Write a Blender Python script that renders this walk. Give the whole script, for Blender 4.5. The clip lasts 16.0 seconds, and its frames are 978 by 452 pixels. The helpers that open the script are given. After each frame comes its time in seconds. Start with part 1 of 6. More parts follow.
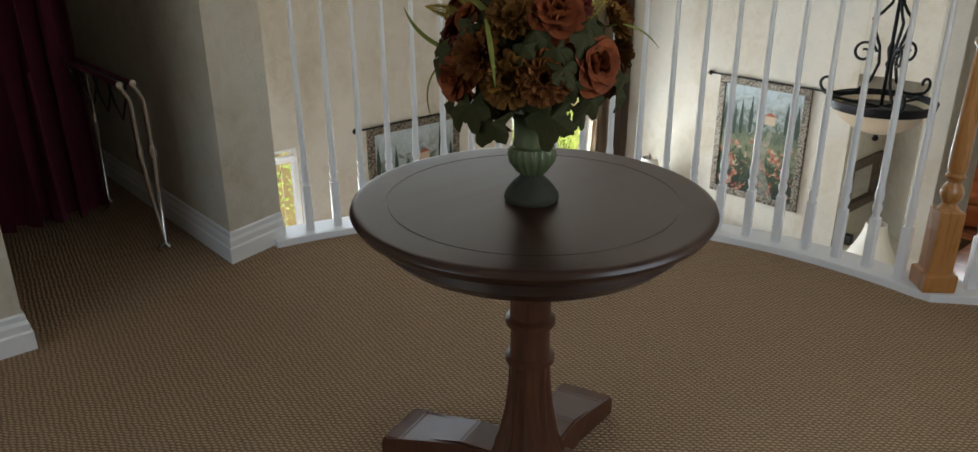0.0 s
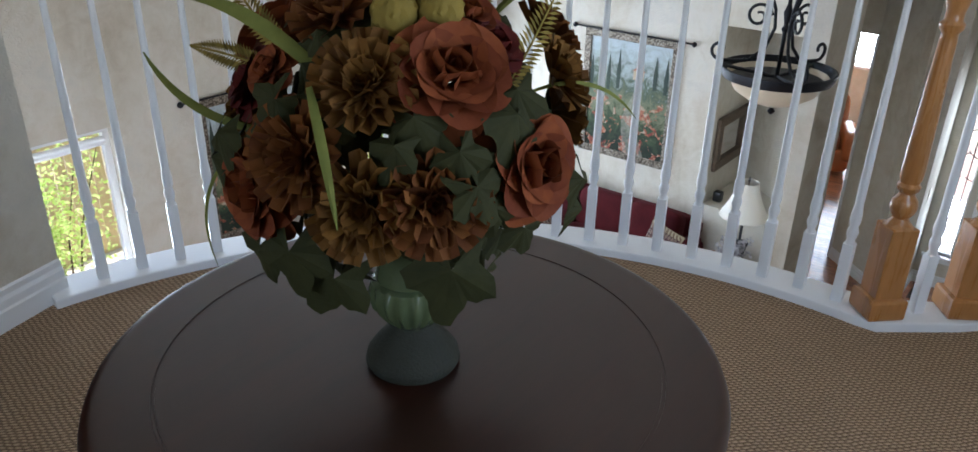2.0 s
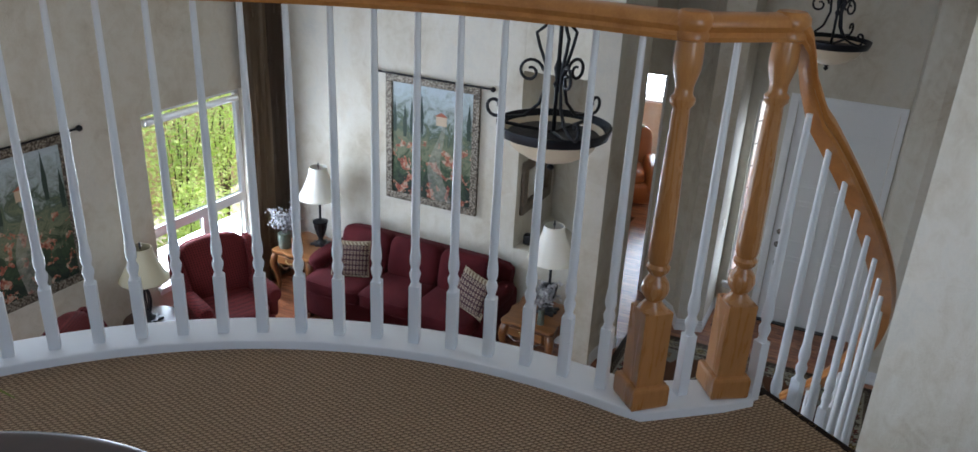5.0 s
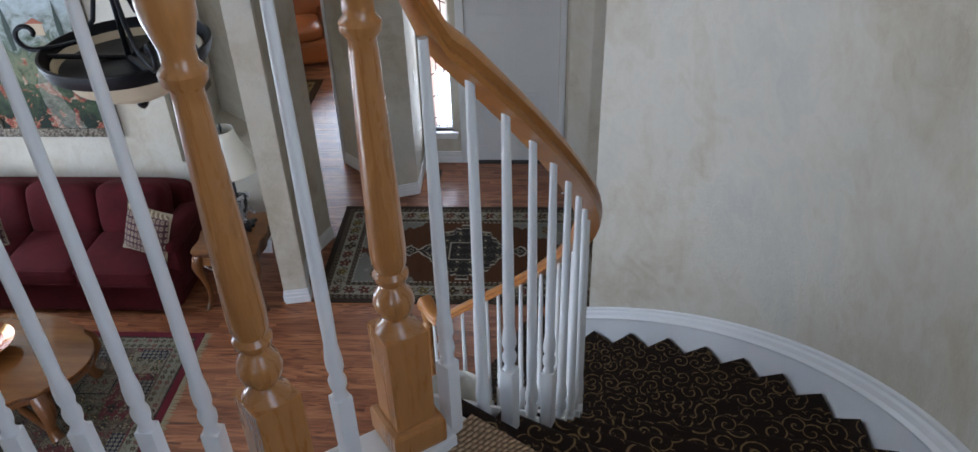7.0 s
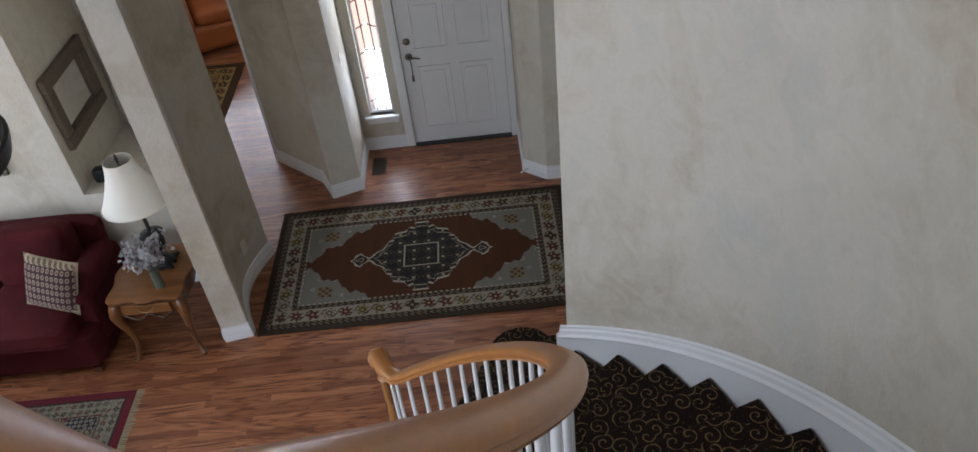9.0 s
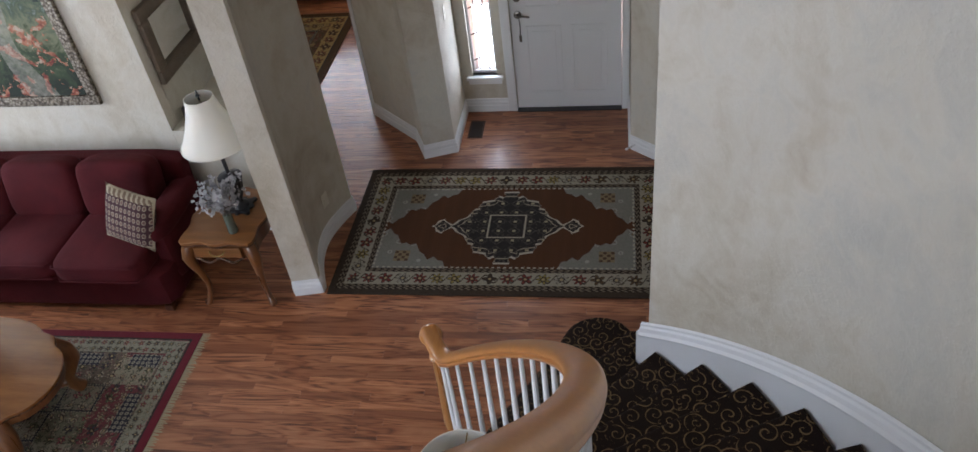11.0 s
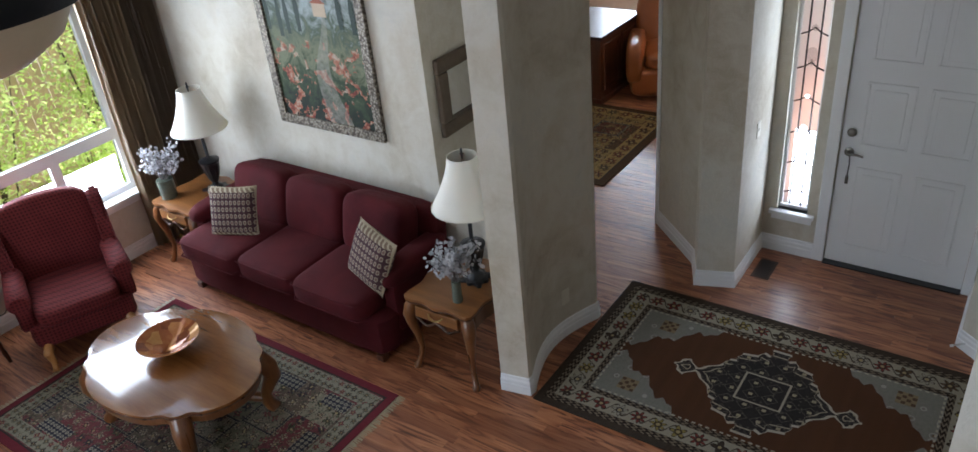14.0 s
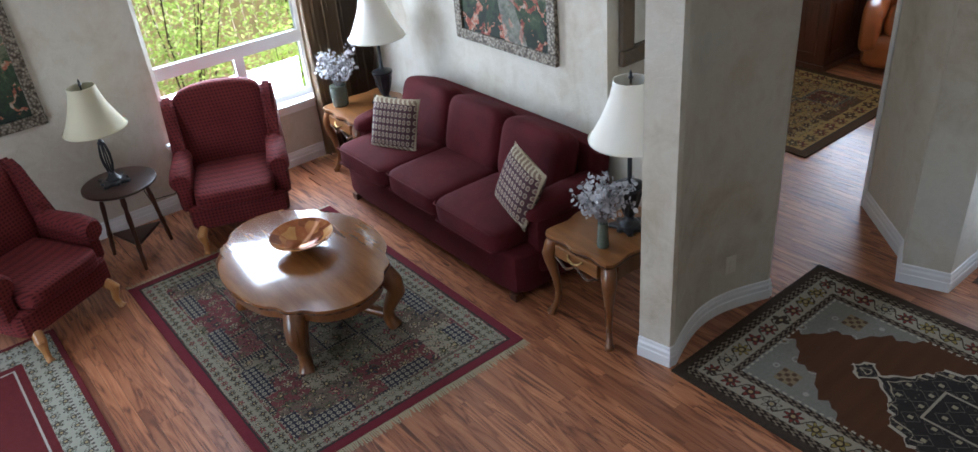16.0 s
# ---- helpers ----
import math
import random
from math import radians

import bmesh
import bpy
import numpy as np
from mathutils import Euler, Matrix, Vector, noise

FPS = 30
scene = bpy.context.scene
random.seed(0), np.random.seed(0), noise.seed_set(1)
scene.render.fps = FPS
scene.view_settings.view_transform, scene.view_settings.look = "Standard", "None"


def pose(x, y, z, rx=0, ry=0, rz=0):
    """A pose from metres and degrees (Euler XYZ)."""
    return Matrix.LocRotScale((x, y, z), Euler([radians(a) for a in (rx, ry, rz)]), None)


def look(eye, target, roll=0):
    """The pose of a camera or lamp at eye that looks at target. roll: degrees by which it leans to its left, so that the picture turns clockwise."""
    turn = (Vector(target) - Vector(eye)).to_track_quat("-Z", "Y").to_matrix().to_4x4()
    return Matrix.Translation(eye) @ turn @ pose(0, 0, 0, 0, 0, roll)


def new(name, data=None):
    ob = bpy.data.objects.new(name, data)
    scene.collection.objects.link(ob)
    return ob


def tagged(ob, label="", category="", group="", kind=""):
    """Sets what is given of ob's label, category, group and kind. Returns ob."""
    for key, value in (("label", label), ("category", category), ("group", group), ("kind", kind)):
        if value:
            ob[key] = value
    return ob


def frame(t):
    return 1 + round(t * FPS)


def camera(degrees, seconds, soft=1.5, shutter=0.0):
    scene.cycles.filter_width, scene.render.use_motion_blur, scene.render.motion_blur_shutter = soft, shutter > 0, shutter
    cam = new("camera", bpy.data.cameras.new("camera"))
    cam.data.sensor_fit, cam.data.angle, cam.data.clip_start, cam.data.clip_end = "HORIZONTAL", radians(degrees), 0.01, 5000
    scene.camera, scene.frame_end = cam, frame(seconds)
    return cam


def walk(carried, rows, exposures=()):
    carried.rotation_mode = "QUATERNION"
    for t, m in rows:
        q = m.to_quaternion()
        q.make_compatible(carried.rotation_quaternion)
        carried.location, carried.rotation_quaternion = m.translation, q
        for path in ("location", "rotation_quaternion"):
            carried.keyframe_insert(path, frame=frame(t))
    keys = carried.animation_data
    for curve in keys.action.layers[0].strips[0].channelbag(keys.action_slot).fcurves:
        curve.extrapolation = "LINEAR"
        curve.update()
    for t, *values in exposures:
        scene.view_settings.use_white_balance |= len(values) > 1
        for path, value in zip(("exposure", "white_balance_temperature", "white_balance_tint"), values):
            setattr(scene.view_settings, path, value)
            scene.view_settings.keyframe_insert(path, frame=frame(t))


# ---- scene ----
cam = camera(62.8, 16.0)
PATH = [
    (0, (-0.326, 0.077, 1.329), (0.899, 1.471, 0.581), -0.3),
    (0.5, (-0.123, 0.259, 1.322), (1.074, 1.648, 0.523), 0.7),
    (1, (0.061, 0.406, 1.319), (1.264, 1.769, 0.485), 1.1),
    (1.5, (0.148, 0.531, 1.325), (1.446, 1.786, 0.464), 1.2),
    (2, (0.191, 0.631, 1.336), (1.612, 1.731, 0.458), 1.1),
    (2.5, (0.207, 0.674, 1.327), (1.705, 1.662, 0.443), 1.0),
    (3, (0.242, 0.684, 1.332), (1.763, 1.66, 0.475), 1.8),
    (5.5, (0.87, 0.553, 1.383), (2.56, 1.25, 0.572), 1.7),
    (6, (1.134, 0.624, 1.362), (2.837, 1.192, 0.479), 0.4),
    (6.5, (1.402, 0.575, 1.349), (3.095, 0.966, 0.358), -0.9),
    (7, (1.664, 0.531, 1.324), (3.306, 0.64, 0.187), -1.8),
    (7.5, (1.926, 0.5, 1.282), (3.454, 0.314, 0.005), -2.1),
    (8, (2.16, 0.449, 1.257), (3.624, 0.218, -0.085), -2.5),
    (8.5, (2.386, 0.448, 1.322), (3.891, 0.346, 0.009), -4.7),
    (9, (2.567, 0.472, 1.29), (4.107, 0.503, 0.015), -6.7),
    (9.5, (2.644, 0.464, 1.242), (4.189, 0.602, -0.021), -7.0),
    (10, (2.734, 0.375, 1.149), (4.259, 0.607, -0.125), -7.2),
    (12.5, (3.255, 0.28, 0.824), (4.735, 0.725, -0.445), -6.7),
    (13, (3.388, 0.287, 0.765), (4.895, 0.919, -0.389), -5.9),
    (13.5, (3.451, 0.234, 0.681), (4.949, 1.083, -0.337), -4.7),
    (14, (3.556, 0.19, 0.595), (4.928, 1.231, -0.422), -6.0),
    (14.5, (3.658, 0.168, 0.515), (4.974, 1.246, -0.538), -6.1),
    (15, (3.748, 0.199, 0.388), (4.976, 1.355, -0.686), -6.6),
    (15.5, (3.835, 0.223, 0.243), (4.957, 1.48, -0.834), -6.4),
    (16, (3.955, 0.224, 0.094), (4.974, 1.605, -0.933), -5.4),
]
walk(cam, [(t, look(eye, target, roll)) for t, eye, target, roll in PATH], [(0, 1.22, 6900, 9), (1, 1.38, 6350, 10), (2.5, 1.45, 5850, 11), (5.5, 0.93, 5950, 12), (6.5, 0.92, 5950, 13), (7, 1.15, 5900, 13), (8, 1.22, 5950, 14), (9, 1.14, 6250, 15), (12.5, 1.33, 6300, 16), (14, 1.12, 6100, 12), (15, 1.12, 6000, 12), (16, 1.42, 5850, 12)])

# ---- light ----
world = bpy.data.worlds.new("sky")
scene.world = world
world.use_nodes = True
_nt = world.node_tree
_sky = _nt.nodes.new("ShaderNodeTexSky")
_sky.sky_type, _sky.sun_disc = "NISHITA", False
_sky.sun_elevation, _sky.sun_rotation = radians(48), radians(90)
_nt.links.new(_sky.outputs[0], _nt.nodes["Background"].inputs[0])
_nt.nodes["Background"].inputs[1].default_value = 0.15
sun_data = bpy.data.lights.new("sun", "SUN")
sun_data.energy, sun_data.angle, sun_data.color = 5.0, radians(0.5), (1.0, 0.95, 0.87)
sun = new("sun", sun_data)
sun.matrix_world = look((0, 0, 12), (-5.4, -0.3, 6))


def fill_lamp(name, m, sx, sy, watts, color):
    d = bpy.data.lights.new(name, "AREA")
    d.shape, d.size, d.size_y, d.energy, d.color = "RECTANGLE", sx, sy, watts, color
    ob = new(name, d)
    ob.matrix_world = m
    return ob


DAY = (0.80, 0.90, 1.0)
fill_lamp("window_daylight", look((6.08, 6.35, -1.48), (6.08, 0, -1.9)), 1.2, 1.65, 40, DAY)
fill_lamp("window_daylight", look((2.28, 6.35, -1.48), (2.28, 0, -1.9)), 1.2, 1.65, 32, DAY)
# lamp of an unseen high window, added to light the curved stair wall
fill_lamp("window_daylight", look((4.2, 6.35, 1.35), (4.2, 0, 0.2)), 4.4, 1.4, 20, DAY)
# added lamp in an unseen west opening, brightens pier, hall and floor
fill_lamp("window_daylight", look((1.10, 3.5, -1.45), (8, 3.0, -1.9)), 2.1, 1.4, 27, DAY)
fill_lamp("window_daylight", look((8.99, 1.42, -1.6), (0, 1.42, -1.9)), 0.18, 1.8, 5, DAY)
fill_lamp("window_daylight", look((14.07, 4.4, -1.2), (5, 3.4, -2.6)), 2.4, 1.4, 75, DAY)
# two added lamps in unseen wall openings, fill light for the landing
fill_lamp("window_daylight", look((-2.59, 1.2, 1.3), (2, 1.4, 0)), 1.8, 1.3, 6, DAY)
fill_lamp("window_daylight", look((1.2, -0.33, 1.3), (1.4, 2, 0.2)), 1.2, 1.2, 4.5, DAY)

# ---- materials ----


class Nodes:
    """A short way to write node trees."""

    def __init__(self, name, rough=0.6, metal=0.0, spec=0.5):
        self.mat = bpy.data.materials.new(name)
        self.mat.use_nodes = True
        self.t = self.mat.node_tree
        self.b = self.t.nodes["Principled BSDF"]
        self.b.inputs["Roughness"].default_value = rough
        self.b.inputs["Metallic"].default_value = metal
        self.b.inputs["Specular IOR Level"].default_value = spec
        self.co = self.t.nodes.new("ShaderNodeTexCoord").outputs["Object"]

    def put(self, sock, v):
        if isinstance(v, bpy.types.NodeSocket):
            self.t.links.new(v, sock)
        elif isinstance(v, (tuple, list)) and len(v) == 3 and len(sock.default_value) == 4:
            sock.default_value = (*v, 1)
        else:
            sock.default_value = v

    def m(self, op, a, b=0.0, c=0.0):
        n = self.t.nodes.new("ShaderNodeMath")
        n.operation = op
        for s, v in zip(n.inputs, (a, b, c)):
            self.put(s, v)
        return n.outputs[0]

    def noise(self, scale, detail=4, rough=0.6, co=None, dist=0.0):
        n = self.t.nodes.new("ShaderNodeTexNoise")
        n.inputs["Scale"].default_value, n.inputs["Detail"].default_value = scale, detail
        n.inputs["Roughness"].default_value, n.inputs["Distortion"].default_value = rough, dist
        self.put(n.inputs["Vector"], co or self.co)
        return n.outputs["Fac"]

    def voro(self, scale, co=None, out="Distance", feature="F1", rnd=1.0):
        n = self.t.nodes.new("ShaderNodeTexVoronoi")
        n.feature = feature
        n.inputs["Scale"].default_value, n.inputs["Randomness"].default_value = scale, rnd
        self.put(n.inputs["Vector"], co or self.co)
        return n.outputs[out]

    def scale(self, x, y, z, co=None):
        n = self.t.nodes.new("ShaderNodeMapping")
        n.inputs["Scale"].default_value = (x, y, z)
        self.put(n.inputs["Vector"], co or self.co)
        return n.outputs[0]

    def xyz(self, co=None):
        n = self.t.nodes.new("ShaderNodeSeparateXYZ")
        self.put(n.inputs[0], co or self.co)
        return n.outputs[0], n.outputs[1], n.outputs[2]

    def vec(self, x, y, z=0.0):
        n = self.t.nodes.new("ShaderNodeCombineXYZ")
        for s, v in zip(n.inputs, (x, y, z)):
            self.put(s, v)
        return n.outputs[0]

    def mix(self, f, a, b, kind="MIX"):
        n = self.t.nodes.new("ShaderNodeMix")
        n.data_type, n.blend_type = "RGBA", kind
        self.put(n.inputs["Factor"], f)
        self.put(n.inputs["A"], a)
        self.put(n.inputs["B"], b)
        return n.outputs["Result"]

    def ramp(self, f, *stops):
        n = self.t.nodes.new("ShaderNodeValToRGB")
        e = n.color_ramp.elements
        while len(e) < len(stops):
            e.new(0.5)
        for s, (p, c) in zip(e, stops):
            s.position, s.color = p, (*c, 1)
        self.put(n.inputs[0], f)
        return n.outputs[0]

    def steps(self, f, *stops):
        """A ramp without blending: each colour holds to the next stop."""
        out = self.ramp(f, *stops)
        out.node.color_ramp.interpolation = "CONSTANT"
        return out

    def chance(self, a, b, k=0.0):
        """A number from 0 to 1 that is the same all over one cell (a, b)."""
        w = self.m("SINE", self.m("ADD", self.m("ADD", self.m("MULTIPLY", a, 12.9898), self.m("MULTIPLY", b, 78.233)), k))
        return self.m("FRACT", self.m("ABSOLUTE", self.m("MULTIPLY", w, 4375.85)))

    def random(self):
        return self.t.nodes.new("ShaderNodeObjectInfo").outputs["Random"]

    def island(self):
        return self.t.nodes.new("ShaderNodeNewGeometry").outputs["Random Per Island"]

    def bump(self, h, strength=0.3, dist=0.01):
        n = self.t.nodes.new("ShaderNodeBump")
        n.inputs["Strength"].default_value, n.inputs["Distance"].default_value = strength, dist
        self.put(n.inputs["Height"], h)
        self.t.links.new(n.outputs[0], self.b.inputs["Normal"])

    def out(self, color, rough=None):
        self.put(self.b.inputs["Base Color"], color)
        if rough is not None:
            self.put(self.b.inputs["Roughness"], rough)
        return self.mat


def plain(name, c, rough=0.5, metal=0.0, var=0.12, scale=9.0, bump=0.0, spec=0.5):
    n = Nodes(name, rough, metal, spec)
    f = n.m("ADD", n.m("MULTIPLY", n.noise(scale, 5), 0.7), n.m("MULTIPLY", n.noise(scale * 14, 3), 0.3))
    col = n.mix(f, tuple(v * (1 - var) for v in c), tuple(min(1, v * (1 + var)) for v in c))
    if bump:
        n.bump(n.noise(scale * 12, 3), bump, 0.004)
    return n.out(col)


def wall_paint():
    n = Nodes("plaster", 0.75, 0, 0.3)
    big = n.noise(1.3, 6, 0.62, n.scale(1, 1, 0.55), 0.8)
    mid = n.noise(5.5, 5, 0.6, None, 1.2)
    f = n.m("ADD", n.m("MULTIPLY", big, 0.65), n.m("MULTIPLY", mid, 0.35))
    col = n.ramp(f, (0.34, (0.44, 0.38, 0.29)), (0.45, (0.54, 0.49, 0.40)), (0.55, (0.60, 0.56, 0.48)), (0.68, (0.53, 0.51, 0.455)))
    spot = n.ramp(n.noise(2.4, 3, 0.5, None, 0.3), (0.60, (0, 0, 0)), (0.72, (1, 1, 1)))
    col = n.mix(n.m("MULTIPLY", spot, 0.4), col, (0.47, 0.39, 0.28))
    knock = n.ramp(n.noise(38, 4, 0.55, None, 0.6), (0.48, (0, 0, 0)), (0.60, (1, 1, 1)))
    flake = n.ramp(n.noise(21, 5, 0.62, None, 1.6), (0.50, (0, 0, 0)), (0.58, (1, 1, 1)))
    # highlights of the knockdown texture, put into the colour of the flakes
    col = n.mix(n.m("MULTIPLY", n.m("MULTIPLY", flake, big), 0.22), col, (0.66, 0.64, 0.58))
    n.bump(n.m("ADD", n.m("MULTIPLY", knock, n.noise(6, 2)), n.m("MULTIPLY", flake, 0.25)), 0.5, 0.0035)
    return n.out(col, n.m("ADD", 0.6, n.m("MULTIPLY", mid, 0.25)))


def wood(name, dark, light, rough=0.35, axis=2, scale=1.0, coat=0.3, bump=0.05, gloss=0.18):
    n = Nodes(name, rough)
    s = [9 * scale] * 3
    s[axis] = 0.9 * scale
    g = n.noise(2.2, 6, 0.6, n.scale(*s), 0.9)
    fine = n.noise(9, 3, 0.6, n.scale(*[v * 2.5 for v in s]))
    f = n.m("ADD", n.m("MULTIPLY", g, 0.75), n.m("MULTIPLY", fine, 0.25))
    col = n.ramp(f, (0.30, dark), (0.70, light))
    n.b.inputs["Coat Weight"].default_value = coat
    n.b.inputs["Coat Roughness"].default_value = gloss
    n.bump(fine, bump, 0.002)
    return n.out(col, n.m("ADD", rough - 0.08, n.m("MULTIPLY", g, 0.16)))


def plank_wood():
    n = Nodes("oak_plank", 0.33)
    r = n.m("ADD", n.random(), n.island())
    x, y, z = n.xyz()
    co = n.vec(n.m("ADD", x, n.m("MULTIPLY", r, 17.0)), n.m("MULTIPLY", n.m("ADD", y, n.m("MULTIPLY", r, 53.0)), 0.09), z)
    g = n.noise(26, 6, 0.62, co, 1.3)
    cath = n.noise(9, 2, 0.5, co, 2.2)
    ring = n.m("PINGPONG", n.m("MULTIPLY", cath, 9.0), 1.0)
    f = n.m("ADD", n.m("MULTIPLY", g, 0.6), n.m("MULTIPLY", ring, 0.28))
    col = n.ramp(f, (0.25, (0.080, 0.023, 0.011)), (0.42, (0.36, 0.130, 0.056)), (0.75, (0.58, 0.265, 0.130)))
    tone = n.m("FRACT", n.m("MULTIPLY", r, 7.31))
    col = n.mix(n.m("MULTIPLY", tone, 0.7), col, (0.15, 0.046, 0.020))
    n.b.inputs["Coat Weight"].default_value = 0.35
    n.b.inputs["Coat Roughness"].default_value = 0.22
    n.bump(g, 0.06, 0.002)
    return n.out(col, n.m("ADD", 0.30, n.m("MULTIPLY", g, 0.16)))


def loop_carpet():
    n = Nodes("loop_carpet", 0.95, 0, 0.1)
    x, y, z = n.xyz()
    u = n.m("MULTIPLY", n.m("ADD", x, y), 0.7071)
    v = n.m("MULTIPLY", n.m("SUBTRACT", x, y), 0.7071)
    wob = n.m("MULTIPLY", n.noise(9, 3), 0.022)
    row = n.m("MULTIPLY", n.m("ADD", u, wob), 92.0)
    s1 = n.m("ABSOLUTE", n.m("SINE", n.m("MULTIPLY", row, 3.1416)))
    off = n.m("MULTIPLY", n.m("FLOOR", row), 1.3)
    s2 = n.m("ABSOLUTE", n.m("SINE", n.m("ADD", n.m("MULTIPLY", v, 165.0), n.m("ADD", off, n.m("MULTIPLY", n.noise(30, 2), 3.0)))))
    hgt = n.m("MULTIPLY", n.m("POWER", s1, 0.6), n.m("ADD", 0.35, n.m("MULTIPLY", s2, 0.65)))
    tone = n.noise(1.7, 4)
    # lo paints the shade down between the loops, hi is the yarn itself
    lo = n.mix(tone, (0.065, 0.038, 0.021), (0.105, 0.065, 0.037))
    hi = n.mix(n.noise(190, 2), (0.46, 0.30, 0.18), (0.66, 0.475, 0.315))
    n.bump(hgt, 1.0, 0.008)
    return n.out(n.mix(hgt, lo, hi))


def scroll_carpet():
    n = Nodes("scroll_carpet", 0.95, 0, 0.12)
    x, y, z = n.xyz()
    co = n.vec(n.m("ADD", x, n.m("MULTIPLY", z, 0.35)), n.m("ADD", y, n.m("MULTIPLY", z, 0.8)), 0.0)
    vn = n.t.nodes.new("ShaderNodeTexVoronoi")
    vn.voronoi_dimensions = "2D"
    vn.inputs["Scale"].default_value, vn.inputs["Randomness"].default_value = 11.5, 0.9
    n.put(vn.inputs["Vector"], co)
    sub = n.t.nodes.new("ShaderNodeVectorMath")
    sub.operation = "SUBTRACT"
    n.put(sub.inputs[0], co)
    n.put(sub.inputs[1], vn.outputs["Position"])
    dx, dy, _ = n.xyz(sub.outputs[0])
    cr, cg, _ = n.xyz(vn.outputs["Color"])
    ang = n.m("ARCTAN2", dy, n.m("MULTIPLY", dx, n.m("SUBTRACT", n.m("MULTIPLY", n.m("GREATER_THAN", cg, 0.5), 2.0), 1.0)))
    d = vn.outputs["Distance"]
    turn = n.m("FRACT", n.m("ADD", n.m("ADD", n.m("DIVIDE", ang, 6.2832), n.m("MULTIPLY", d, 2.6)), cr))
    line = n.m("LESS_THAN", n.m("ABSOLUTE", n.m("SUBTRACT", turn, 0.5)), n.m("SUBTRACT", n.m("MULTIPLY", n.noise(24, 3), 0.30), 0.075))
    near = n.m("LESS_THAN", d, 0.62)
    leaf = n.m("GREATER_THAN", n.noise(46, 3, 0.6, co, 1.0), 0.665)
    mask = n.m("MINIMUM", n.m("ADD", n.m("MULTIPLY", line, near), n.m("MULTIPLY", leaf, 0.7)), 1.0)
    mask = n.m("MULTIPLY", mask, n.m("ADD", 0.3, n.m("MULTIPLY", n.noise(160, 2), 0.9)))
    pile = n.noise(420, 2)
    base = n.mix(pile, (0.010, 0.006, 0.005), (0.030, 0.019, 0.015))
    n.bump(n.m("ADD", pile, n.m("MULTIPLY", mask, 0.3)), 0.5, 0.004)
    return n.out(n.mix(mask, base, (0.25, 0.165, 0.075)))


def fabric(name, c, c2, rough=0.85, dots=0.0, sheen=0.4):
    n = Nodes(name, rough, 0, 0.2)
    f = n.m("ADD", n.m("MULTIPLY", n.noise(5, 5), 0.6), n.m("MULTIPLY", n.noise(240, 2), 0.4))
    col = n.ramp(f, (0.3, c), (0.7, c2))
    hgt = n.noise(320, 2)
    if dots:
        x, y, z = n.xyz()
        a = n.m("SINE", n.m("MULTIPLY", n.m("ADD", x, n.m("ADD", y, z)), dots))
        b = n.m("SINE", n.m("MULTIPLY", n.m("SUBTRACT", x, n.m("ADD", n.m("MULTIPLY", y, -0.35), z)), dots))
        d = n.m("MULTIPLY", a, b)
        dm = n.ramp(d, (0.22, (0, 0, 0)), (0.42, (1, 1, 1)))
        col = n.mix(n.m("MULTIPLY", dm, 0.75), col, tuple(v * 0.3 for v in c))
        hgt = n.m("SUBTRACT", hgt, n.m("MULTIPLY", dm, 0.8))
    n.b.inputs["Sheen Weight"].default_value = sheen
    n.b.inputs["Sheen Roughness"].default_value = 0.4
    n.b.inputs["Sheen Tint"].default_value = (*[min(1, v * 3 + 0.1) for v in c2], 1)
    n.bump(n.m("ADD", hgt, n.m("MULTIPLY", n.noise(8, 3), 3.0)), 0.35, 0.004)
    return n.out(col)


PLASTER = wall_paint()
WHITE = plain("white_paint", (0.78, 0.79, 0.80), 0.32, 0, 0.03, 5)
CEILING = plain("ceiling_paint", (0.80, 0.77, 0.70), 0.9, 0, 0.04, 3, 0.2)
OAK = wood("honey_oak", (0.33, 0.13, 0.035), (0.50, 0.235, 0.075), 0.28, 2, 1.0, 0.5)
OAK_RAIL = wood("honey_oak_rail", (0.35, 0.13, 0.03), (0.53, 0.235, 0.065), 0.34, 0, 0.6, 0.22)
PLANK = plank_wood()
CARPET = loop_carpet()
STAIR = scroll_carpet()
MAHOGANY = wood("mahogany", (0.014, 0.004, 0.002), (0.034, 0.0095, 0.0045), 0.32, 0, 0.6, 0.0, 0.03)
MAHOGANY_UP = wood("mahogany_turned", (0.034, 0.010, 0.005), (0.105, 0.034, 0.014), 0.40, 2, 0.8, 0.08, 0.03)
FRUITWOOD = wood("fruitwood", (0.105, 0.036, 0.009), (0.25, 0.098, 0.027), 0.22, 1, 0.5, 0.9, 0.02, 0.07)
FRUIT_TOP = wood("fruitwood_top", (0.125, 0.044, 0.011), (0.29, 0.118, 0.033), 0.36, 1, 0.5, 0.2, 0.02, 0.2)
FRUIT_EDGE = wood("fruitwood_edge", (0.035, 0.011, 0.004), (0.085, 0.030, 0.010), 0.28, 1, 0.6, 0.6, 0.02, 0.12)
FRUITLEG = wood("fruitwood_leg", (0.085, 0.028, 0.008), (0.21, 0.080, 0.023), 0.30, 2, 0.8, 0.4)
VELVET = fabric("burgundy_velvet", (0.040, 0.0035, 0.0055), (0.088, 0.0085, 0.011), 0.9, 0, 0.10)
DAMASK = fabric("burgundy_damask", (0.10, 0.010, 0.012), (0.16, 0.024, 0.023), 0.75, 125.0, 0.08)
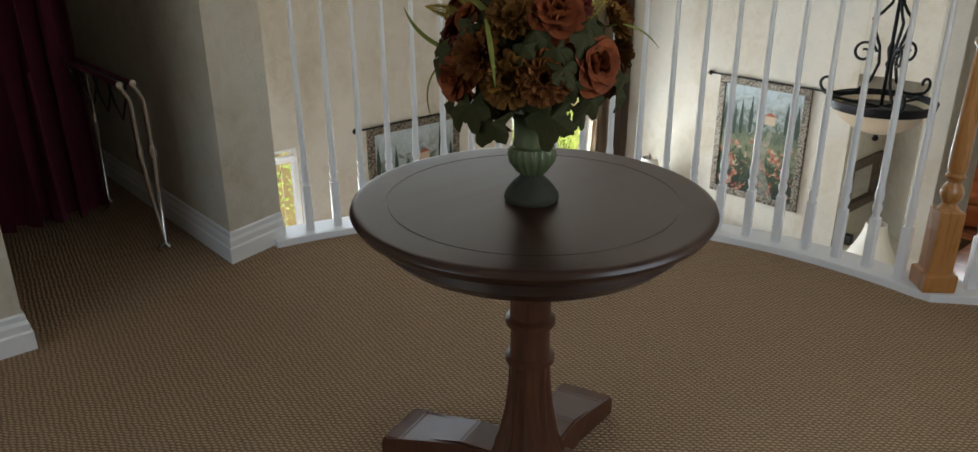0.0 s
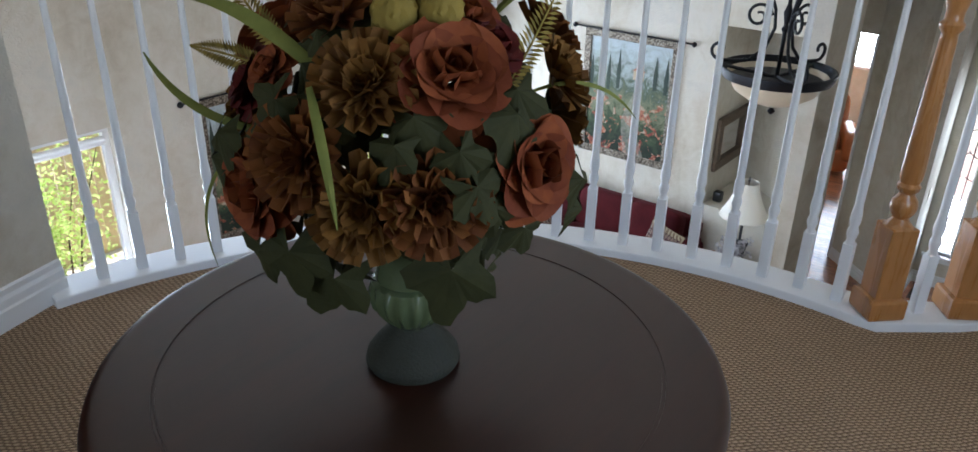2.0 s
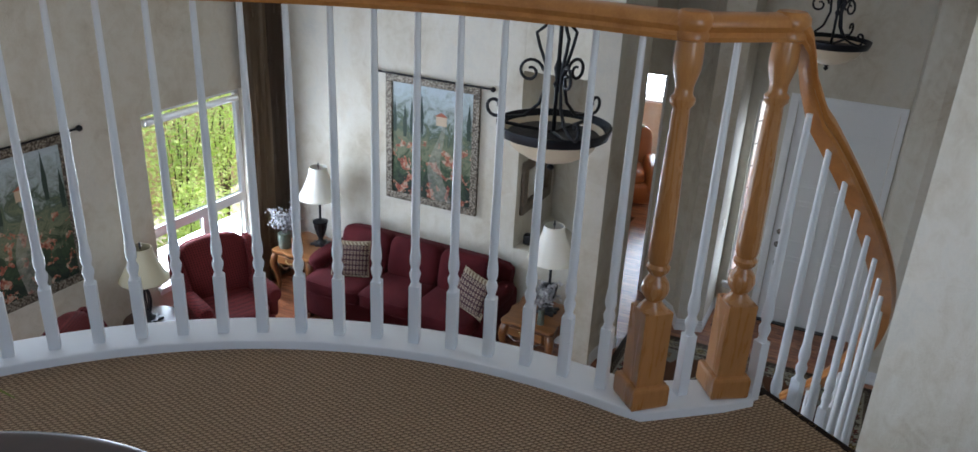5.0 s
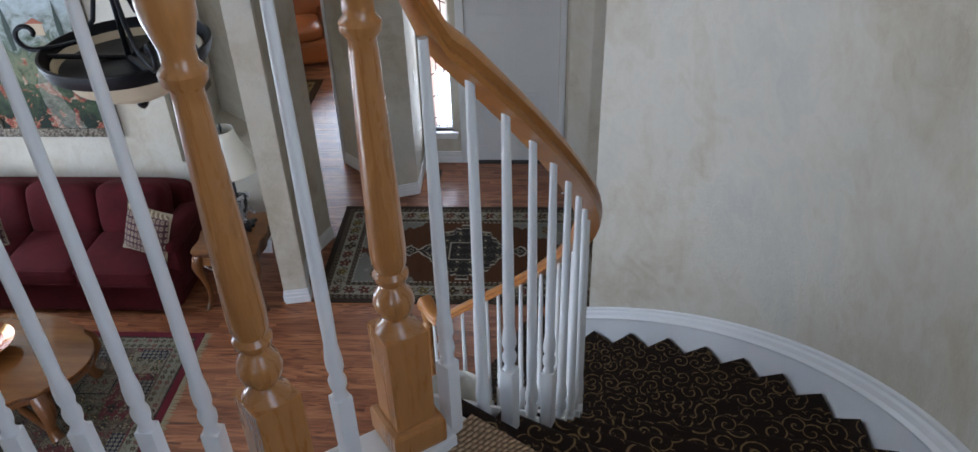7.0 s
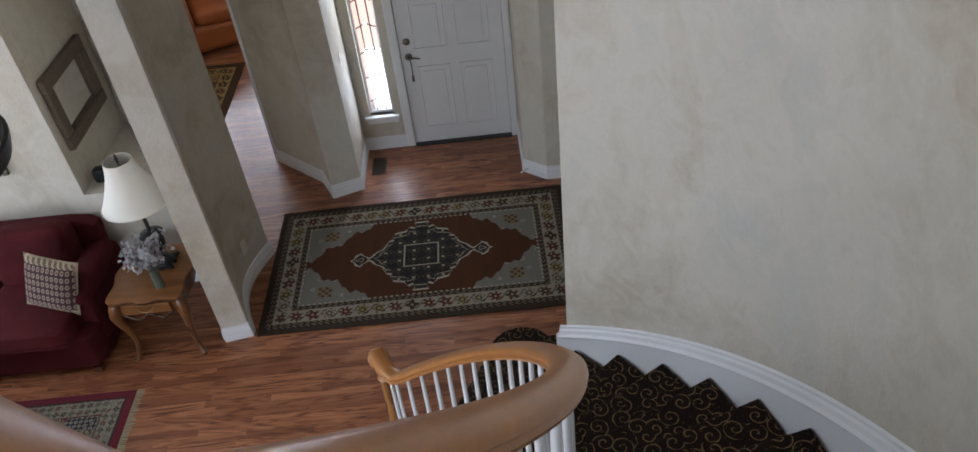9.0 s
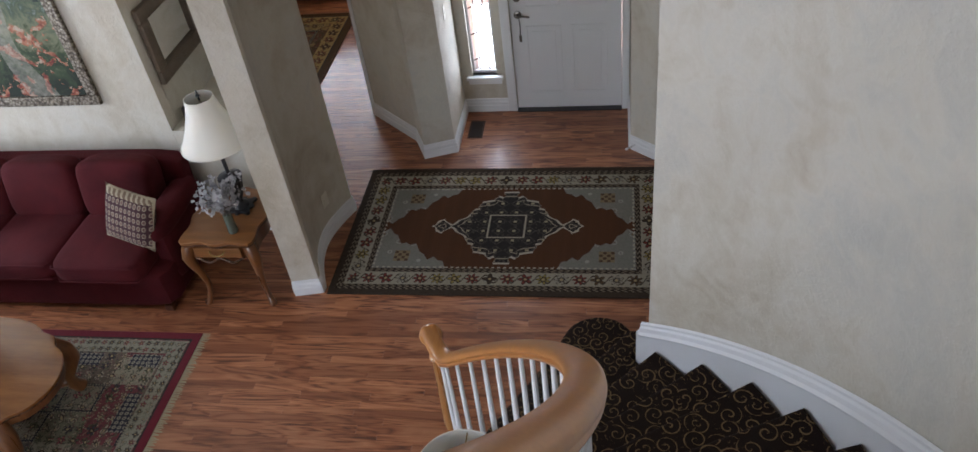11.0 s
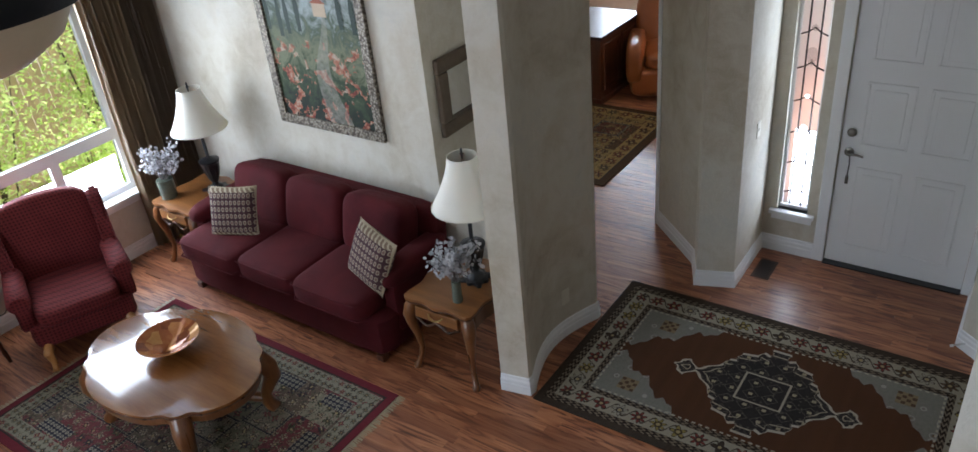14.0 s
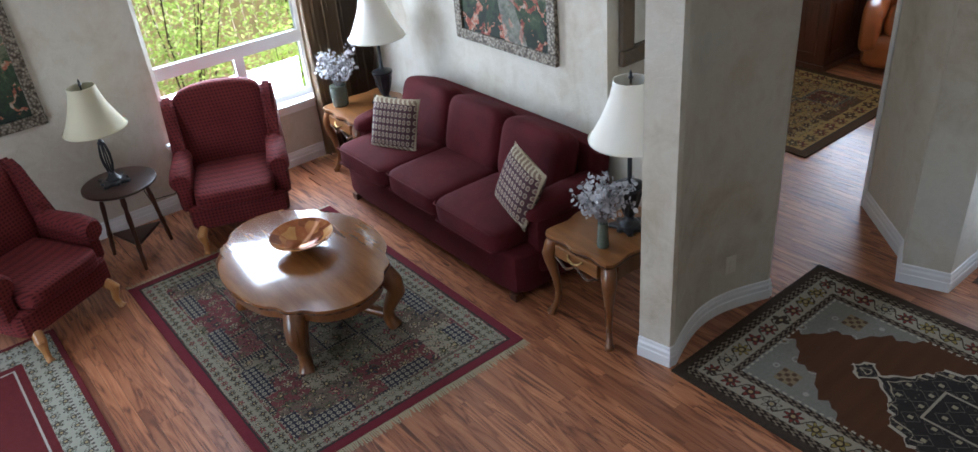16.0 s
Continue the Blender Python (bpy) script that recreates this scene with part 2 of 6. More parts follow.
IRON = plain("black_iron", (0.015, 0.015, 0.018), 0.42, 0.7, 0.2, 30, 0.2)
BRASS = plain("antique_brass", (0.35, 0.24, 0.10), 0.3, 0.9)
CHROME = plain("chrome", (0.72, 0.72, 0.72), 0.12, 1.0, 0.05)
NICKEL = plain("aged_nickel", (0.17, 0.15, 0.13), 0.3, 0.9)
BLACK = plain("black_resin", (0.012, 0.012, 0.014), 0.33, 0, 0.2, 20)
LEATHER = plain("cognac_leather", (0.33, 0.095, 0.025), 0.38, 0, 0.2, 6, 0.3)
CHERRY = wood("cherry", (0.05, 0.014, 0.007), (0.12, 0.036, 0.016), 0.3, 2, 0.6)
DRAPE = plain("brown_taffeta", (0.17, 0.12, 0.08), 0.42, 0, 0.2, 5)
PLUM = plain("plum_drape", (0.20, 0.028, 0.062), 0.7, 0, 0.25, 5)

# ---- mesh helpers ----


def part(name, bm, material, parent=None, label="", smooth=False):
    me = bpy.data.meshes.new(name)
    bmesh.ops.recalc_face_normals(bm, faces=bm.faces[:])
    bm.to_mesh(me)
    bm.free()
    me.materials.append(material)
    if smooth:
        me.polygons.foreach_set("use_smooth", [True] * len(me.polygons))
        me.set_sharp_from_angle(angle=radians(42))
    ob = new(name, me)
    if parent:
        ob.parent = parent
    if label:
        tagged(ob, label)
    return ob


def thing(name, m, label, category, group=""):
    e = new(name)
    e.empty_display_size = 0.1
    e.matrix_world = m
    return tagged(e, label, category, group)


def shell(name, bm, material, label, smooth=False):
    return tagged(part(name, bm, material, None, "", smooth), label, "", "", "structure")


def box(x0, x1, y0, y1, z0, z1, bevel=0.0, bm=None):
    b = bmesh.new()
    bmesh.ops.create_cube(b, size=1, matrix=Matrix.LocRotScale(((x0 + x1) / 2, (y0 + y1) / 2, (z0 + z1) / 2), None, (abs(x1 - x0), abs(y1 - y0), abs(z1 - z0))))
    if bevel:
        bmesh.ops.bevel(b, geom=b.edges[:], offset=bevel, segments=2, affect="EDGES", profile=0.6)
    return merge(bm, b)


def merge(bm, b):
    """Adds b to bm (or gives b back where there is no bm)."""
    if bm is None:
        return b
    me = bpy.data.meshes.new("tmp")
    b.to_mesh(me)
    b.free()
    bm.from_mesh(me)
    bpy.data.meshes.remove(me)
    return bm


def prism(pts, z0, z1, bevel=0.0, bm=None):
    b = bmesh.new()
    f = b.faces.new([b.verts.new((x, y, z0)) for x, y in pts])
    ext = bmesh.ops.extrude_face_region(b, geom=[f])
    bmesh.ops.translate(b, verts=[v for v in ext["geom"] if isinstance(v, bmesh.types.BMVert)], vec=(0, 0, z1 - z0))
    if bevel:
        flat = [e for e in b.edges if abs(e.verts[0].co.z - e.verts[1].co.z) < 1e-6]
        bmesh.ops.bevel(b, geom=flat, offset=bevel, segments=2, affect="EDGES", profile=0.6)
    return merge(bm, b)


def lathe(profile, n=24, at=(0, 0, 0), bm=None, flute=0, depth=0.0, span=None):
    b = bmesh.new()
    rings = []
    for r, z in profile:
        ring = []
        for i in range(n):
            a = 2 * math.pi * i / n
            k = r
            if flute and span and span[0] <= z <= span[1]:
                k = r * (1 - depth * (0.5 + 0.5 * math.cos(flute * a)))
            ring.append(b.verts.new((at[0] + k * math.cos(a), at[1] + k * math.sin(a), at[2] + z)))
        rings.append(ring)
    for p, q in zip(rings, rings[1:]):
        for i in range(n):
            b.faces.new((p[i], p[(i + 1) % n], q[(i + 1) % n], q[i]))
    if profile[0][0] > 0.0005:
        b.faces.new(rings[0][::-1])
    if profile[-1][0] > 0.0005:
        b.faces.new(rings[-1])
    bmesh.ops.remove_doubles(b, verts=b.verts[:], dist=0.0002)
    return merge(bm, b)


def tube(pts, radii, n=8, bm=None, squash=1.0):
    """A round bar along points; radii: one number or one a point."""
    b = bmesh.new()
    pts = [Vector(p) for p in pts]
    if not isinstance(radii, (list, tuple)):
        radii = [radii] * len(pts)
    rings = []
    side = None
    for i, p in enumerate(pts):
        d = (pts[min(i + 1, len(pts) - 1)] - pts[max(i - 1, 0)]).normalized()
        if side is None:
            side = d.cross(Vector((0, 0, 1)) if abs(d.z) < 0.9 else Vector((1, 0, 0))).normalized()
        side = (side - d * side.dot(d)).normalized()
        up = d.cross(side)
        rings.append([b.verts.new(p + radii[i] * (math.cos(2 * math.pi * k / n) * side + squash * math.sin(2 * math.pi * k / n) * up)) for k in range(n)])
    for p, q in zip(rings, rings[1:]):
        for k in range(n):
            b.faces.new((p[k], p[(k + 1) % n], q[(k + 1) % n], q[k]))
    b.faces.new(rings[0][::-1])
    b.faces.new(rings[-1])
    return merge(bm, b)


def sweep(path, profile, closed=False, bm=None):
    """A moulding: profile points (out, up) carried along a path; out is to the left of the way."""
    b = bmesh.new()
    pts = [Vector(p) for p in path]
    rings = []
    for i, p in enumerate(pts):
        a = (p - pts[i - 1]) if i else None
        c = (pts[i + 1] - p) if i + 1 < len(pts) else None
        ds = [Vector((v.x, v.y, 0)).normalized() for v in (a, c) if v is not None and v.length > 1e-6]
        ns = [Vector((-d.y, d.x, 0)) for d in ds]
        nn = ns[0] if len(ns) == 1 else (ns[0] + ns[1]).normalized()
        k = 1.0 / max(0.5, nn.dot(ns[0]))
        rings.append([b.verts.new(p + nn * (u * k) + Vector((0, 0, v))) for u, v in profile])
    m = len(profile)
    for p, q in zip(rings, rings[1:]):
        for k in range(m):
            b.faces.new((p[k], p[(k + 1) % m], q[(k + 1) % m], q[k]))
    b.faces.new(rings[0][::-1])
    b.faces.new(rings[-1])
    return merge(bm, b)


def cushion(cx, cy, cz, sx, sy, sz, n=5.0, cuts=7, bm=None, puff=0.0):
    """A stuffed block: a cube with rounded edges and a slightly domed top."""
    b = bmesh.new()
    bmesh.ops.create_cube(b, size=2)
    bmesh.ops.subdivide_edges(b, edges=b.edges[:], cuts=cuts, use_grid_fill=True)
    for v in b.verts:
        x, y, z = v.co
        k = (abs(x) ** n + abs(y) ** n + abs(z) ** n) ** (-1 / n)
        x, y, z = x * k, y * k, z * k
        dome = puff * (1 - x * x) * (1 - y * y) if z > 0 else 0
        wob = 0.012 * noise.noise(Vector((x * 2 + cx, y * 2 + cy, z * 2 + cz)))
        v.co = (cx + sx / 2 * (x + wob), cy + sy / 2 * (y + wob), cz + sz / 2 * z + dome)
    return merge(bm, b)


def turned(bm, m):
    bmesh.ops.transform(bm, matrix=m, verts=bm.verts[:])
    return bm


def polar(c, r, deg, z=None):
    a = radians(deg)
    p = (c[0] + r * math.cos(a), c[1] + r * math.sin(a))
    return p if z is None else (*p, z)


def arc(c, r, a0, a1, n, z=None):
    return [polar(c, r, a0 + (a1 - a0) * i / n, z) for i in range(n + 1)]


# ---- the plan ----
FLOOR = -2.895          # living room floor; the landing is at 0
RISE = 0.193
TOP = 2.7               # ceiling
SC, SR = (3.80, 2.01), 2.72      # centre and wall radius of the curved stair
INNER = 1.645
STEP = 6.62
NOSE = -124.9           # angle of the landing's edge on the stair
LC, LR = (0.774, 1.206), 1.832   # centre and baluster line of the round balcony


def slab_wall(name, x0, x1, y0, y1, z0, z1, label="cream plaster wall with mottled faux finish"):
    return shell(name, box(x0, x1, y0, y1, z0, z1), PLASTER, label)


def holed_wall(name, axis, at, thick, a0, a1, z0, z1, holes, label="cream plaster wall with mottled faux finish"):
    """A wall along x (axis 'y': it lies at y = at) or along y (axis 'x'), with holes (a0, a1, z0, z1)."""
    bm = bmesh.new()
    cuts = sorted({a0, a1, *[h[0] for h in holes], *[h[1] for h in holes]})
    zs = sorted({z0, z1, *[h[2] for h in holes], *[h[3] for h in holes]})
    for p, q in zip(cuts, cuts[1:]):
        run = None
        for u, v in [*zip(zs, zs[1:]), (None, None)]:
            hole = u is None or any(h[0] <= (p + q) / 2 <= h[1] and h[2] <= (u + v) / 2 <= h[3] for h in holes)
            if hole:
                if run:
                    if axis == "y":
                        box(p, q, at, at + thick, *run, bm=bm)
                    else:
                        box(at, at + thick, p, q, *run, bm=bm)
                run = None
            else:
                run = (run[0] if run else u, v)
    return shell(name, bm, PLASTER, label)


BASE = [(0, 0), (0.018, 0), (0.018, 0.062), (0.013, 0.068), (0.013, 0.092), (0.007, 0.104), (0.007, 0.122), (0, 0.128)]


def baseboard(path, z):
    return shell("baseboard", sweep([(x, y, z) for x, y in path], BASE), WHITE, "white moulded baseboard")


# floors
land = [(-2.5, -0.3), (2.2, -0.3), polar(SC, SR, NOSE), polar(SC, INNER - 0.09, NOSE), (2.74, 0.80), (2.60, 0.94)]
land += arc(LC, LR + 0.06, -6, 80.5, 30) + [(1.09, 3.01), (1.09, 6.2), (-2.5, 6.2)]
shell("landing_slab", prism(land, -0.32, -0.012), WHITE, "landing slab under the carpet")
carp = [(-2.5, -0.3), (2.2, -0.3), polar(SC, SR, NOSE), polar(SC, INNER, NOSE), (2.70, 0.78), (2.57, 0.96)]
carp += arc(LC, LR - 0.05, -6, 80.5, 40) + [(1.09, 3.01), (1.09, 6.2), (-2.5, 6.2)]
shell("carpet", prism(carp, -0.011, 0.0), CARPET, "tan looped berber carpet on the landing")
shell("floor", box(0.9, 14.2, -1.2, 6.3, FLOOR - 0.12, FLOOR - 0.016), PLANK, "subfloor under the oak strips")
shell("ceiling", box(-2.7, 14.4, -1.3, 6.6, TOP, TOP + 0.12), CEILING, "plain cream ceiling")

# window wall
# the third, high opening is out of view and added for light
WINS = [(5.46, 6.76, -2.34, -0.65), (1.66, 2.92, -2.34, -0.65), (2.0, 6.4, 0.65, 2.05)]
holed_wall("wall_north", "y", 6.28, 0.16, -2.6, 9.1, FLOOR, TOP, WINS)
# sofa wall with its niche
holed_wall("wall_east", "x", 7.33, 0.10, 3.45, 6.28, FLOOR, TOP, [])
NICHE = [(7.33, 2.55), (7.58, 2.55), (8.32, 3.448), (7.33, 3.448)]
shell("wall_niche", prism(NICHE, FLOOR, -1.97), PLASTER, "plaster ledge under the niche")
shell("wall_niche_head", prism(NICHE, -0.19, TOP), PLASTER, "plaster head over the niche")
slab_wall("wall_niche_side", 7.432, 8.42, 3.45, 3.57, FLOOR, TOP)
shell("wall_niche_back", prism([(7.58, 2.55), (8.32, 3.448), (8.42, 3.448), (7.66, 2.55)], FLOOR, TOP), PLASTER, "plaster back of the niche")
# pier with one hollowed face
face = [(6.63, 2.55), (6.665, 2.365)] + [(6.70 + 0.855 * i / 14, 2.362 + 0.115 * math.sin(math.pi * i / 14)) for i in range(15)] + [(7.575, 2.365), (7.59, 2.40), (7.59, 2.548)]
shell("pier", prism(face, FLOOR, TOP), PLASTER, "cream plaster pier with one curved face")
baseboard(list(reversed([(6.63, 2.55), (6.665, 2.365)] + face[2:18] + [(7.59, 2.5)])), FLOOR)
# hall, door recess, den
shell("wall_hall", prism([(8.325, 1.66), (8.24, 1.905), (8.49, 2.02), (8.92, 2.50), (9.05, 2.50), (9.05, 1.66)], FLOOR, TOP), PLASTER, "cream plaster wall with clipped corners")
baseboard([(8.94, 1.274), (8.94, 1.66), (8.325, 1.66), (8.24, 1.905), (8.49, 2.02), (8.92, 2.50)], FLOOR)
DOOR = (0.283, 1.195, FLOOR, -0.46)
SIDE = (1.345, 1.565, -2.535, -0.50)
holed_wall("wall_entry", "x", 8.94, 0.14, 0.10, 1.66, FLOOR, TOP, [DOOR, SIDE])
shell("wall_entry_side", prism([(9.08, 0.215), (8.34, 0.215), (8.19, 0.03), (8.19, -1.0), (9.08, -1.0)], FLOOR, TOP), PLASTER, "cream plaster wall with clipped corner")
baseboard([(8.19, -0.98), (8.19, 0.03), (8.34, 0.215), (8.93, 0.215)], FLOOR)
slab_wall("wall_den_south", 9.09, 14.2, 2.38, 2.50, FLOOR, TOP)
holed_wall("wall_den", "x", 8.95, 0.10, 2.505, 6.28, FLOOR, TOP, [(2.52, 3.75, FLOOR, -0.40)])
holed_wall("wall_den_east", "x", 14.1, 0.12, 2.5, 6.28, FLOOR, TOP, [(3.2, 4.2, -2.0, -0.6), (4.4, 5.6, -2.0, -0.6)])
slab_wall("wall_den_north", 9.05, 14.2, 6.28, 6.44, FLOOR, TOP)
slab_wall("wall_hall_end", 8.42, 8.95, 3.9, 4.0, FLOOR, TOP)
# slab out of view, added so no direct sun comes through the sidelight
shell("porch_roof", box(9.1, 12.8, -1.1, 2.36, 0.40, 0.55), CEILING, "unseen slab added to keep sun off the sidelight")
# closing walls
slab_wall("wall_foyer_south", 5.9, 9.08, -1.12, -1.0, FLOOR, TOP)
# opening out of view, added for the lamp under the landing
WEST = (2.4, 4.6, -2.2, -0.72)
holed_wall("wall_west_lower", "x", 0.9, 0.17, -1.1, 6.28, FLOOR, -0.32, [WEST])
slab_wall("wall_south_lower", 1.0, 6.0, -1.2, -1.08, FLOOR, -0.32)
# the holes in the next two walls are unseen, made for the landing's lamps
holed_wall("wall_south", "y", -0.42, 0.12, -2.6, 2.2, 0, TOP, [(0.6, 1.8, 0.7, 1.9)])
holed_wall("wall_west", "x", -2.72, 0.12, -0.42, 6.28, 0, TOP, [(0.3, 2.1, 0.65, 1.95)])
shell("wall_partition", prism([(0.84, 2.955), (1.10, 3.03), (1.10, 6.28), (0.84, 6.28)], 0, TOP), PLASTER, "cream plaster wall with mottled faux finish")
slab_wall("wall_bedroom", -2.6, 0.05, 2.755, 2.895, 0, TOP)
baseboard([(1.10, 3.03), (0.84, 2.955), (0.84, 6.2)], 0)
baseboard([(0.05, 2.895), (0.05, 2.755), (-2.5, 2.755)], 0)
# curved stair wall
WEND = -43.1
SKEND = -41.7
cw = arc(SC, SR, WEND, -124, 60) + arc(SC, SR + 0.14, -124, WEND, 60)
shell("wall_stair", prism(cw, FLOOR, TOP), PLASTER, "tall curved plaster wall along the stair", True)
slab_wall("wall_stair_return", 5.84, 5.98, -1.0, 0.085, FLOOR, TOP)
baseboard([(7.33, 3.6), (7.33, 6.28), (1.1, 6.28)], FLOOR)
baseboard([(6.64, 2.55), (7.33, 2.55), (7.33, 3.6)], FLOOR)

# ---- stair ----
stair = thing("staircase", pose(0, 0, 0), "curved staircase with dark scroll-patterned carpet", "staircase")
for j in range(1, 15):
    front = NOSE + STEP * j
    back = front - STEP
    z = -RISE * j
    ro = SR - 0.026
    if j < 13:
        pts = arc(SC, INNER - 0.06, front + 0.8, back - 0.4, 4) + arc(SC, ro, back - 0.4, front + 0.8, 6)
    elif j == 13:
        pts = arc(SC, INNER - 0.10, front + 0.8, back - 0.4, 4) + [polar(SC, SR - 0.026, back - 0.4), polar(SC, SR - 0.026, SKEND + 0.5), polar(SC, SR + 0.10, SKEND + 0.6), polar(SC, SR + 0.16, front - 0.6), polar(SC, SR + 0.12, front + 0.5)]
    else:
        pts = [polar(SC, INNER - 0.12, front + 1.2), polar(SC, INNER - 0.12, back), polar(SC, SR + 0.04, back - 0.6)]
        mid = polar(SC, SR + 0.06, front - 2.6)
        pts += [(mid[0] + 0.22 * math.cos(radians(a)), mid[1] + 0.22 * math.sin(radians(a))) for a in range(-85, 61, 12)]
        pts += [polar(SC, SR - 0.25, front + 1.2)]
    bm = prism(pts, FLOOR if j > 11 else z - 0.42, z)
    top = [e for e in bm.edges if all(abs(v.co.z - z) < 1e-5 for v in e.verts)]
    bmesh.ops.bevel(bm, geom=top, offset=0.022, segments=3, affect="EDGES", profile=0.5)
    part("step", bm, STAIR, stair, "", True)
lip = prism(arc(SC, INNER - 0.09, NOSE + 0.9, NOSE - 0.3, 2) + arc(SC, SR - 0.02, NOSE - 0.3, NOSE + 0.9, 2), -0.24, -0.001, 0.008)
part("landing_nosing", lip, STAIR, stair)
# white skirt along the wall, saw-toothed by the steps, with a moulded cap
bm = bmesh.new()
ring = []
N = 90
for i in range(N + 1):
    a = SKEND - 0.0 - (NOSE * -1 + WEND + 1) * i / N
    zc = -RISE * (a - NOSE) / STEP
    ring.append([bm.verts.new(polar(SC, r, a, zc + dz)) for r, dz in ((SR - 0.004, 0.14), (SR - 0.020, 0.14), (SR - 0.020, -0.36), (SR - 0.004, -0.36))])
for p, q in zip(ring, ring[1:]):
    for k in range(4):
        bm.faces.new((p[k], p[(k + 1) % 4], q[(k + 1) % 4], q[k]))
bm.faces.new(ring[0][::-1])
bm.faces.new(ring[-1])
part("skirt_board", bm, WHITE, stair, "white painted skirt board")
cap = []
for i in range(N + 1):
    a = SKEND - 0.5 - (NOSE * -1 + WEND + 1) * i / N
    cap.append(polar(SC, SR - 0.004, a, -RISE * (a - NOSE) / STEP + 0.115))
CAP = [(0, 0), (0.030, 0), (0.034, 0.012), (0.024, 0.030), (0.020, 0.055), (0.012, 0.066), (0.012, 0.082), (0, 0.09)]
part("skirt_cap", sweep(cap, [(-u, v) for u, v in CAP]), WHITE, stair, "white moulded skirt cap")
# white stringer below the inner balusters
st = []
for i in range(61):
    a = -127.5 + 95 * i / 60
    st.append(polar(SC, INNER - 0.07, a, -RISE * (a - NOSE) / STEP - 0.30))
part("stringer", sweep(st, [(0, 0), (0.03, 0), (0.03, 0.30), (0, 0.30)]), WHITE, stair, "white stringer")

# ---- balusters, newels and rails ----


def baluster_bm(h, block):
    """A slim turned baluster: square foot, bead, long taper."""
    b = box(-0.0165, 0.0165, -0.0165, 0.0165, 0, block, 0.002)
    prof = [(0.016, block), (0.0115, block + 0.012), (0.0165, block + 0.03), (0.0175, block + 0.042), (0.012, block + 0.058), (0.0165, block + 0.075), (0.0165, block + 0.095), (0.0125, block + 0.13), (0.0132, block + 0.2), (0.0085, h)]
    return lathe(prof, 10, bm=b)


balustrade = thing("landing_balustrade", pose(0, 0, 0), "curved balcony balustrade of white balusters under an oak rail", "balustrade")
RAILZ = 1.055
first = part("baluster", baluster_bm(RAILZ - 0.025, 0.20), WHITE, balustrade, "", True)
for i in range(22):
    p = polar(LC, LR, -3.4 + 3.80 * i)
    ob = first if i == 0 else new("baluster", first.data)
    ob.parent = balustrade
    ob.matrix_local = pose(*p, 0.03, 0, 0, -3.4 + 3.8 * i)
ob = new("baluster", first.data)
ob.parent, ob.matrix_local = balustrade, pose(2.690, 0.885, 0.03, 0, 0, -45)
shoe = arc(LC, LR + 0.085, -7, 81.5, 44) + arc(LC, LR - 0.062, 81.5, -6, 44) + [(2.535, 0.955), (2.70, 0.755), (2.775, 0.685), (2.86, 0.745), (2.70, 0.99)]
part("shoe_board", prism(shoe, -0.02, 0.03, 0.006), WHITE, balustrade, "white painted shoe board")
RAIL = [(-0.034, 0), (0.034, 0), (0.038, 0.012), (0.031, 0.022), (0.041, 0.036), (0.039, 0.050), (0.030, 0.060), (0.012, 0.065), (-0.012, 0.065), (-0.030, 0.060), (-0.039, 0.050), (-0.041, 0.036), (-0.031, 0.022), (-0.038, 0.012)]
path = [(*p, RAILZ) for p in arc(LC, LR, 81, -3, 46)] + [(2.60, 0.98, RAILZ), (2.772, 0.782, RAILZ)]
part("handrail", sweep(path, RAIL), OAK_RAIL, balustrade, "honey oak handrail", True)


def newel_bm():
    prof = [(0.042, 0.30), (0.030, 0.318), (0.026, 0.326), (0.040, 0.345), (0.045, 0.362), (0.040, 0.382), (0.028, 0.396), (0.025, 0.404), (0.036, 0.416), (0.038, 0.426), (0.030, 0.436), (0.036, 0.45), (0.0375, 0.48), (0.034, 0.62), (0.026, 0.84), (0.025, 0.86), (0.036, 0.872), (0.037, 0.885), (0.027, 0.895), (0.027, 0.915), (0.040, 0.955), (0.042, 0.975), (0.038, RAILZ - 0.02)]
    prof = [(r * (1.0 if z < 0.305 else 0.86), z) for r, z in prof]
    return lathe(prof, 20)


newel = part("newel_post", newel_bm(), OAK, balustrade, "turned honey oak newel post", True)
newel_block = part("block", box(-0.0425, 0.0425, -0.0425, 0.0425, 0.07, 0.30, 0.003), OAK, newel)
newel_plinth = part("plinth", prism([(-0.057, -0.057), (0.057, -0.057), (0.057, 0.057), (-0.057, 0.057)], 0, 0.072, 0.011), OAK, newel)
newel.matrix_local = pose(2.600, 0.980, 0.03, 0, 0, -45)
ob = new("newel_post", newel.data)
ob.parent, ob.matrix_local = balustrade, pose(2.772, 0.782, 0.03, 0, 0, -55)
ob["label"] = "turned honey oak newel post"
for o in (newel_block, newel_plinth):
    q = new(o.name.split(".")[0], o.data)
    q.parent = ob
# rail caps over the newels
for p in ((2.600, 0.980), (2.772, 0.782)):
    part("rail_cap", lathe([(0.030, 0), (0.044, 0.004), (0.046, 0.014), (0.040, 0.024), (0.049, 0.038), (0.047, 0.056), (0.034, 0.069), (0, 0.070)], 20, (*p, RAILZ)), OAK_RAIL, balustrade, "", True)

stair_rail = thing("stair_balustrade", pose(0, 0, 0), "curved stair balustrade of white balusters under an oak handrail", "balustrade")


def rail_r(a):
    return INNER - 0.006 + 0.012 * math.exp(-((a + 99) / 15) ** 2)


def rail_z(a):
    return 0.865 - 0.0288 * (a + 126.9)


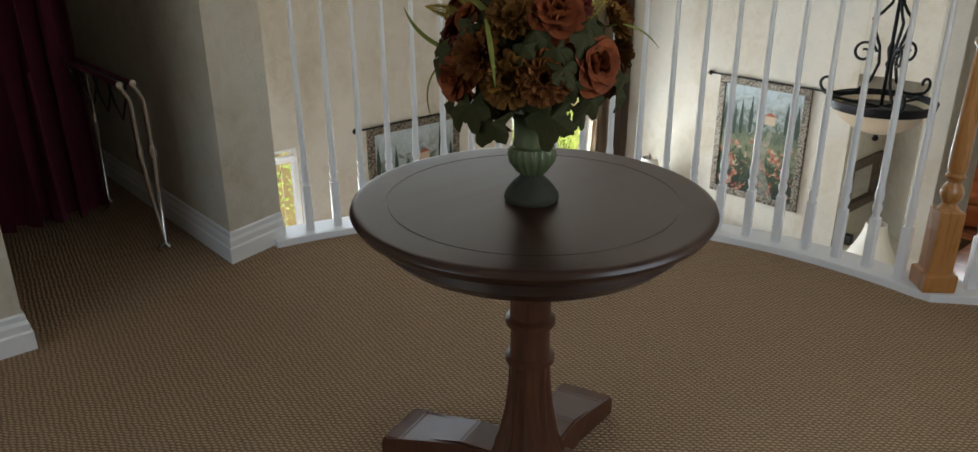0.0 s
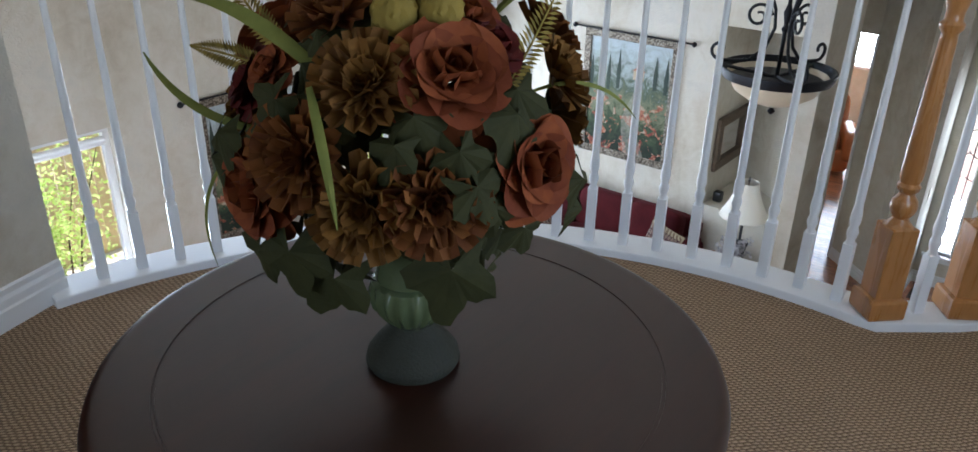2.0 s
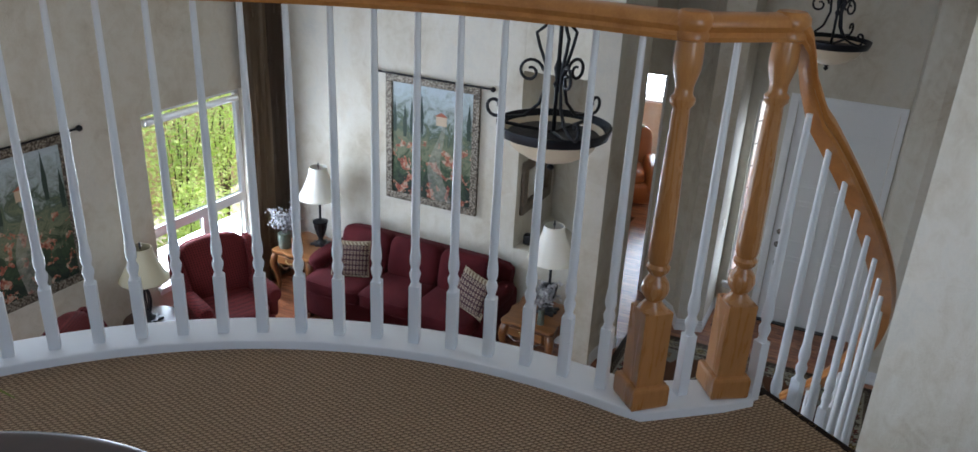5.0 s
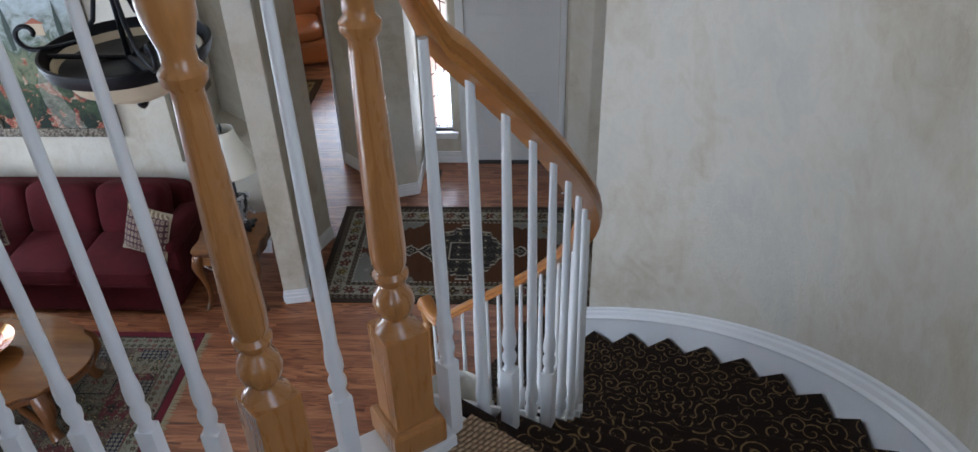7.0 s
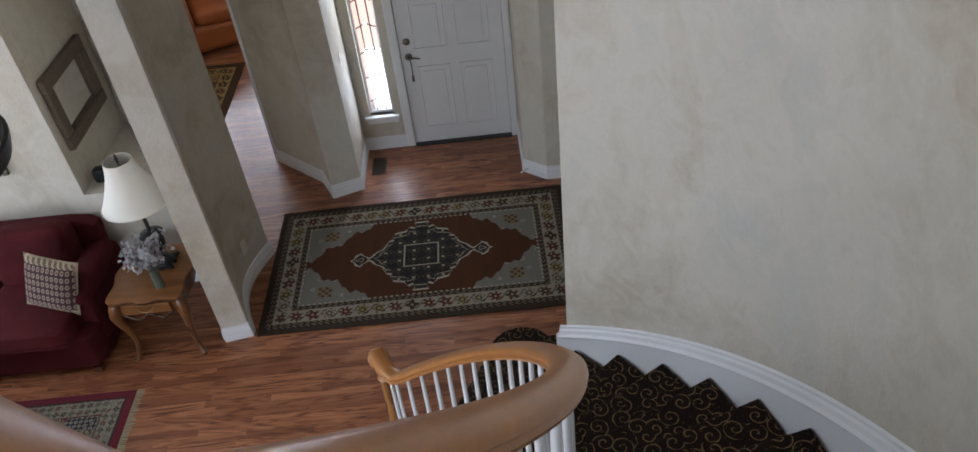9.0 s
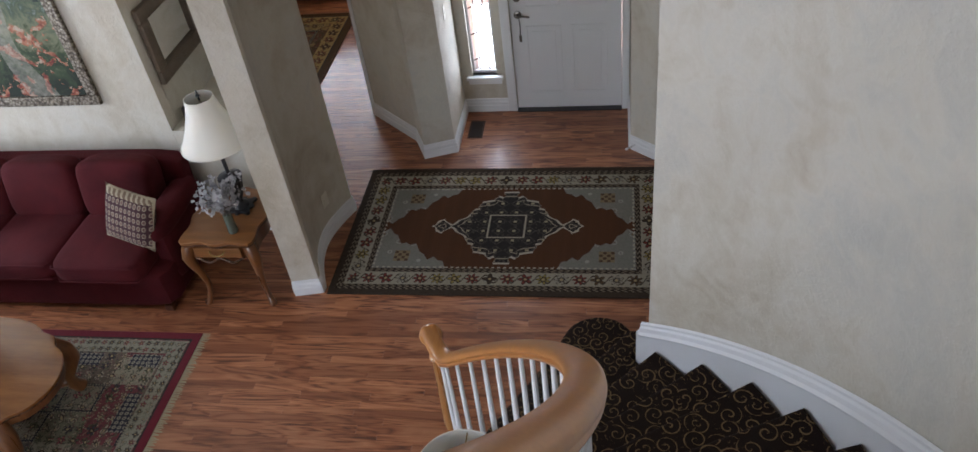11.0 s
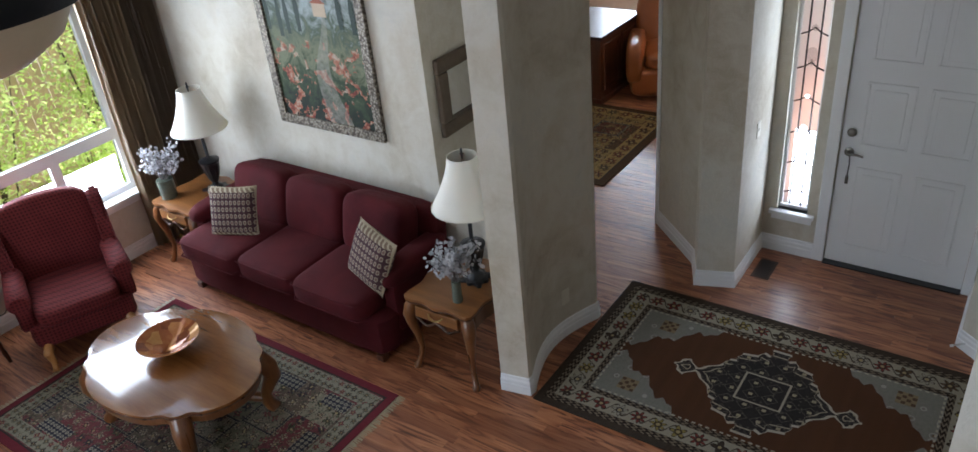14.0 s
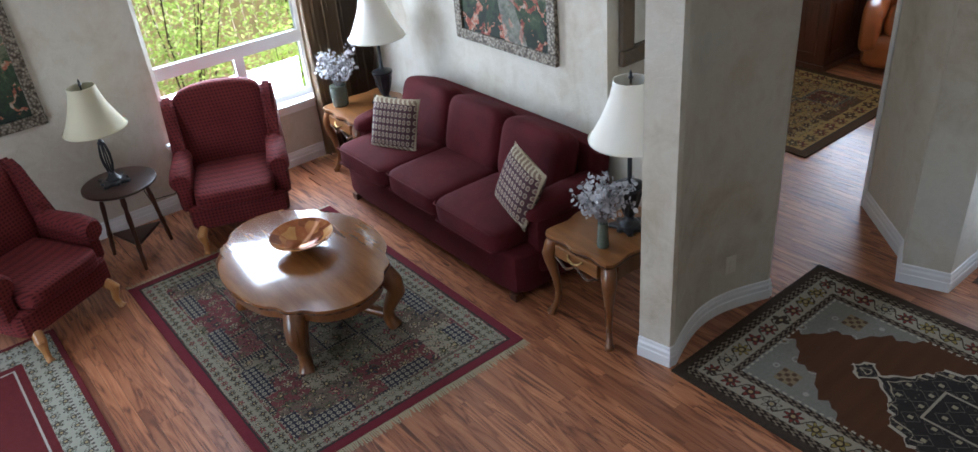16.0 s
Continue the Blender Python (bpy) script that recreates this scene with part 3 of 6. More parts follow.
path = [(2.772, 0.782, RAILZ), (2.785, 0.762, RAILZ - 0.004), (2.797, 0.744, RAILZ - 0.03), (2.806, 0.730, RAILZ - 0.08), (2.815, 0.718, 0.925)]
path += [polar(SC, rail_r(a), a, rail_z(a)) for a in np.linspace(-126.0, -37, 70)]
path += [polar(SC, 1.655, -34.5, -1.795), polar(SC, 1.675, -32.4, -1.80), polar(SC, 1.70, -30.6, -1.785), polar(SC, 1.725, -29.3, -1.765)]
part("handrail", sweep(path, RAIL), OAK_RAIL, stair_rail, "honey oak handrail", True)
sb = part("baluster", baluster_bm(0.80, 0.17), WHITE, stair_rail, "", True)
datas = {}
i = 0
a = -126.9
while a < -36:
    step = max(0, math.ceil((a - NOSE) / STEP)) if a > NOSE else 0
    z0 = -RISE * step
    h = round(rail_z(a) - z0, 2) + 0.012
    if h not in datas:
        datas[h] = None
        d = part("baluster", baluster_bm(h, 0.20 if i % 2 == 0 else 0.12), WHITE, stair_rail, "", True)
        datas[h] = d.data
        ob = d
    else:
        ob = new("baluster", datas[h])
        ob.parent = stair_rail
    ob.matrix_local = pose(*polar(SC, rail_r(a), a), z0, 0, 0, a)
    a += 3.70
    i += 1
bpy.data.objects.remove(sb)
for k, a in enumerate((-34.2, -32.3)):
    ob = part("baluster", baluster_bm(0.88, 0.12), WHITE, stair_rail, "", True)
    ob.matrix_local = pose(*polar(SC, 1.66 + 0.02 * k, a), -14 * RISE, 0, 0, a)
bm = lathe([(0.038, FLOOR), (0.038, FLOOR + 0.30), (0.026, FLOOR + 0.33), (0.036, FLOOR + 0.36), (0.026, FLOOR + 0.40), (0.034, FLOOR + 0.45), (0.022, -1.93), (0.034, -1.91), (0.022, -1.89), (0.034, -1.84), (0.032, -1.78)], 18, (5.315, 1.165, -0.02))
part("newel_post", bm, OAK, stair_rail, "turned honey oak newel post", True)
part("newel_cap", lathe([(0.03, -1.785), (0.052, -1.775), (0.056, -1.755), (0.048, -1.73), (0.03, -1.718), (0, -1.714)], 20, (5.315, 1.165, -0.02)), OAK_RAIL, stair_rail, "", True)

# ---- the landing's round table and flowers ----
table = thing("pedestal_table", pose(0.787, 1.205, 0), "round dark mahogany pedestal table on the tan carpet", "table")
TR = 0.381
part("tabletop", lathe([(0, 0.715), (TR - 0.05, 0.715), (TR - 0.04, 0.722), (TR - 0.01, 0.730), (TR - 0.004, 0.738), (TR, 0.746), (TR - 0.003, 0.753), (TR - 0.010, 0.7565), (TR - 0.014, 0.757), (TR - 0.020, 0.757), (TR - 0.070, 0.757), (TR - 0.0745, 0.757), (TR - 0.0748, 0.756), (TR - 0.079, 0.756), (TR - 0.0793, 0.757), (TR - 0.084, 0.757), (TR - 0.12, 0.757), (0, 0.757)], 96), MAHOGANY, table, "", True)
part("apron", lathe([(TR - 0.13, 0.660), (TR - 0.075, 0.668), (TR - 0.052, 0.690), (TR - 0.056, 0.714)], 80), MAHOGANY, table, "", True)
ped = [(0.115, 0.02), (0.11, 0.06), (0.098, 0.09), (0.072, 0.16), (0.056, 0.24), (0.049, 0.31), (0.047, 0.36), (0.056, 0.366), (0.056, 0.378), (0.045, 0.384), (0.044, 0.455), (0.056, 0.461), (0.056, 0.473), (0.045, 0.48), (0.046, 0.55), (0.052, 0.60), (0.058, 0.655)]
part("pedestal", lathe(ped, 72, flute=14, depth=0.13, span=(0.05, 0.345)), MAHOGANY_UP, table, "fluted turned pedestal", True)
for k in range(4):
    b = bmesh.new()
    prof = [(0.05, 0.115), (0.16, 0.112), (0.26, 0.085), (0.33, 0.068), (0.37, 0.070), (0.385, 0.05), (0.385, 0.0), (0.30, 0.0), (0.2, 0.03), (0.05, 0.03)]
    for s in (-1, 1):
        b.faces.new([b.verts.new((x, s * (0.055 + 0.02 * (x > 0.3)), z)) for x, z in prof])
    b.verts.ensure_lookup_table()
    m = len(prof)
    for i in range(m):
        b.faces.new((b.verts[i], b.verts[(i + 1) % m], b.verts[m + (i + 1) % m], b.verts[m + i]))
    bmesh.ops.bevel(b, geom=b.edges[:], offset=0.006, segments=2, affect="EDGES")
    part("foot", turned(b, pose(0, 0, 0, 0, 0, 20 + 90 * k)), MAHOGANY_UP, table)

# ---- seating ----


def sofa():
    """Three-seat sofa, front towards -x, long side along y."""
    s = thing("sofa", pose(6.40, 4.385, FLOOR), "burgundy velvet three-seat sofa with loose cushions", "sofa")
    W = 2.12
    part("base", cushion(0.47, 0, 0.20, 0.86, W - 0.04, 0.32, 14, 9), VELVET, s, "", True)
    for k in (-1, 0, 1):
        part("seat_cushion", cushion(0.29 if k == 0 else 0.27, k * 0.62, 0.435, 0.64, 0.60 + 0.06 * abs(k), 0.165, 7, 9, puff=0.022), VELVET, s, "", True)
        for z in (0.373, 0.497):
            y0, y1 = k * 0.62 - 0.26 - 0.03 * abs(k), k * 0.62 + 0.26 + 0.03 * abs(k)
            x = -0.022 - 0.022 * abs(k)
            part("piping", tube([(x + 0.03, y0 - 0.02, z), (x, y0, z), (x, (y0 + y1) / 2, z), (x, y1, z), (x + 0.03, y1 + 0.02, z)], 0.006, 6), VELVET, s, "", True)
        b = cushion(0, 0, 0, 0.23, 0.585, 0.46, 5, 9)
        part("back_cushion", turned(b, pose(0.63, k * 0.59, 0.665, 0, 15, 0)), VELVET, s, "", True)
    b = cushion(0, 0, 0, 0.16, W - 0.12, 0.50, 10, 9)
    part("backrest", turned(b, pose(0.81, 0, 0.555, 0, 8, 0)), VELVET, s, "", True)
    for k in (-1, 1):
        b = cushion(0.54, k * (W / 2 - 0.08), 0.36, 0.66, 0.15, 0.42, 9, 8)
        cushion(0.50, k * (W / 2 - 0.085), 0.575, 0.66, 0.19, 0.15, 3.2, 8, bm=b)
        part("armrest", b, VELVET, s, "", True)
    for x in (0.08, 0.82):
        for k in (-1, 1):
            part("leg", box(x - 0.03, x + 0.03, k * 0.96 - 0.03, k * 0.96 + 0.03, 0, 0.05, 0.004), MAHOGANY_UP, s)
    return s


sofa()


def wing_chair(m):
    """A wing chair that looks towards -y."""
    c = thing("wing_chair", m, "burgundy wing chair in dotted damask with oak cabriole legs", "armchair", "wing chairs by the window wall")
    part("seat_frame", cushion(0, 0.02, 0.27, 0.70, 0.66, 0.19, 10, 7), DAMASK, c, "", True)
    part("seat_cushion", cushion(0, -0.05, 0.415, 0.56, 0.64, 0.14, 6, 9, puff=0.02), DAMASK, c, "", True)
    part("piping", tube([(-0.27, -0.355, 0.40), (-0.1, -0.372, 0.40), (0.1, -0.372, 0.40), (0.27, -0.355, 0.40)], 0.006, 6), DAMASK, c)
    b = cushion(0, 0, 0, 0.66, 0.16, 0.64, 7, 9)
    for v in b.verts:
        if v.co.z > 0.2:
            v.co.z += 0.05 * (1 - (v.co.x / 0.33) ** 2)
    part("backrest", turned(b, pose(0, 0.30, 0.68, -11, 0, 0)), DAMASK, c, "", True)
    for k in (-1, 1):
        b = bmesh.new()
        out = [(0.36, 0.42), (0.40, 0.96), (0.32, 0.985), (0.24, 0.93), (0.17, 0.77), (0.10, 0.62), (0.02, 0.56), (0.02, 0.42)]
        for x in (-0.045, 0.045):
            b.faces.new([b.verts.new((x, y, z)) for y, z in out])
        b.verts.ensure_lookup_table()
        n = len(out)
        for i in range(n):
            b.faces.new((b.verts[i], b.verts[(i + 1) % n], b.verts[n + (i + 1) % n], b.verts[n + i]))
        bmesh.ops.bevel(b, geom=b.edges[:], offset=0.02, segments=2, affect="EDGES")
        part("wing", turned(b, pose(k * 0.335, 0, 0, 0, 0, k * -4)), DAMASK, c, "", True)
        b = tube([(k * 0.335, y, 0.575 - 0.02 * (y < -0.2)) for y in (0.15, 0.0, -0.15, -0.25, -0.285)], [0.07, 0.072, 0.077, 0.08, 0.062], 14)
        cushion(k * 0.335, -0.02, 0.44, 0.11, 0.46, 0.26, 8, 5, bm=b)
        part("armrest", b, DAMASK, c, "", True)
        part("leg", tube([(k * 0.27, -0.28, 0.20), (k * 0.295, -0.325, 0.15), (k * 0.285, -0.31, 0.07), (k * 0.29, -0.325, 0.02), (k * 0.295, -0.345, 0.0)], [0.035, 0.036, 0.022, 0.02, 0.03], 10), OAK, c, "honey oak cabriole leg", True)
        part("leg", tube([(k * 0.26, 0.28, 0.2), (k * 0.27, 0.33, 0.0)], [0.025, 0.02], 8), OAK, c, "honey oak leg", True)
    return c


wing_chair(pose(5.66, 5.63, FLOOR, 0, 0, -23))
wing_chair(pose(4.17, 5.40, FLOOR, 0, 0, 28))

# ---- patterned cloth ----


def rug_material(kind, hx, hy):
    """A woven rug of half size hx, hy: borders by the distance from the edge, then the field."""
    n = Nodes("rug_" + kind, 0.95, 0, 0.1)
    x, y, z = n.xyz()
    m = n.m
    ax, ay = m("ABSOLUTE", x), m("ABSOLUTE", y)
    ex, ey = m("SUBTRACT", hx, ax), m("SUBTRACT", hy, ay)
    d = m("MINIMUM", ex, ey)
    side = m("LESS_THAN", ex, ey)
    along = m("ADD", m("MULTIPLY", side, y), m("MULTIPLY", m("SUBTRACT", 1.0, side), x))
    flat = n.vec(x, y, 0.0)

    def less(a, b):
        return m("LESS_THAN", a, b)

    def band(lo, hi):
        return m("MULTIPLY", m("GREATER_THAN", d, lo), less(d, hi))

    def near(v, at, w):
        return less(m("ABSOLUTE", m("SUBTRACT", v, at)), w)

    def blossoms(u, v, pitch, ground, tones, seed=0.0):
        """Rows of small woven flowers with stems, one in each cell of the given pitch."""
        cu, cv = m("FLOOR", m("DIVIDE", u, pitch)), m("FLOOR", m("DIVIDE", v, pitch))
        fu = m("SUBTRACT", m("DIVIDE", u, pitch), m("ADD", cu, 0.5))
        fv = m("SUBTRACT", m("DIVIDE", v, pitch), m("ADD", cv, 0.5))
        rr = m("SQRT", m("ADD", m("MULTIPLY", fu, fu), m("MULTIPLY", fv, fv)))
        an = m("ARCTAN2", fv, fu)
        h1, h2 = n.chance(cu, cv, seed), n.chance(cu, cv, seed + 2.7)
        lobes = m("ADD", 0.27, m("MULTIPLY", m("COSINE", m("MULTIPLY", an, m("ADD", 4.0, m("FLOOR", m("MULTIPLY", h1, 4.0))))), 0.11))
        tone = n.steps(h2, *[(k / len(tones), t) for k, t in enumerate(tones)])
        c = n.mix(near(m("ADD", fv, m("MULTIPLY", m("SINE", m("MULTIPLY", u, 6.2832 / pitch)), 0.3)), 0.0, 0.055), ground, tones[0])
        c = n.mix(less(rr, m("ADD", lobes, 0.055)), c, (0.035, 0.024, 0.018))
        c = n.mix(less(rr, lobes), c, tone)
        c = n.mix(near(rr, 0.15, 0.035), c, (0.04, 0.026, 0.02))
        return n.mix(less(rr, 0.09), c, (0.34, 0.26, 0.13))

    if kind == "foyer":
        fx, fy = hx - 0.26, hy - 0.26
        brown = n.mix(n.noise(3, 2, 0.5, n.scale(0.3, 5, 1)), (0.068, 0.026, 0.012), (0.108, 0.042, 0.018))
        jag = m("ADD", m("MULTIPLY", m("PINGPONG", m("MULTIPLY", ay, 26.0), 1.0), 0.07), m("MULTIPLY", m("SINE", m("MULTIPLY", ay, 31.0)), 0.06))
        span = m("GREATER_THAN", m("ADD", m("ADD", m("DIVIDE", ax, fx), m("DIVIDE", m("SUBTRACT", ay, 0.33), 0.60)), jag), 1.10)
        grey = n.mix(n.noise(60, 2), (0.165, 0.158, 0.136), (0.26, 0.248, 0.215))
        rings = n.voro(12.0, n.vec(ax, ay, 0.0), "Distance", "F1", 0.5)
        grey = n.mix(near(rings, 0.26, 0.035), grey, (0.36, 0.34, 0.30))
        grey = n.mix(less(rings, 0.12), grey, (0.16, 0.10, 0.055))
        knot = m("MAXIMUM", m("ABSOLUTE", m("SUBTRACT", ax, fx - 0.13)), m("ABSOLUTE", m("SUBTRACT", ay, fy - 0.20)))
        grey = n.mix(less(knot, 0.055), grey, n.mix(less(m("MULTIPLY", m("SINE", m("MULTIPLY", ax, 115.0)), m("SINE", m("MULTIPLY", ay, 115.0))), 0.1), (0.10, 0.06, 0.035), (0.24, 0.18, 0.10)))
        col = n.mix(span, brown, grey)
        # half width of the medallion against the way along the rug
        reach = n.ramp(m("DIVIDE", m("ADD", ay, m("MULTIPLY", m("SINE", m("MULTIPLY", ax, 75.0)), 0.008)), 0.6),
                       (0.0, (0.80,) * 3), (0.085, (0.80,) * 3), (0.095, (0.66,) * 3), (0.17, (0.70,) * 3), (0.20, (0.60,) * 3), (0.37, (0.56,) * 3), (0.39, (0.40,) * 3),
                       (0.46, (0.38,) * 3), (0.48, (0.26,) * 3), (0.66, (0.06,) * 3), (0.71, (0.02,) * 3), (0.745, (0.06,) * 3), (0.80, (0.15,) * 3), (0.87, (0.10,) * 3), (0.93, (0.0,) * 3))
        gap = m("SUBTRACT", m("MULTIPLY", reach, 0.5), ax)
        ink = n.mix(n.noise(45, 3), (0.016, 0.014, 0.016), (0.036, 0.032, 0.032))
        pu, pv = m("SUBTRACT", m("FRACT", m("DIVIDE", ay, 0.115)), 0.5), m("SUBTRACT", m("FRACT", m("DIVIDE", ax, 0.105)), 0.5)
        diamond = m("ADD", m("ABSOLUTE", pu), m("ABSOLUTE", pv))
        square = m("MAXIMUM", m("ABSOLUTE", pu), m("ABSOLUTE", pv))
        inner = n.mix(near(diamond, 0.42, 0.022), ink, (0.13, 0.115, 0.09))
        inner = n.mix(less(square, 0.11), inner, (0.34, 0.29, 0.19))
        inner = n.mix(near(m("MAXIMUM", m("DIVIDE", ay, 0.135), m("DIVIDE", ax, 0.125)), 1.0, 0.05), inner, (0.40, 0.35, 0.27))
        inner = n.mix(near(gap, 0.050, 0.005), inner, (0.36, 0.31, 0.23))
        inner = n.mix(near(n.voro(34.0, n.vec(ax, ay, 0.0), "Distance", "F1", 0.8), 0.18, 0.05), inner, (0.12, 0.105, 0.08))
        body = m("GREATER_THAN", gap, 0.0)
        col = n.mix(body, col, inner)
        col = n.mix(m("MULTIPLY", near(gap, 0.0, 0.009), less(ay, 0.565)), col, (0.46, 0.41, 0.33))
        guard = n.mix(m("GREATER_THAN", m("SINE", m("ADD", m("MULTIPLY", along, 130.0), m("MULTIPLY", m("SINE", m("MULTIPLY", d, 260.0)), 1.6))), 0.25), (0.024, 0.016, 0.012), (0.19, 0.15, 0.105))
        dotted = m("MULTIPLY", near(d, 0.272, 0.006), m("GREATER_THAN", m("SINE", m("MULTIPLY", along, 150.0)), -0.1))
        col = n.mix(dotted, col, (0.42, 0.38, 0.30))
        col = n.mix(band(0.222, 0.262), col, guard)
        cream = n.mix(n.noise(80, 2), (0.27, 0.24, 0.18), (0.38, 0.345, 0.27))
        col = n.mix(band(0.098, 0.222), col, blossoms(along, m("SUBTRACT", d, 0.098), 0.124, cream, ((0.05, 0.035, 0.025), (0.25, 0.19, 0.055), (0.17, 0.032, 0.025), (0.10, 0.06, 0.03), (0.30, 0.27, 0.22))))
        col = n.mix(band(0.050, 0.098), col, guard)
        col = n.mix(less(d, 0.050), col, n.mix(n.noise(60, 2), (0.022, 0.014, 0.011), (0.07, 0.05, 0.035)))
    elif kind == "runner":
        field = n.mix(n.noise(40, 3), (0.085, 0.008, 0.012), (0.13, 0.016, 0.02))
        cream = blossoms(along, d, 0.085, n.mix(n.noise(30, 3), (0.27, 0.275, 0.215), (0.37, 0.365, 0.30)), ((0.20, 0.20, 0.155), (0.29, 0.285, 0.23), (0.15, 0.155, 0.12)))
        rope = n.mix(m("GREATER_THAN", m("SINE", m("MULTIPLY", along, 190.0)), 0.0), (0.10, 0.09, 0.075), (0.36, 0.34, 0.28))
        col = n.mix(less(d, 0.30), field, (0.40, 0.37, 0.32))
        col = n.mix(less(d, 0.288), col, field)
        col = n.mix(band(0.035, 0.24), col, cream)
        col = n.mix(band(0.095, 0.112), col, rope)
    else:
        fine = kind == "living"
        pw, ph = (0.225, 0.27) if fine else (0.30, 0.34)
        px, py = m("FLOOR", m("ADD", m("DIVIDE", x, pw), 0.5)), m("FLOOR", m("ADD", m("DIVIDE", y, ph), 0.5))
        hue = n.chance(px, py, 0.4)
        grounds = ((0.19, 0.175, 0.115), (0.29, 0.255, 0.185), (0.165, 0.040, 0.048), (0.14, 0.105, 0.08), (0.25, 0.215, 0.155), (0.20, 0.075, 0.075)) if fine else ((0.27, 0.175, 0.06), (0.09, 0.045, 0.018), (0.30, 0.21, 0.08), (0.10, 0.028, 0.018))
        ground = n.steps(hue, *[(k / len(grounds), c) for k, c in enumerate(grounds)])
        ground = n.mix(m("MULTIPLY", n.noise(24, 3), 0.3), ground, (0.07, 0.055, 0.04))
        tones = ((0.10, 0.105, 0.06), (0.36, 0.30, 0.22), (0.26, 0.075, 0.08), (0.30, 0.24, 0.17), (0.045, 0.045, 0.055)) if fine else ((0.07, 0.03, 0.015), (0.34, 0.23, 0.09), (0.14, 0.035, 0.02))
        wave = m("ADD", x, m("MULTIPLY", n.noise(7, 2), 0.10))
        wave2 = m("ADD", y, m("MULTIPLY", n.noise(6, 2, 0.5, n.vec(y, x, 0.0)), 0.10))
        col = blossoms(wave, wave2, 0.082 if fine else 0.11, ground, tones)
        sprig = m("GREATER_THAN", n.noise(62 if fine else 40, 3, 0.6, flat, 0.8), 0.57)
        col = n.mix(m("MULTIPLY", sprig, 0.8), col, n.steps(n.noise(17, 2), (0.0, (0.028, 0.03, 0.022)), (0.47, (0.36, 0.30, 0.21)), (0.53, (0.17, 0.035, 0.042)), (0.58, (0.03, 0.03, 0.04))))
        edge = m("MINIMUM", m("SUBTRACT", 0.5, m("ABSOLUTE", m("SUBTRACT", m("ADD", m("DIVIDE", x, pw), 0.5), m("ADD", px, 0.5)))), m("SUBTRACT", 0.5, m("ABSOLUTE", m("SUBTRACT", m("ADD", m("DIVIDE", y, ph), 0.5), m("ADD", py, 0.5)))))
        chain = n.mix(less(n.voro(52.0, flat, "Distance", "F1", 0.15), 0.30), (0.022, 0.023, 0.032), (0.30, 0.26, 0.18))
        col = n.mix(m("MULTIPLY", less(edge, 0.085), m("GREATER_THAN", hue, 0.72)), col, chain)
        if fine:
            blocks = m("GREATER_THAN", m("SINE", m("MULTIPLY", along, 12.5)), -0.25)
            bars = n.mix(near(m("SQRT", m("ADD", m("POWER", m("SUBTRACT", m("FRACT", m("DIVIDE", along, 0.034)), 0.5), 2.0), m("POWER", m("SUBTRACT", m("FRACT", m("DIVIDE", d, 0.036)), 0.5), 2.0))), 0.26, 0.12), (0.026, 0.028, 0.042), (0.27, 0.245, 0.19))
            col = n.mix(m("MULTIPLY", band(0.20, 0.30), blocks), col, bars)
            col = n.mix(band(0.075, 0.185), col, blossoms(along, m("SUBTRACT", d, 0.075), 0.055, (0.25, 0.235, 0.175), ((0.13, 0.125, 0.085), (0.34, 0.30, 0.23), (0.24, 0.06, 0.065), (0.06, 0.05, 0.045)), 1.3))
            rim = ((0.115, 0.012, 0.022), (0.165, 0.022, 0.034), 0.055)
        else:
            col = n.mix(band(0.09, 0.24), col, blossoms(along, m("SUBTRACT", d, 0.09), 0.15, (0.30, 0.20, 0.075), ((0.08, 0.035, 0.015), (0.16, 0.045, 0.022), (0.10, 0.08, 0.04))))
            rim = ((0.05, 0.026, 0.012), (0.08, 0.042, 0.02), 0.075)
        col = n.mix(less(d, rim[2] + 0.012), col, (0.035, 0.028, 0.026))
        col = n.mix(less(d, rim[2]), col, n.mix(n.noise(50, 2), rim[0], rim[1]))
    pile = n.noise(260, 2)
    col = n.mix(m("MULTIPLY", n.noise(2.1, 3), 0.2), col, (0.06, 0.045, 0.035))
    n.bump(m("ADD", pile, m("MULTIPLY", n.noise(30, 2), 0.5)), 0.5, 0.004)
    return n.out(n.mix(m("MULTIPLY", pile, 0.2), col, (0.03, 0.02, 0.015)))


def rug(kind, x0, x1, y0, y1, label, fringe=()):
    hx, hy = (x1 - x0) / 2, (y1 - y0) / 2
    r = thing("rug", pose((x0 + x1) / 2, (y0 + y1) / 2, FLOOR), label, "rug")
    part("rug_field", prism([(-hx, -hy), (hx, -hy), (hx, hy), (-hx, hy)], 0.001, 0.011, 0.003), rug_material(kind, hx, hy), r)
    wool = FRINGE
    for s in fringe:
        b = bmesh.new()
        k = int(hx * 2 / 0.012)
        for i in range(k):
            px = -hx + 2 * hx * (i + 0.5) / k
            q = px + random.uniform(-0.006, 0.006)
            e = random.uniform(0.04, 0.06)
            vs = [b.verts.new(v) for v in ((px - 0.005, s * hy, 0.008), (px + 0.005, s * hy, 0.008), (q + 0.003, s * (hy + e), 0.002), (q - 0.003, s * (hy + e), 0.002))]
            b.faces.new(vs)
        f = part("fringe", b, wool, r, "cream wool fringe")
        f["kind"] = "stuff"
    return r


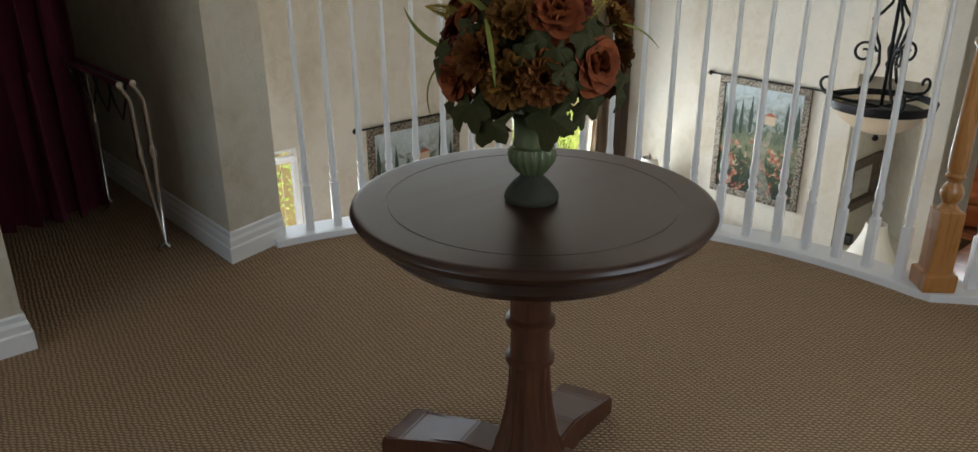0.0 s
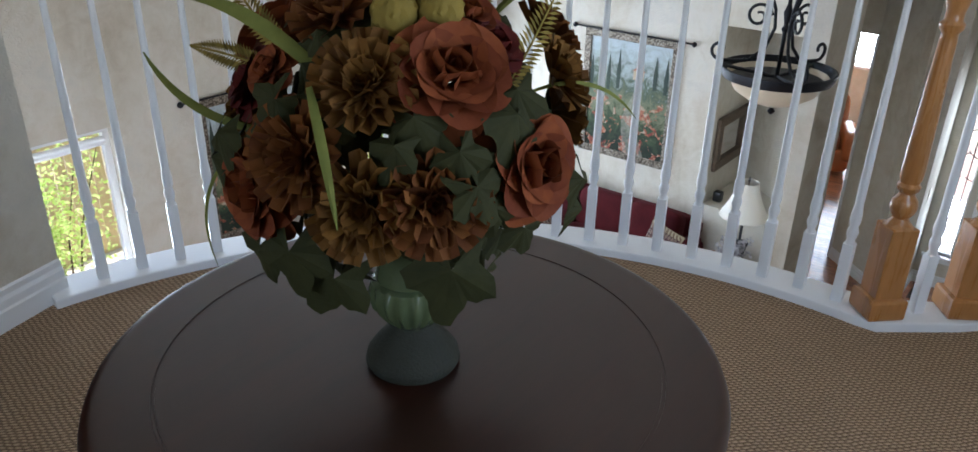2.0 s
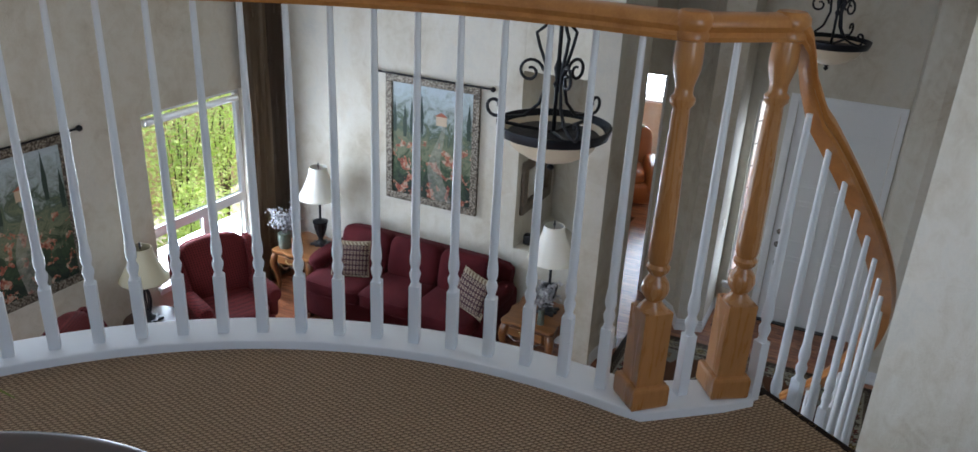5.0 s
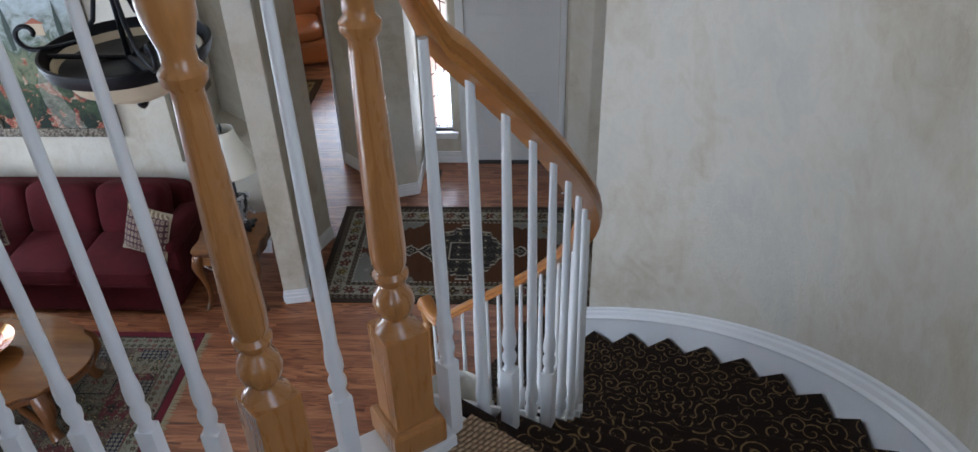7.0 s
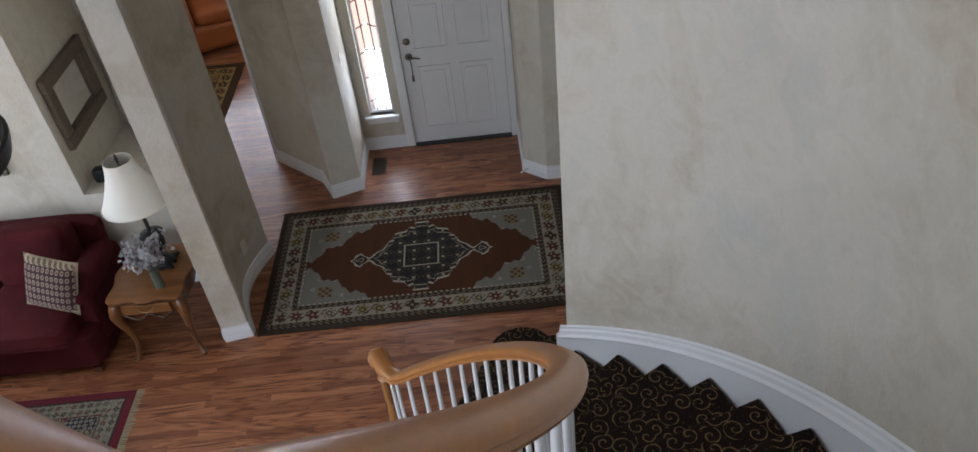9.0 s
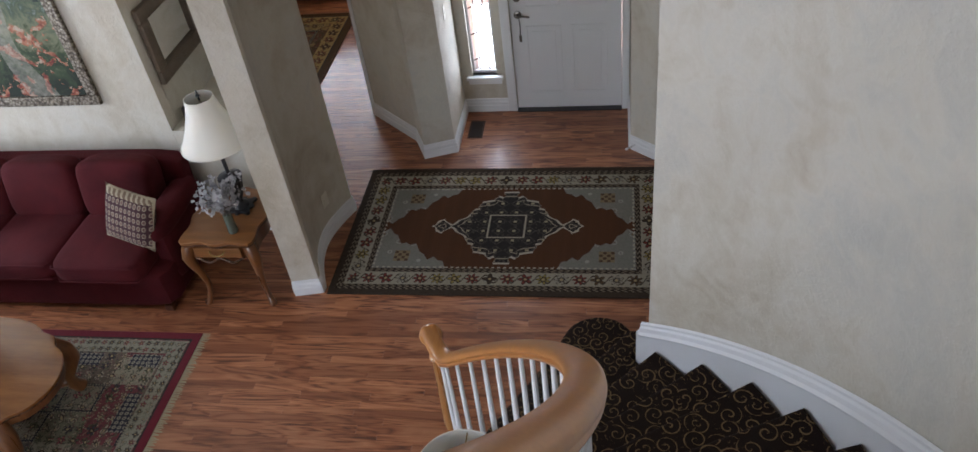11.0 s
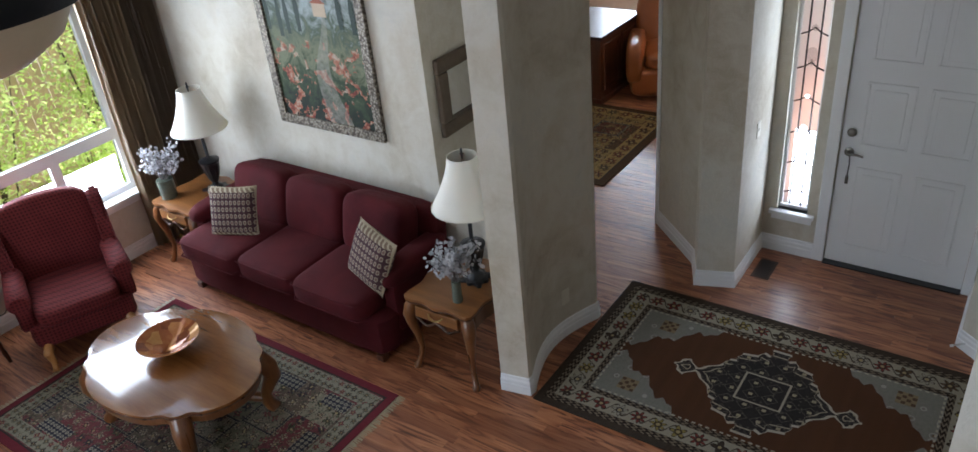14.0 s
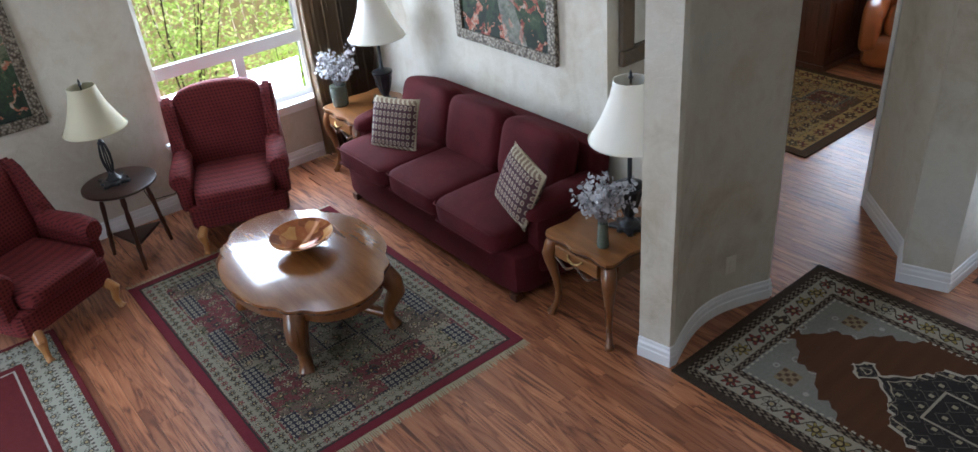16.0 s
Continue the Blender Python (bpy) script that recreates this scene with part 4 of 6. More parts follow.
FRINGE = plain("cream_wool", (0.36, 0.31, 0.20), 0.95)
rug("foyer", 6.635, 8.065, -0.07, 2.325, "brown oriental rug with dark medallion on the oak floor")
rug("living", 4.67, 6.245, 3.09, 5.39, "multicoloured floral rug with crimson edge and fringe", (-1, 1))
rug("runner", 3.0, 4.165, 2.6, 5.31, "cream rug with crimson edge", ())
rug("den", 9.30, 11.0, 3.20, 5.6, "gold and brown oriental rug in the den")

# ---- windows and door ----
GLASS = bpy.data.materials.new("glass")
GLASS.use_nodes = True
_b = GLASS.node_tree.nodes["Principled BSDF"]
_b.inputs["Transmission Weight"].default_value, _b.inputs["Roughness"].default_value, _b.inputs["IOR"].default_value = 1.0, 0.0, 1.03


def window(name, x0, x1, z0, z1, split=True):
    w = tagged(thing(name, pose(0, 0, 0), "white vinyl window with lower sliding panes", ""), kind="structure")
    y0, y1 = 6.36, 6.41
    for a, b2, c, d in ((x0, x1, z0, z0 + 0.05), (x0, x1, z1 - 0.05, z1), (x0, x0 + 0.05, z0 + 0.05, z1 - 0.05), (x1 - 0.05, x1, z0 + 0.05, z1 - 0.05)):
        part("window_frame", box(a, b2, y0, y1, c, d, 0.004), WHITE, w)
    if split:
        part("transom", box(x0 + 0.05, x1 - 0.05, y0 - 0.005, y1, z0 + 0.46, z0 + 0.56, 0.004), WHITE, w)
        part("mullion", box((x0 + x1) / 2 + 0.02, (x0 + x1) / 2 + 0.10, y0, y1, z0 + 0.05, z0 + 0.46, 0.004), WHITE, w)
        part("window_sill", box(x0 - 0.05, x1 + 0.05, 6.225, 6.36, z0 - 0.028, z0 + 0.002, 0.006), WHITE, w)
        part("apron", box(x0 - 0.03, x1 + 0.03, 6.262, 6.279, z0 - 0.085, z0 - 0.028, 0.004), WHITE, w)
        part("roller_shade", tube([(x0 + 0.06, 6.33, z1 - 0.10), (x1 - 0.06, 6.33, z1 - 0.10)], 0.035, 12), WHITE, w, "rolled white shade", True)
    p = part("pane", box(x0 + 0.05, x1 - 0.05, 6.385, 6.389, z0 + 0.05, z1 - 0.05), GLASS, w)
    p.visible_shadow = False
    return w


window("window_1", *WINS[0])
window("window_2", *WINS[1])
# unseen window around the added high lamp
window("window_3", *WINS[2], split=False)

# frame and pane of the added, unseen opening under the landing
west = tagged(thing("window_7", pose(0, 0, 0), "white vinyl window under the landing", ""), kind="structure")
for a, q, c, d in ((WEST[0], WEST[1], WEST[2], WEST[2] + 0.05), (WEST[0], WEST[1], WEST[3] - 0.05, WEST[3]), (WEST[0], WEST[0] + 0.05, WEST[2] + 0.05, WEST[3] - 0.05), (WEST[1] - 0.05, WEST[1], WEST[2] + 0.05, WEST[3] - 0.05)):
    part("window_frame", box(0.95, 1.0, a, q, c, d, 0.004), WHITE, west)
p = part("pane", box(0.973, 0.977, WEST[0] + 0.05, WEST[1] - 0.05, WEST[2] + 0.05, WEST[3] - 0.05), GLASS, west)
p.visible_shadow = False

door = tagged(thing("door_1", pose(0, 0, 0), "white six-panel front door, closed", ""), kind="structure")
dx = 8.958
dz0, dz1 = FLOOR + 0.012, DOOR[3]
part("slab", box(dx, dx + 0.045, DOOR[0] + 0.003, DOOR[1] - 0.003, dz0, dz1 - 0.004, 0.002), WHITE, door)
for col in (0, 1):
    ya = DOOR[0] + 0.12 + col * 0.376
    for za, zb in ((0.16, 0.80), (0.96, 1.42), (1.56, 2.18)):
        zc, zd = FLOOR + za, FLOOR + zb
        b = bmesh.new()
        for a, q, c, d in ((ya, ya + 0.296, zc, zc + 0.018), (ya, ya + 0.296, zd - 0.018, zd), (ya, ya + 0.018, zc + 0.018, zd - 0.018), (ya + 0.278, ya + 0.296, zc + 0.018, zd - 0.018)):
            box(dx - 0.007, dx + 0.001, a, q, c, d, 0.003, bm=b)
        box(dx - 0.005, dx + 0.001, ya + 0.05, ya + 0.246, zc + 0.05, zd - 0.05, 0.004, bm=b)
        part("panel", b, WHITE, door)
part("deadbolt", turned(lathe([(0.031, 0), (0.031, 0.008), (0.022, 0.016), (0, 0.018)], 20), pose(dx, 1.128, -1.846, 0, -90, 0)), NICKEL, door, "aged nickel deadbolt", True)
b = turned(lathe([(0.032, 0), (0.032, 0.010), (0.014, 0.014), (0.012, 0.045), (0, 0.046)], 20), pose(dx, 1.128, -1.99, 0, -90, 0))
tube([(dx - 0.045, 1.128, -1.99), (dx - 0.05, 1.078, -1.985), (dx - 0.048, 1.028, -1.995)], [0.010, 0.009, 0.007], 8, bm=b)
part("door_handle", b, NICKEL, door, "aged nickel lever handle", True)
part("key_strap", tube([(dx - 0.03, 1.118, -2.0), (dx - 0.02, 1.113, -2.08), (dx - 0.015, 1.118, -2.17)], 0.004, 6), BLACK, door, "keys hanging on a dark strap")
part("key", box(dx - 0.018, dx - 0.012, 1.106, 1.128, -2.23, -2.17, 0.002), NICKEL, door, "nickel key")
for z in (FLOOR + 0.25, FLOOR + 1.2, FLOOR + 2.2):
    part("hinge", box(dx - 0.008, dx, 0.268, 0.284, z - 0.05, z + 0.05, 0.002), NICKEL, door)
part("threshold", box(8.90, 9.06, 0.284, 1.194, FLOOR, FLOOR + 0.010, 0.003), BLACK, door, "dark metal threshold")
for y0, y1, z0, z1 in ((1.195, 1.273, FLOOR, -0.385), (0.222, 0.283, FLOOR, -0.385), (0.283, 1.195, -0.46, -0.385)):
    shell("trim", box(8.918, 8.939, y0, y1, z0, z1, 0.006), WHITE, "white door casing")
shell("trim", box(8.905, 8.956, 2.496, 2.526, FLOOR, -0.40, 0.006), WHITE, "white jamb of the den opening")
sl = tagged(thing("window_4", pose(0, 0, 0), "narrow leaded glass sidelight beside the door", ""), kind="structure")
LEADED = bpy.data.materials.new("bevelled_glass")
LEADED.use_nodes = True
_b = LEADED.node_tree.nodes["Principled BSDF"]
_b.inputs["Transmission Weight"].default_value, _b.inputs["Roughness"].default_value, _b.inputs["IOR"].default_value = 1.0, 0.35, 1.2
p = part("pane", box(9.00, 9.006, SIDE[0] + 0.02, SIDE[1] - 0.02, SIDE[2] + 0.02, SIDE[3] - 0.02), LEADED, sl)
p.visible_shadow = False
part("window_sill", box(8.895, 9.0, SIDE[0] - 0.05, SIDE[1] + 0.05, SIDE[2] - 0.03, SIDE[2], 0.006), WHITE, sl)
part("apron", box(8.922, 8.939, SIDE[0] - 0.035, SIDE[1] + 0.035, SIDE[2] - 0.08, SIDE[2] - 0.03, 0.004), WHITE, sl)
for a, q, c, d in ((SIDE[0], SIDE[1], SIDE[2], SIDE[2] + 0.025), (SIDE[0], SIDE[1], SIDE[3] - 0.025, SIDE[3]), (SIDE[0], SIDE[0] + 0.022, SIDE[2] + 0.025, SIDE[3] - 0.025), (SIDE[1] - 0.022, SIDE[1], SIDE[2] + 0.025, SIDE[3] - 0.025)):
    part("window_frame", box(8.985, 9.02, a, q, c, d, 0.003), WHITE, sl)
LEAD = plain("lead_came", (0.05, 0.05, 0.055), 0.5, 0.6)
ym, yw = (SIDE[0] + SIDE[1]) / 2, (SIDE[1] - SIDE[0]) / 2 - 0.022
for k in (-0.45, 0.45):
    part("came", tube([(8.997, ym + k * yw, SIDE[2] + 0.02), (8.997, ym + k * yw, SIDE[3] - 0.02)], 0.006, 6), LEAD, sl)
zz = SIDE[2] + 0.12
while zz < SIDE[3] - 0.1:
    for s in (-1, 1):
        b = tube([(8.997, ym + s * yw, zz), (8.997, ym + s * 0.45 * yw, zz + 0.02), (8.997, ym, zz + 0.05), (8.997, ym - s * 0.45 * yw, zz + 0.02)], 0.0055, 6)
        part("came", b, LEAD, sl)
    part("bevel_lozenge", turned(lathe([(0.0, 0), (0.028, 0.002), (0, 0.008)], 4), pose(8.996, ym, zz + 0.05, 0, -90, 0)), GLASS, sl)
    zz += 0.24
part("bevel_cluster", turned(lathe([(0.0, 0), (0.055, 0.002), (0.02, 0.010), (0, 0.011)], 6), pose(8.996, ym, -1.35, 0, -90, 0)), GLASS, sl)
# drape at the window
drape = thing("drape", pose(0, 0, FLOOR), "brown striped taffeta drape hanging beside the window", "curtain")
for name, xa, xb, mat in (("panel", 6.68, 7.02, plain("tan_taffeta", (0.32, 0.23, 0.14), 0.4, 0, 0.25, 4)), ("panel", 7.02, 7.30, DRAPE)):
    b = bmesh.new()
    n = 48
    lines = []
    for zi in range(9):
        z = 0.02 + 3.9 * zi / 8
        lines.append([b.verts.new((xa + (xb - xa) * i / n, 6.20 + 0.035 * math.sin(i * 1.05 + 0.4 * math.sin(zi)) + 0.012 * math.sin(i * 2.7 + zi), z)) for i in range(n + 1)])
    for p, q in zip(lines, lines[1:]):
        for i in range(n):
            b.faces.new((p[i], p[i + 1], q[i + 1], q[i]))
    bmesh.ops.solidify(b, geom=b.faces[:], thickness=0.004)
    part(name, b, mat, drape, "", True)
part("rod", tube([(5.2, 6.20, 3.94), (7.31, 6.20, 3.94)], 0.014, 10), IRON, drape, "black curtain rod", True)

# ---- outdoors beyond the window ----
# the ground's patches of light are mottling in its colour
GRASS = plain("garden_ground", (0.50, 0.45, 0.37), 0.95, 0, 0.5, 1.5, 0.5)
bm = bmesh.new()
bmesh.ops.create_grid(bm, x_segments=2, y_segments=2, size=400, matrix=pose(0, 0, FLOOR - 0.45))
shell("ground", bm, GRASS, "dry garden ground with light patches in its colour")
FENCE = wood("cedar_fence", (0.50, 0.36, 0.20), (0.68, 0.54, 0.34), 0.8, 2, 0.7, 0)
fence = thing("fence", pose(0, 9.6, FLOOR - 0.45), "weathered cedar board fence in the garden", "fence")
pk = part("board", box(-0.068, 0.068, 0, 0.02, 0, 1.75, 0.004), FENCE, fence)
pk.matrix_local = pose(0.5, 0, 0)
for i in range(1, 84):
    ob = new("board", pk.data)
    ob.parent, ob.matrix_local = fence, pose(0.5 + 0.145 * i, random.uniform(-0.004, 0.004), 0)
for z in (0.3, 1.45):
    part("rail", box(0.4, 12.6, 0.021, 0.06, z, z + 0.09), FENCE, fence)


def leaf_material(name, lo, hi):
    n = Nodes(name, 0.5, 0, 0.3)
    col = n.ramp(n.island(), (0.0, lo), (1.0, hi))
    tr = n.t.nodes.new("ShaderNodeBsdfTranslucent")
    n.put(tr.inputs["Color"], col)
    mx = n.t.nodes.new("ShaderNodeMixShader")
    mx.inputs[0].default_value = 0.5
    n.t.links.new(n.b.outputs[0], mx.inputs[1])
    n.t.links.new(tr.outputs[0], mx.inputs[2])
    n.t.links.new(mx.outputs[0], n.t.nodes["Material Output"].inputs[0])
    return n.out(col)


SHRUB = leaf_material("shrub_leaf", (0.52, 0.70, 0.16), (0.80, 0.90, 0.42))
BARK = plain("bark", (0.10, 0.07, 0.045), 0.9, 0, 0.3, 20, 0.5)


def shrub(x, y, h, w, seed):
    rnd = random.Random(seed)
    s = thing("shrub", pose(x, y, FLOOR - 0.45), "bright green leafy shrub outside the window", "shrub", "shrubs in the garden")
    b = bmesh.new()
    tips = []
    for k in range(9):
        a = rnd.uniform(0, 6.28)
        tip = Vector((math.cos(a) * w * rnd.uniform(0.2, 0.8), math.sin(a) * w * rnd.uniform(0.1, 0.5), h * rnd.uniform(0.6, 1.0)))
        midp = tip * 0.5 + Vector((rnd.uniform(-0.1, 0.1), 0, 0.1))
        tube([(0.03 * math.cos(a), 0.03 * math.sin(a), 0), midp, tip], [0.012, 0.008, 0.003], 6, bm=b)
        tips += [midp, tip, (midp + tip) / 2, midp * 0.7 + tip * 0.1]
    part("trunk", b, BARK, s)
    vs, fs = [], []
    for c in tips:
        for _ in range(84):
            p = c + Vector((rnd.gauss(0, 0.24), rnd.gauss(0, 0.18), rnd.gauss(0, 0.20)))
            if p.z < 0.1:
                continue
            q = Euler((rnd.uniform(-0.9, 0.9), rnd.uniform(-0.9, 0.9), rnd.uniform(0, 6.28))).to_matrix()
            L = rnd.uniform(0.035, 0.065)
            i = len(vs)
            vs += [tuple(p + q @ Vector(v)) for v in ((0, 0, 0), (L * 0.5, L * 0.32, 0.008), (L * 1.1, 0, -0.004), (L * 0.5, -L * 0.32, 0.008))]
            fs.append((i, i + 1, i + 2, i + 3))
    me = bpy.data.meshes.new("crown")
    me.from_pydata(vs, [], fs)
    me.materials.append(SHRUB)
    ob = new("crown", me)
    ob.parent = s
    ob["kind"] = "stuff"


shrub(6.2, 8.0, 2.6, 0.9, 1)
shrub(7.6, 8.3, 2.9, 1.0, 2)
shrub(7.0, 7.5, 1.3, 0.5, 3)
shrub(3.0, 8.0, 2.4, 0.9, 4)
shrub(4.6, 8.4, 2.7, 0.9, 5)
shrub(8.7, 8.6, 2.8, 0.9, 6)

# ---- tables of the living room ----


def cabriole(x, y, h, sx, sy, mat, parent, knee=0.038):
    """A cabriole leg from the apron down to a scrolled foot; sx, sy point outwards."""
    pts = [(x, y, h), (x + sx * 0.016, y + sy * 0.016, h - 0.04), (x + sx * 0.028, y + sy * 0.028, h - 0.10), (x + sx * 0.022, y + sy * 0.022, h - 0.16), (x + sx * 0.004, y + sy * 0.004, h * 0.50), (x - sx * 0.006, y - sy * 0.006, h * 0.30), (x + sx * 0.004, y + sy * 0.004, 0.09), (x + sx * 0.020, y + sy * 0.020, 0.035), (x + sx * 0.030, y + sy * 0.030, 0.012), (x + sx * 0.030, y + sy * 0.030, 0.0)]
    return part("leg", tube(pts, [knee, knee * 1.12, knee * 1.10, knee * 0.92, knee * 0.66, knee * 0.52, knee * 0.46, knee * 0.56, knee * 0.74, knee * 0.62], 14), mat, parent, "", True)


def wavy(hx, hy, amp=0.006, n=64):
    """A four-sided top with serpentine edges and clipped corners."""
    out = []
    for i in range(n):
        a = 2 * math.pi * (i + 0.5) / n
        c, s = math.cos(a), math.sin(a)
        k = (abs(c) ** 9 + abs(s) ** 9) ** (-1 / 9)
        w = 1 + amp / max(hx, hy) * 2.2 * math.cos(8 * a) - 0.02
        out.append((hx * k * c * w, hy * k * s * w))
    return out


def end_table(m, hx=0.30, hy=0.265):
    """The drawer looks towards -x."""
    t = thing("end_table", m, "fruitwood end table with cabriole legs and one drawer", "table", "end tables beside the sofa")
    part("tabletop", prism(wavy(hx, hy), 0.562, 0.585, 0.006), FRUIT_TOP, t, "", True)
    part("top_moulding", prism(wavy(hx - 0.004, hy - 0.004), 0.545, 0.5625, 0.006), FRUIT_EDGE, t, "dark moulded edge under the top", True)
    part("apron", prism(wavy(hx - 0.026, hy - 0.026, 0.004), 0.435, 0.545), FRUITLEG, t, "", True)
    b = bmesh.new()
    lower = [(-hx + 0.014, 0.17 - 0.34 * i / 16, 0.428 + 0.022 * math.cos(4 * math.pi * i / 16)) for i in range(17)]
    tube(lower, 0.009, 8, bm=b)
    part("scalloped_bead", b, FRUIT_EDGE, t, "dark scalloped bead below the drawer", True)
    part("drawer", box(-hx + 0.008, -hx + 0.05, -0.165, 0.165, 0.455, 0.538, 0.007), FRUIT_TOP, t)
    b = tube([(-hx + 0.008, -0.055, 0.515), (-hx - 0.012, -0.042, 0.502), (-hx - 0.017, 0, 0.488), (-hx - 0.012, 0.042, 0.502), (-hx + 0.008, 0.055, 0.515)], 0.006, 6)
    part("handle", b, BRASS, t, "brass bail handle", True)
    for sx in (-1, 1):
        for sy in (-1, 1):
            cabriole(sx * (hx - 0.055), sy * (hy - 0.055), 0.54, sx, sy, FRUITLEG, t)
    return t


end_table(pose(6.81, 2.925, FLOOR))
end_table(pose(6.88, 5.66, FLOOR))

coffee = thing("coffee_table", pose(5.47, 4.18, FLOOR + 0.011), "oval fruitwood coffee table with scalloped top on the rug", "table")
oval = []
for i in range(96):
    a = 2 * math.pi * i / 96
    k = 1.008 + 0.016 * math.cos(4 * a) - 0.040 * max(0, math.cos(4 * (a - 0.16) + math.pi)) ** 14 - 0.040 * max(0, math.cos(4 * (a + 0.16) + math.pi)) ** 14 + 0.014 * max(0, math.cos(4 * a + math.pi)) ** 6
    oval.append((0.465 * k * math.cos(a), 0.645 * k * math.sin(a)))
part("tabletop", prism(oval, 0.436, 0.455, 0.005), FRUITWOOD, coffee, "", True)
part("top_moulding", prism([(x * 0.994, y * 0.995) for x, y in oval], 0.420, 0.4365, 0.006), FRUIT_EDGE, coffee, "dark moulded edge under the top", True)
part("apron", prism([(x * 0.955, y * 0.965) for x, y in oval], 0.362, 0.420, 0.006), FRUITLEG, coffee, "", True)
for sx in (-1, 1):
    for sy in (-1, 1):
        pts = [(sx * 0.29, sy * 0.43, 0.40), (sx * 0.32, sy * 0.47, 0.33), (sx * 0.33, sy * 0.48, 0.27), (sx * 0.29, sy * 0.42, 0.13), (sx * 0.285, sy * 0.415, 0.06), (sx * 0.305, sy * 0.445, 0.0)]
        part("leg", tube(pts, [0.060, 0.062, 0.054, 0.036, 0.040, 0.046], 14), FRUITLEG, coffee, "", True)
for s in (-1, 1):
    pts = [(0.285, s * 0.41, 0.085), (0.15, s * 0.15, 0.10), (0, 0, 0.125), (-0.15, -s * 0.15, 0.10), (-0.285, -s * 0.41, 0.085)]
    part("stretcher", tube(pts, [0.034, 0.030, 0.040, 0.030, 0.034], 10), FRUITLEG, coffee, "", True)


def bowl_glaze():
    n = Nodes("foil_glass", 0.16, 0.35)
    f = n.voro(14, None, "Color")
    r, g, bb = n.xyz(f)
    col = n.ramp(n.m("ADD", n.m("MULTIPLY", r, 0.6), n.m("MULTIPLY", n.noise(20, 4), 0.4)), (0.1, (0.10, 0.022, 0.010)), (0.45, (0.33, 0.10, 0.03)), (0.75, (0.50, 0.25, 0.08)), (1.0, (0.55, 0.38, 0.2)))
    return n.out(col)


bowl = thing("glass_bowl", pose(5.52, 4.25, FLOOR + 0.466), "amber foil-patterned glass bowl on the coffee table", "bowl")
part("body", lathe([(0.045, 0), (0.05, 0.006), (0.11, 0.04), (0.192, 0.096), (0.190, 0.102), (0.105, 0.048), (0.048, 0.016), (0, 0.014)], 48), bowl_glaze(), bowl, "", True)

side = thing("side_table", pose(4.92, 5.80, FLOOR), "small round dark wood side table with three legs", "table")
part("tabletop", lathe([(0, 0.575), (0.235, 0.575), (0.25, 0.585), (0.248, 0.598), (0.235, 0.602), (0, 0.602)], 48), MAHOGANY, side, "", True)
tri = []
for k in range(3):
    a = 255 + 120 * k
    p0, p1 = polar((0, 0), 0.17, a), polar((0, 0), 0.235, a)
    pts = [(p0[0] + (p1[0] - p0[0]) * f, p0[1] + (p1[1] - p0[1]) * f, 0.575 * (1 - f)) for f in (0, 0.12, 0.2, 0.3, 0.45, 0.6, 0.7, 0.76, 0.84, 1)]
    part("leg", tube(pts, [0.016, 0.02, 0.013, 0.019, 0.016, 0.014, 0.019, 0.013, 0.018, 0.012], 10), MAHOGANY_UP, side, "", True)
    tri.append(polar((0, 0), 0.19, a))
part("shelf", prism(tri, 0.165, 0.185, 0.004), MAHOGANY, side)

# ---- lamps ----


def shade_material(name, c):
    n = Nodes(name, 0.8, 0, 0.2)
    x, y, z = n.xyz()
    n.bump(n.noise(240, 2), 0.15, 0.002)
    n.b.inputs["Subsurface Weight"].default_value = 0.25
    n.b.inputs["Subsurface Radius"].default_value = (0.05, 0.04, 0.03)
    return n.out(n.mix(n.noise(6, 3), tuple(v * 0.93 for v in c), c))


SHADE = shade_material("ivory_shade", (0.78, 0.74, 0.66))
SHADE_TAN = shade_material("parchment_shade", (0.55, 0.50, 0.36))


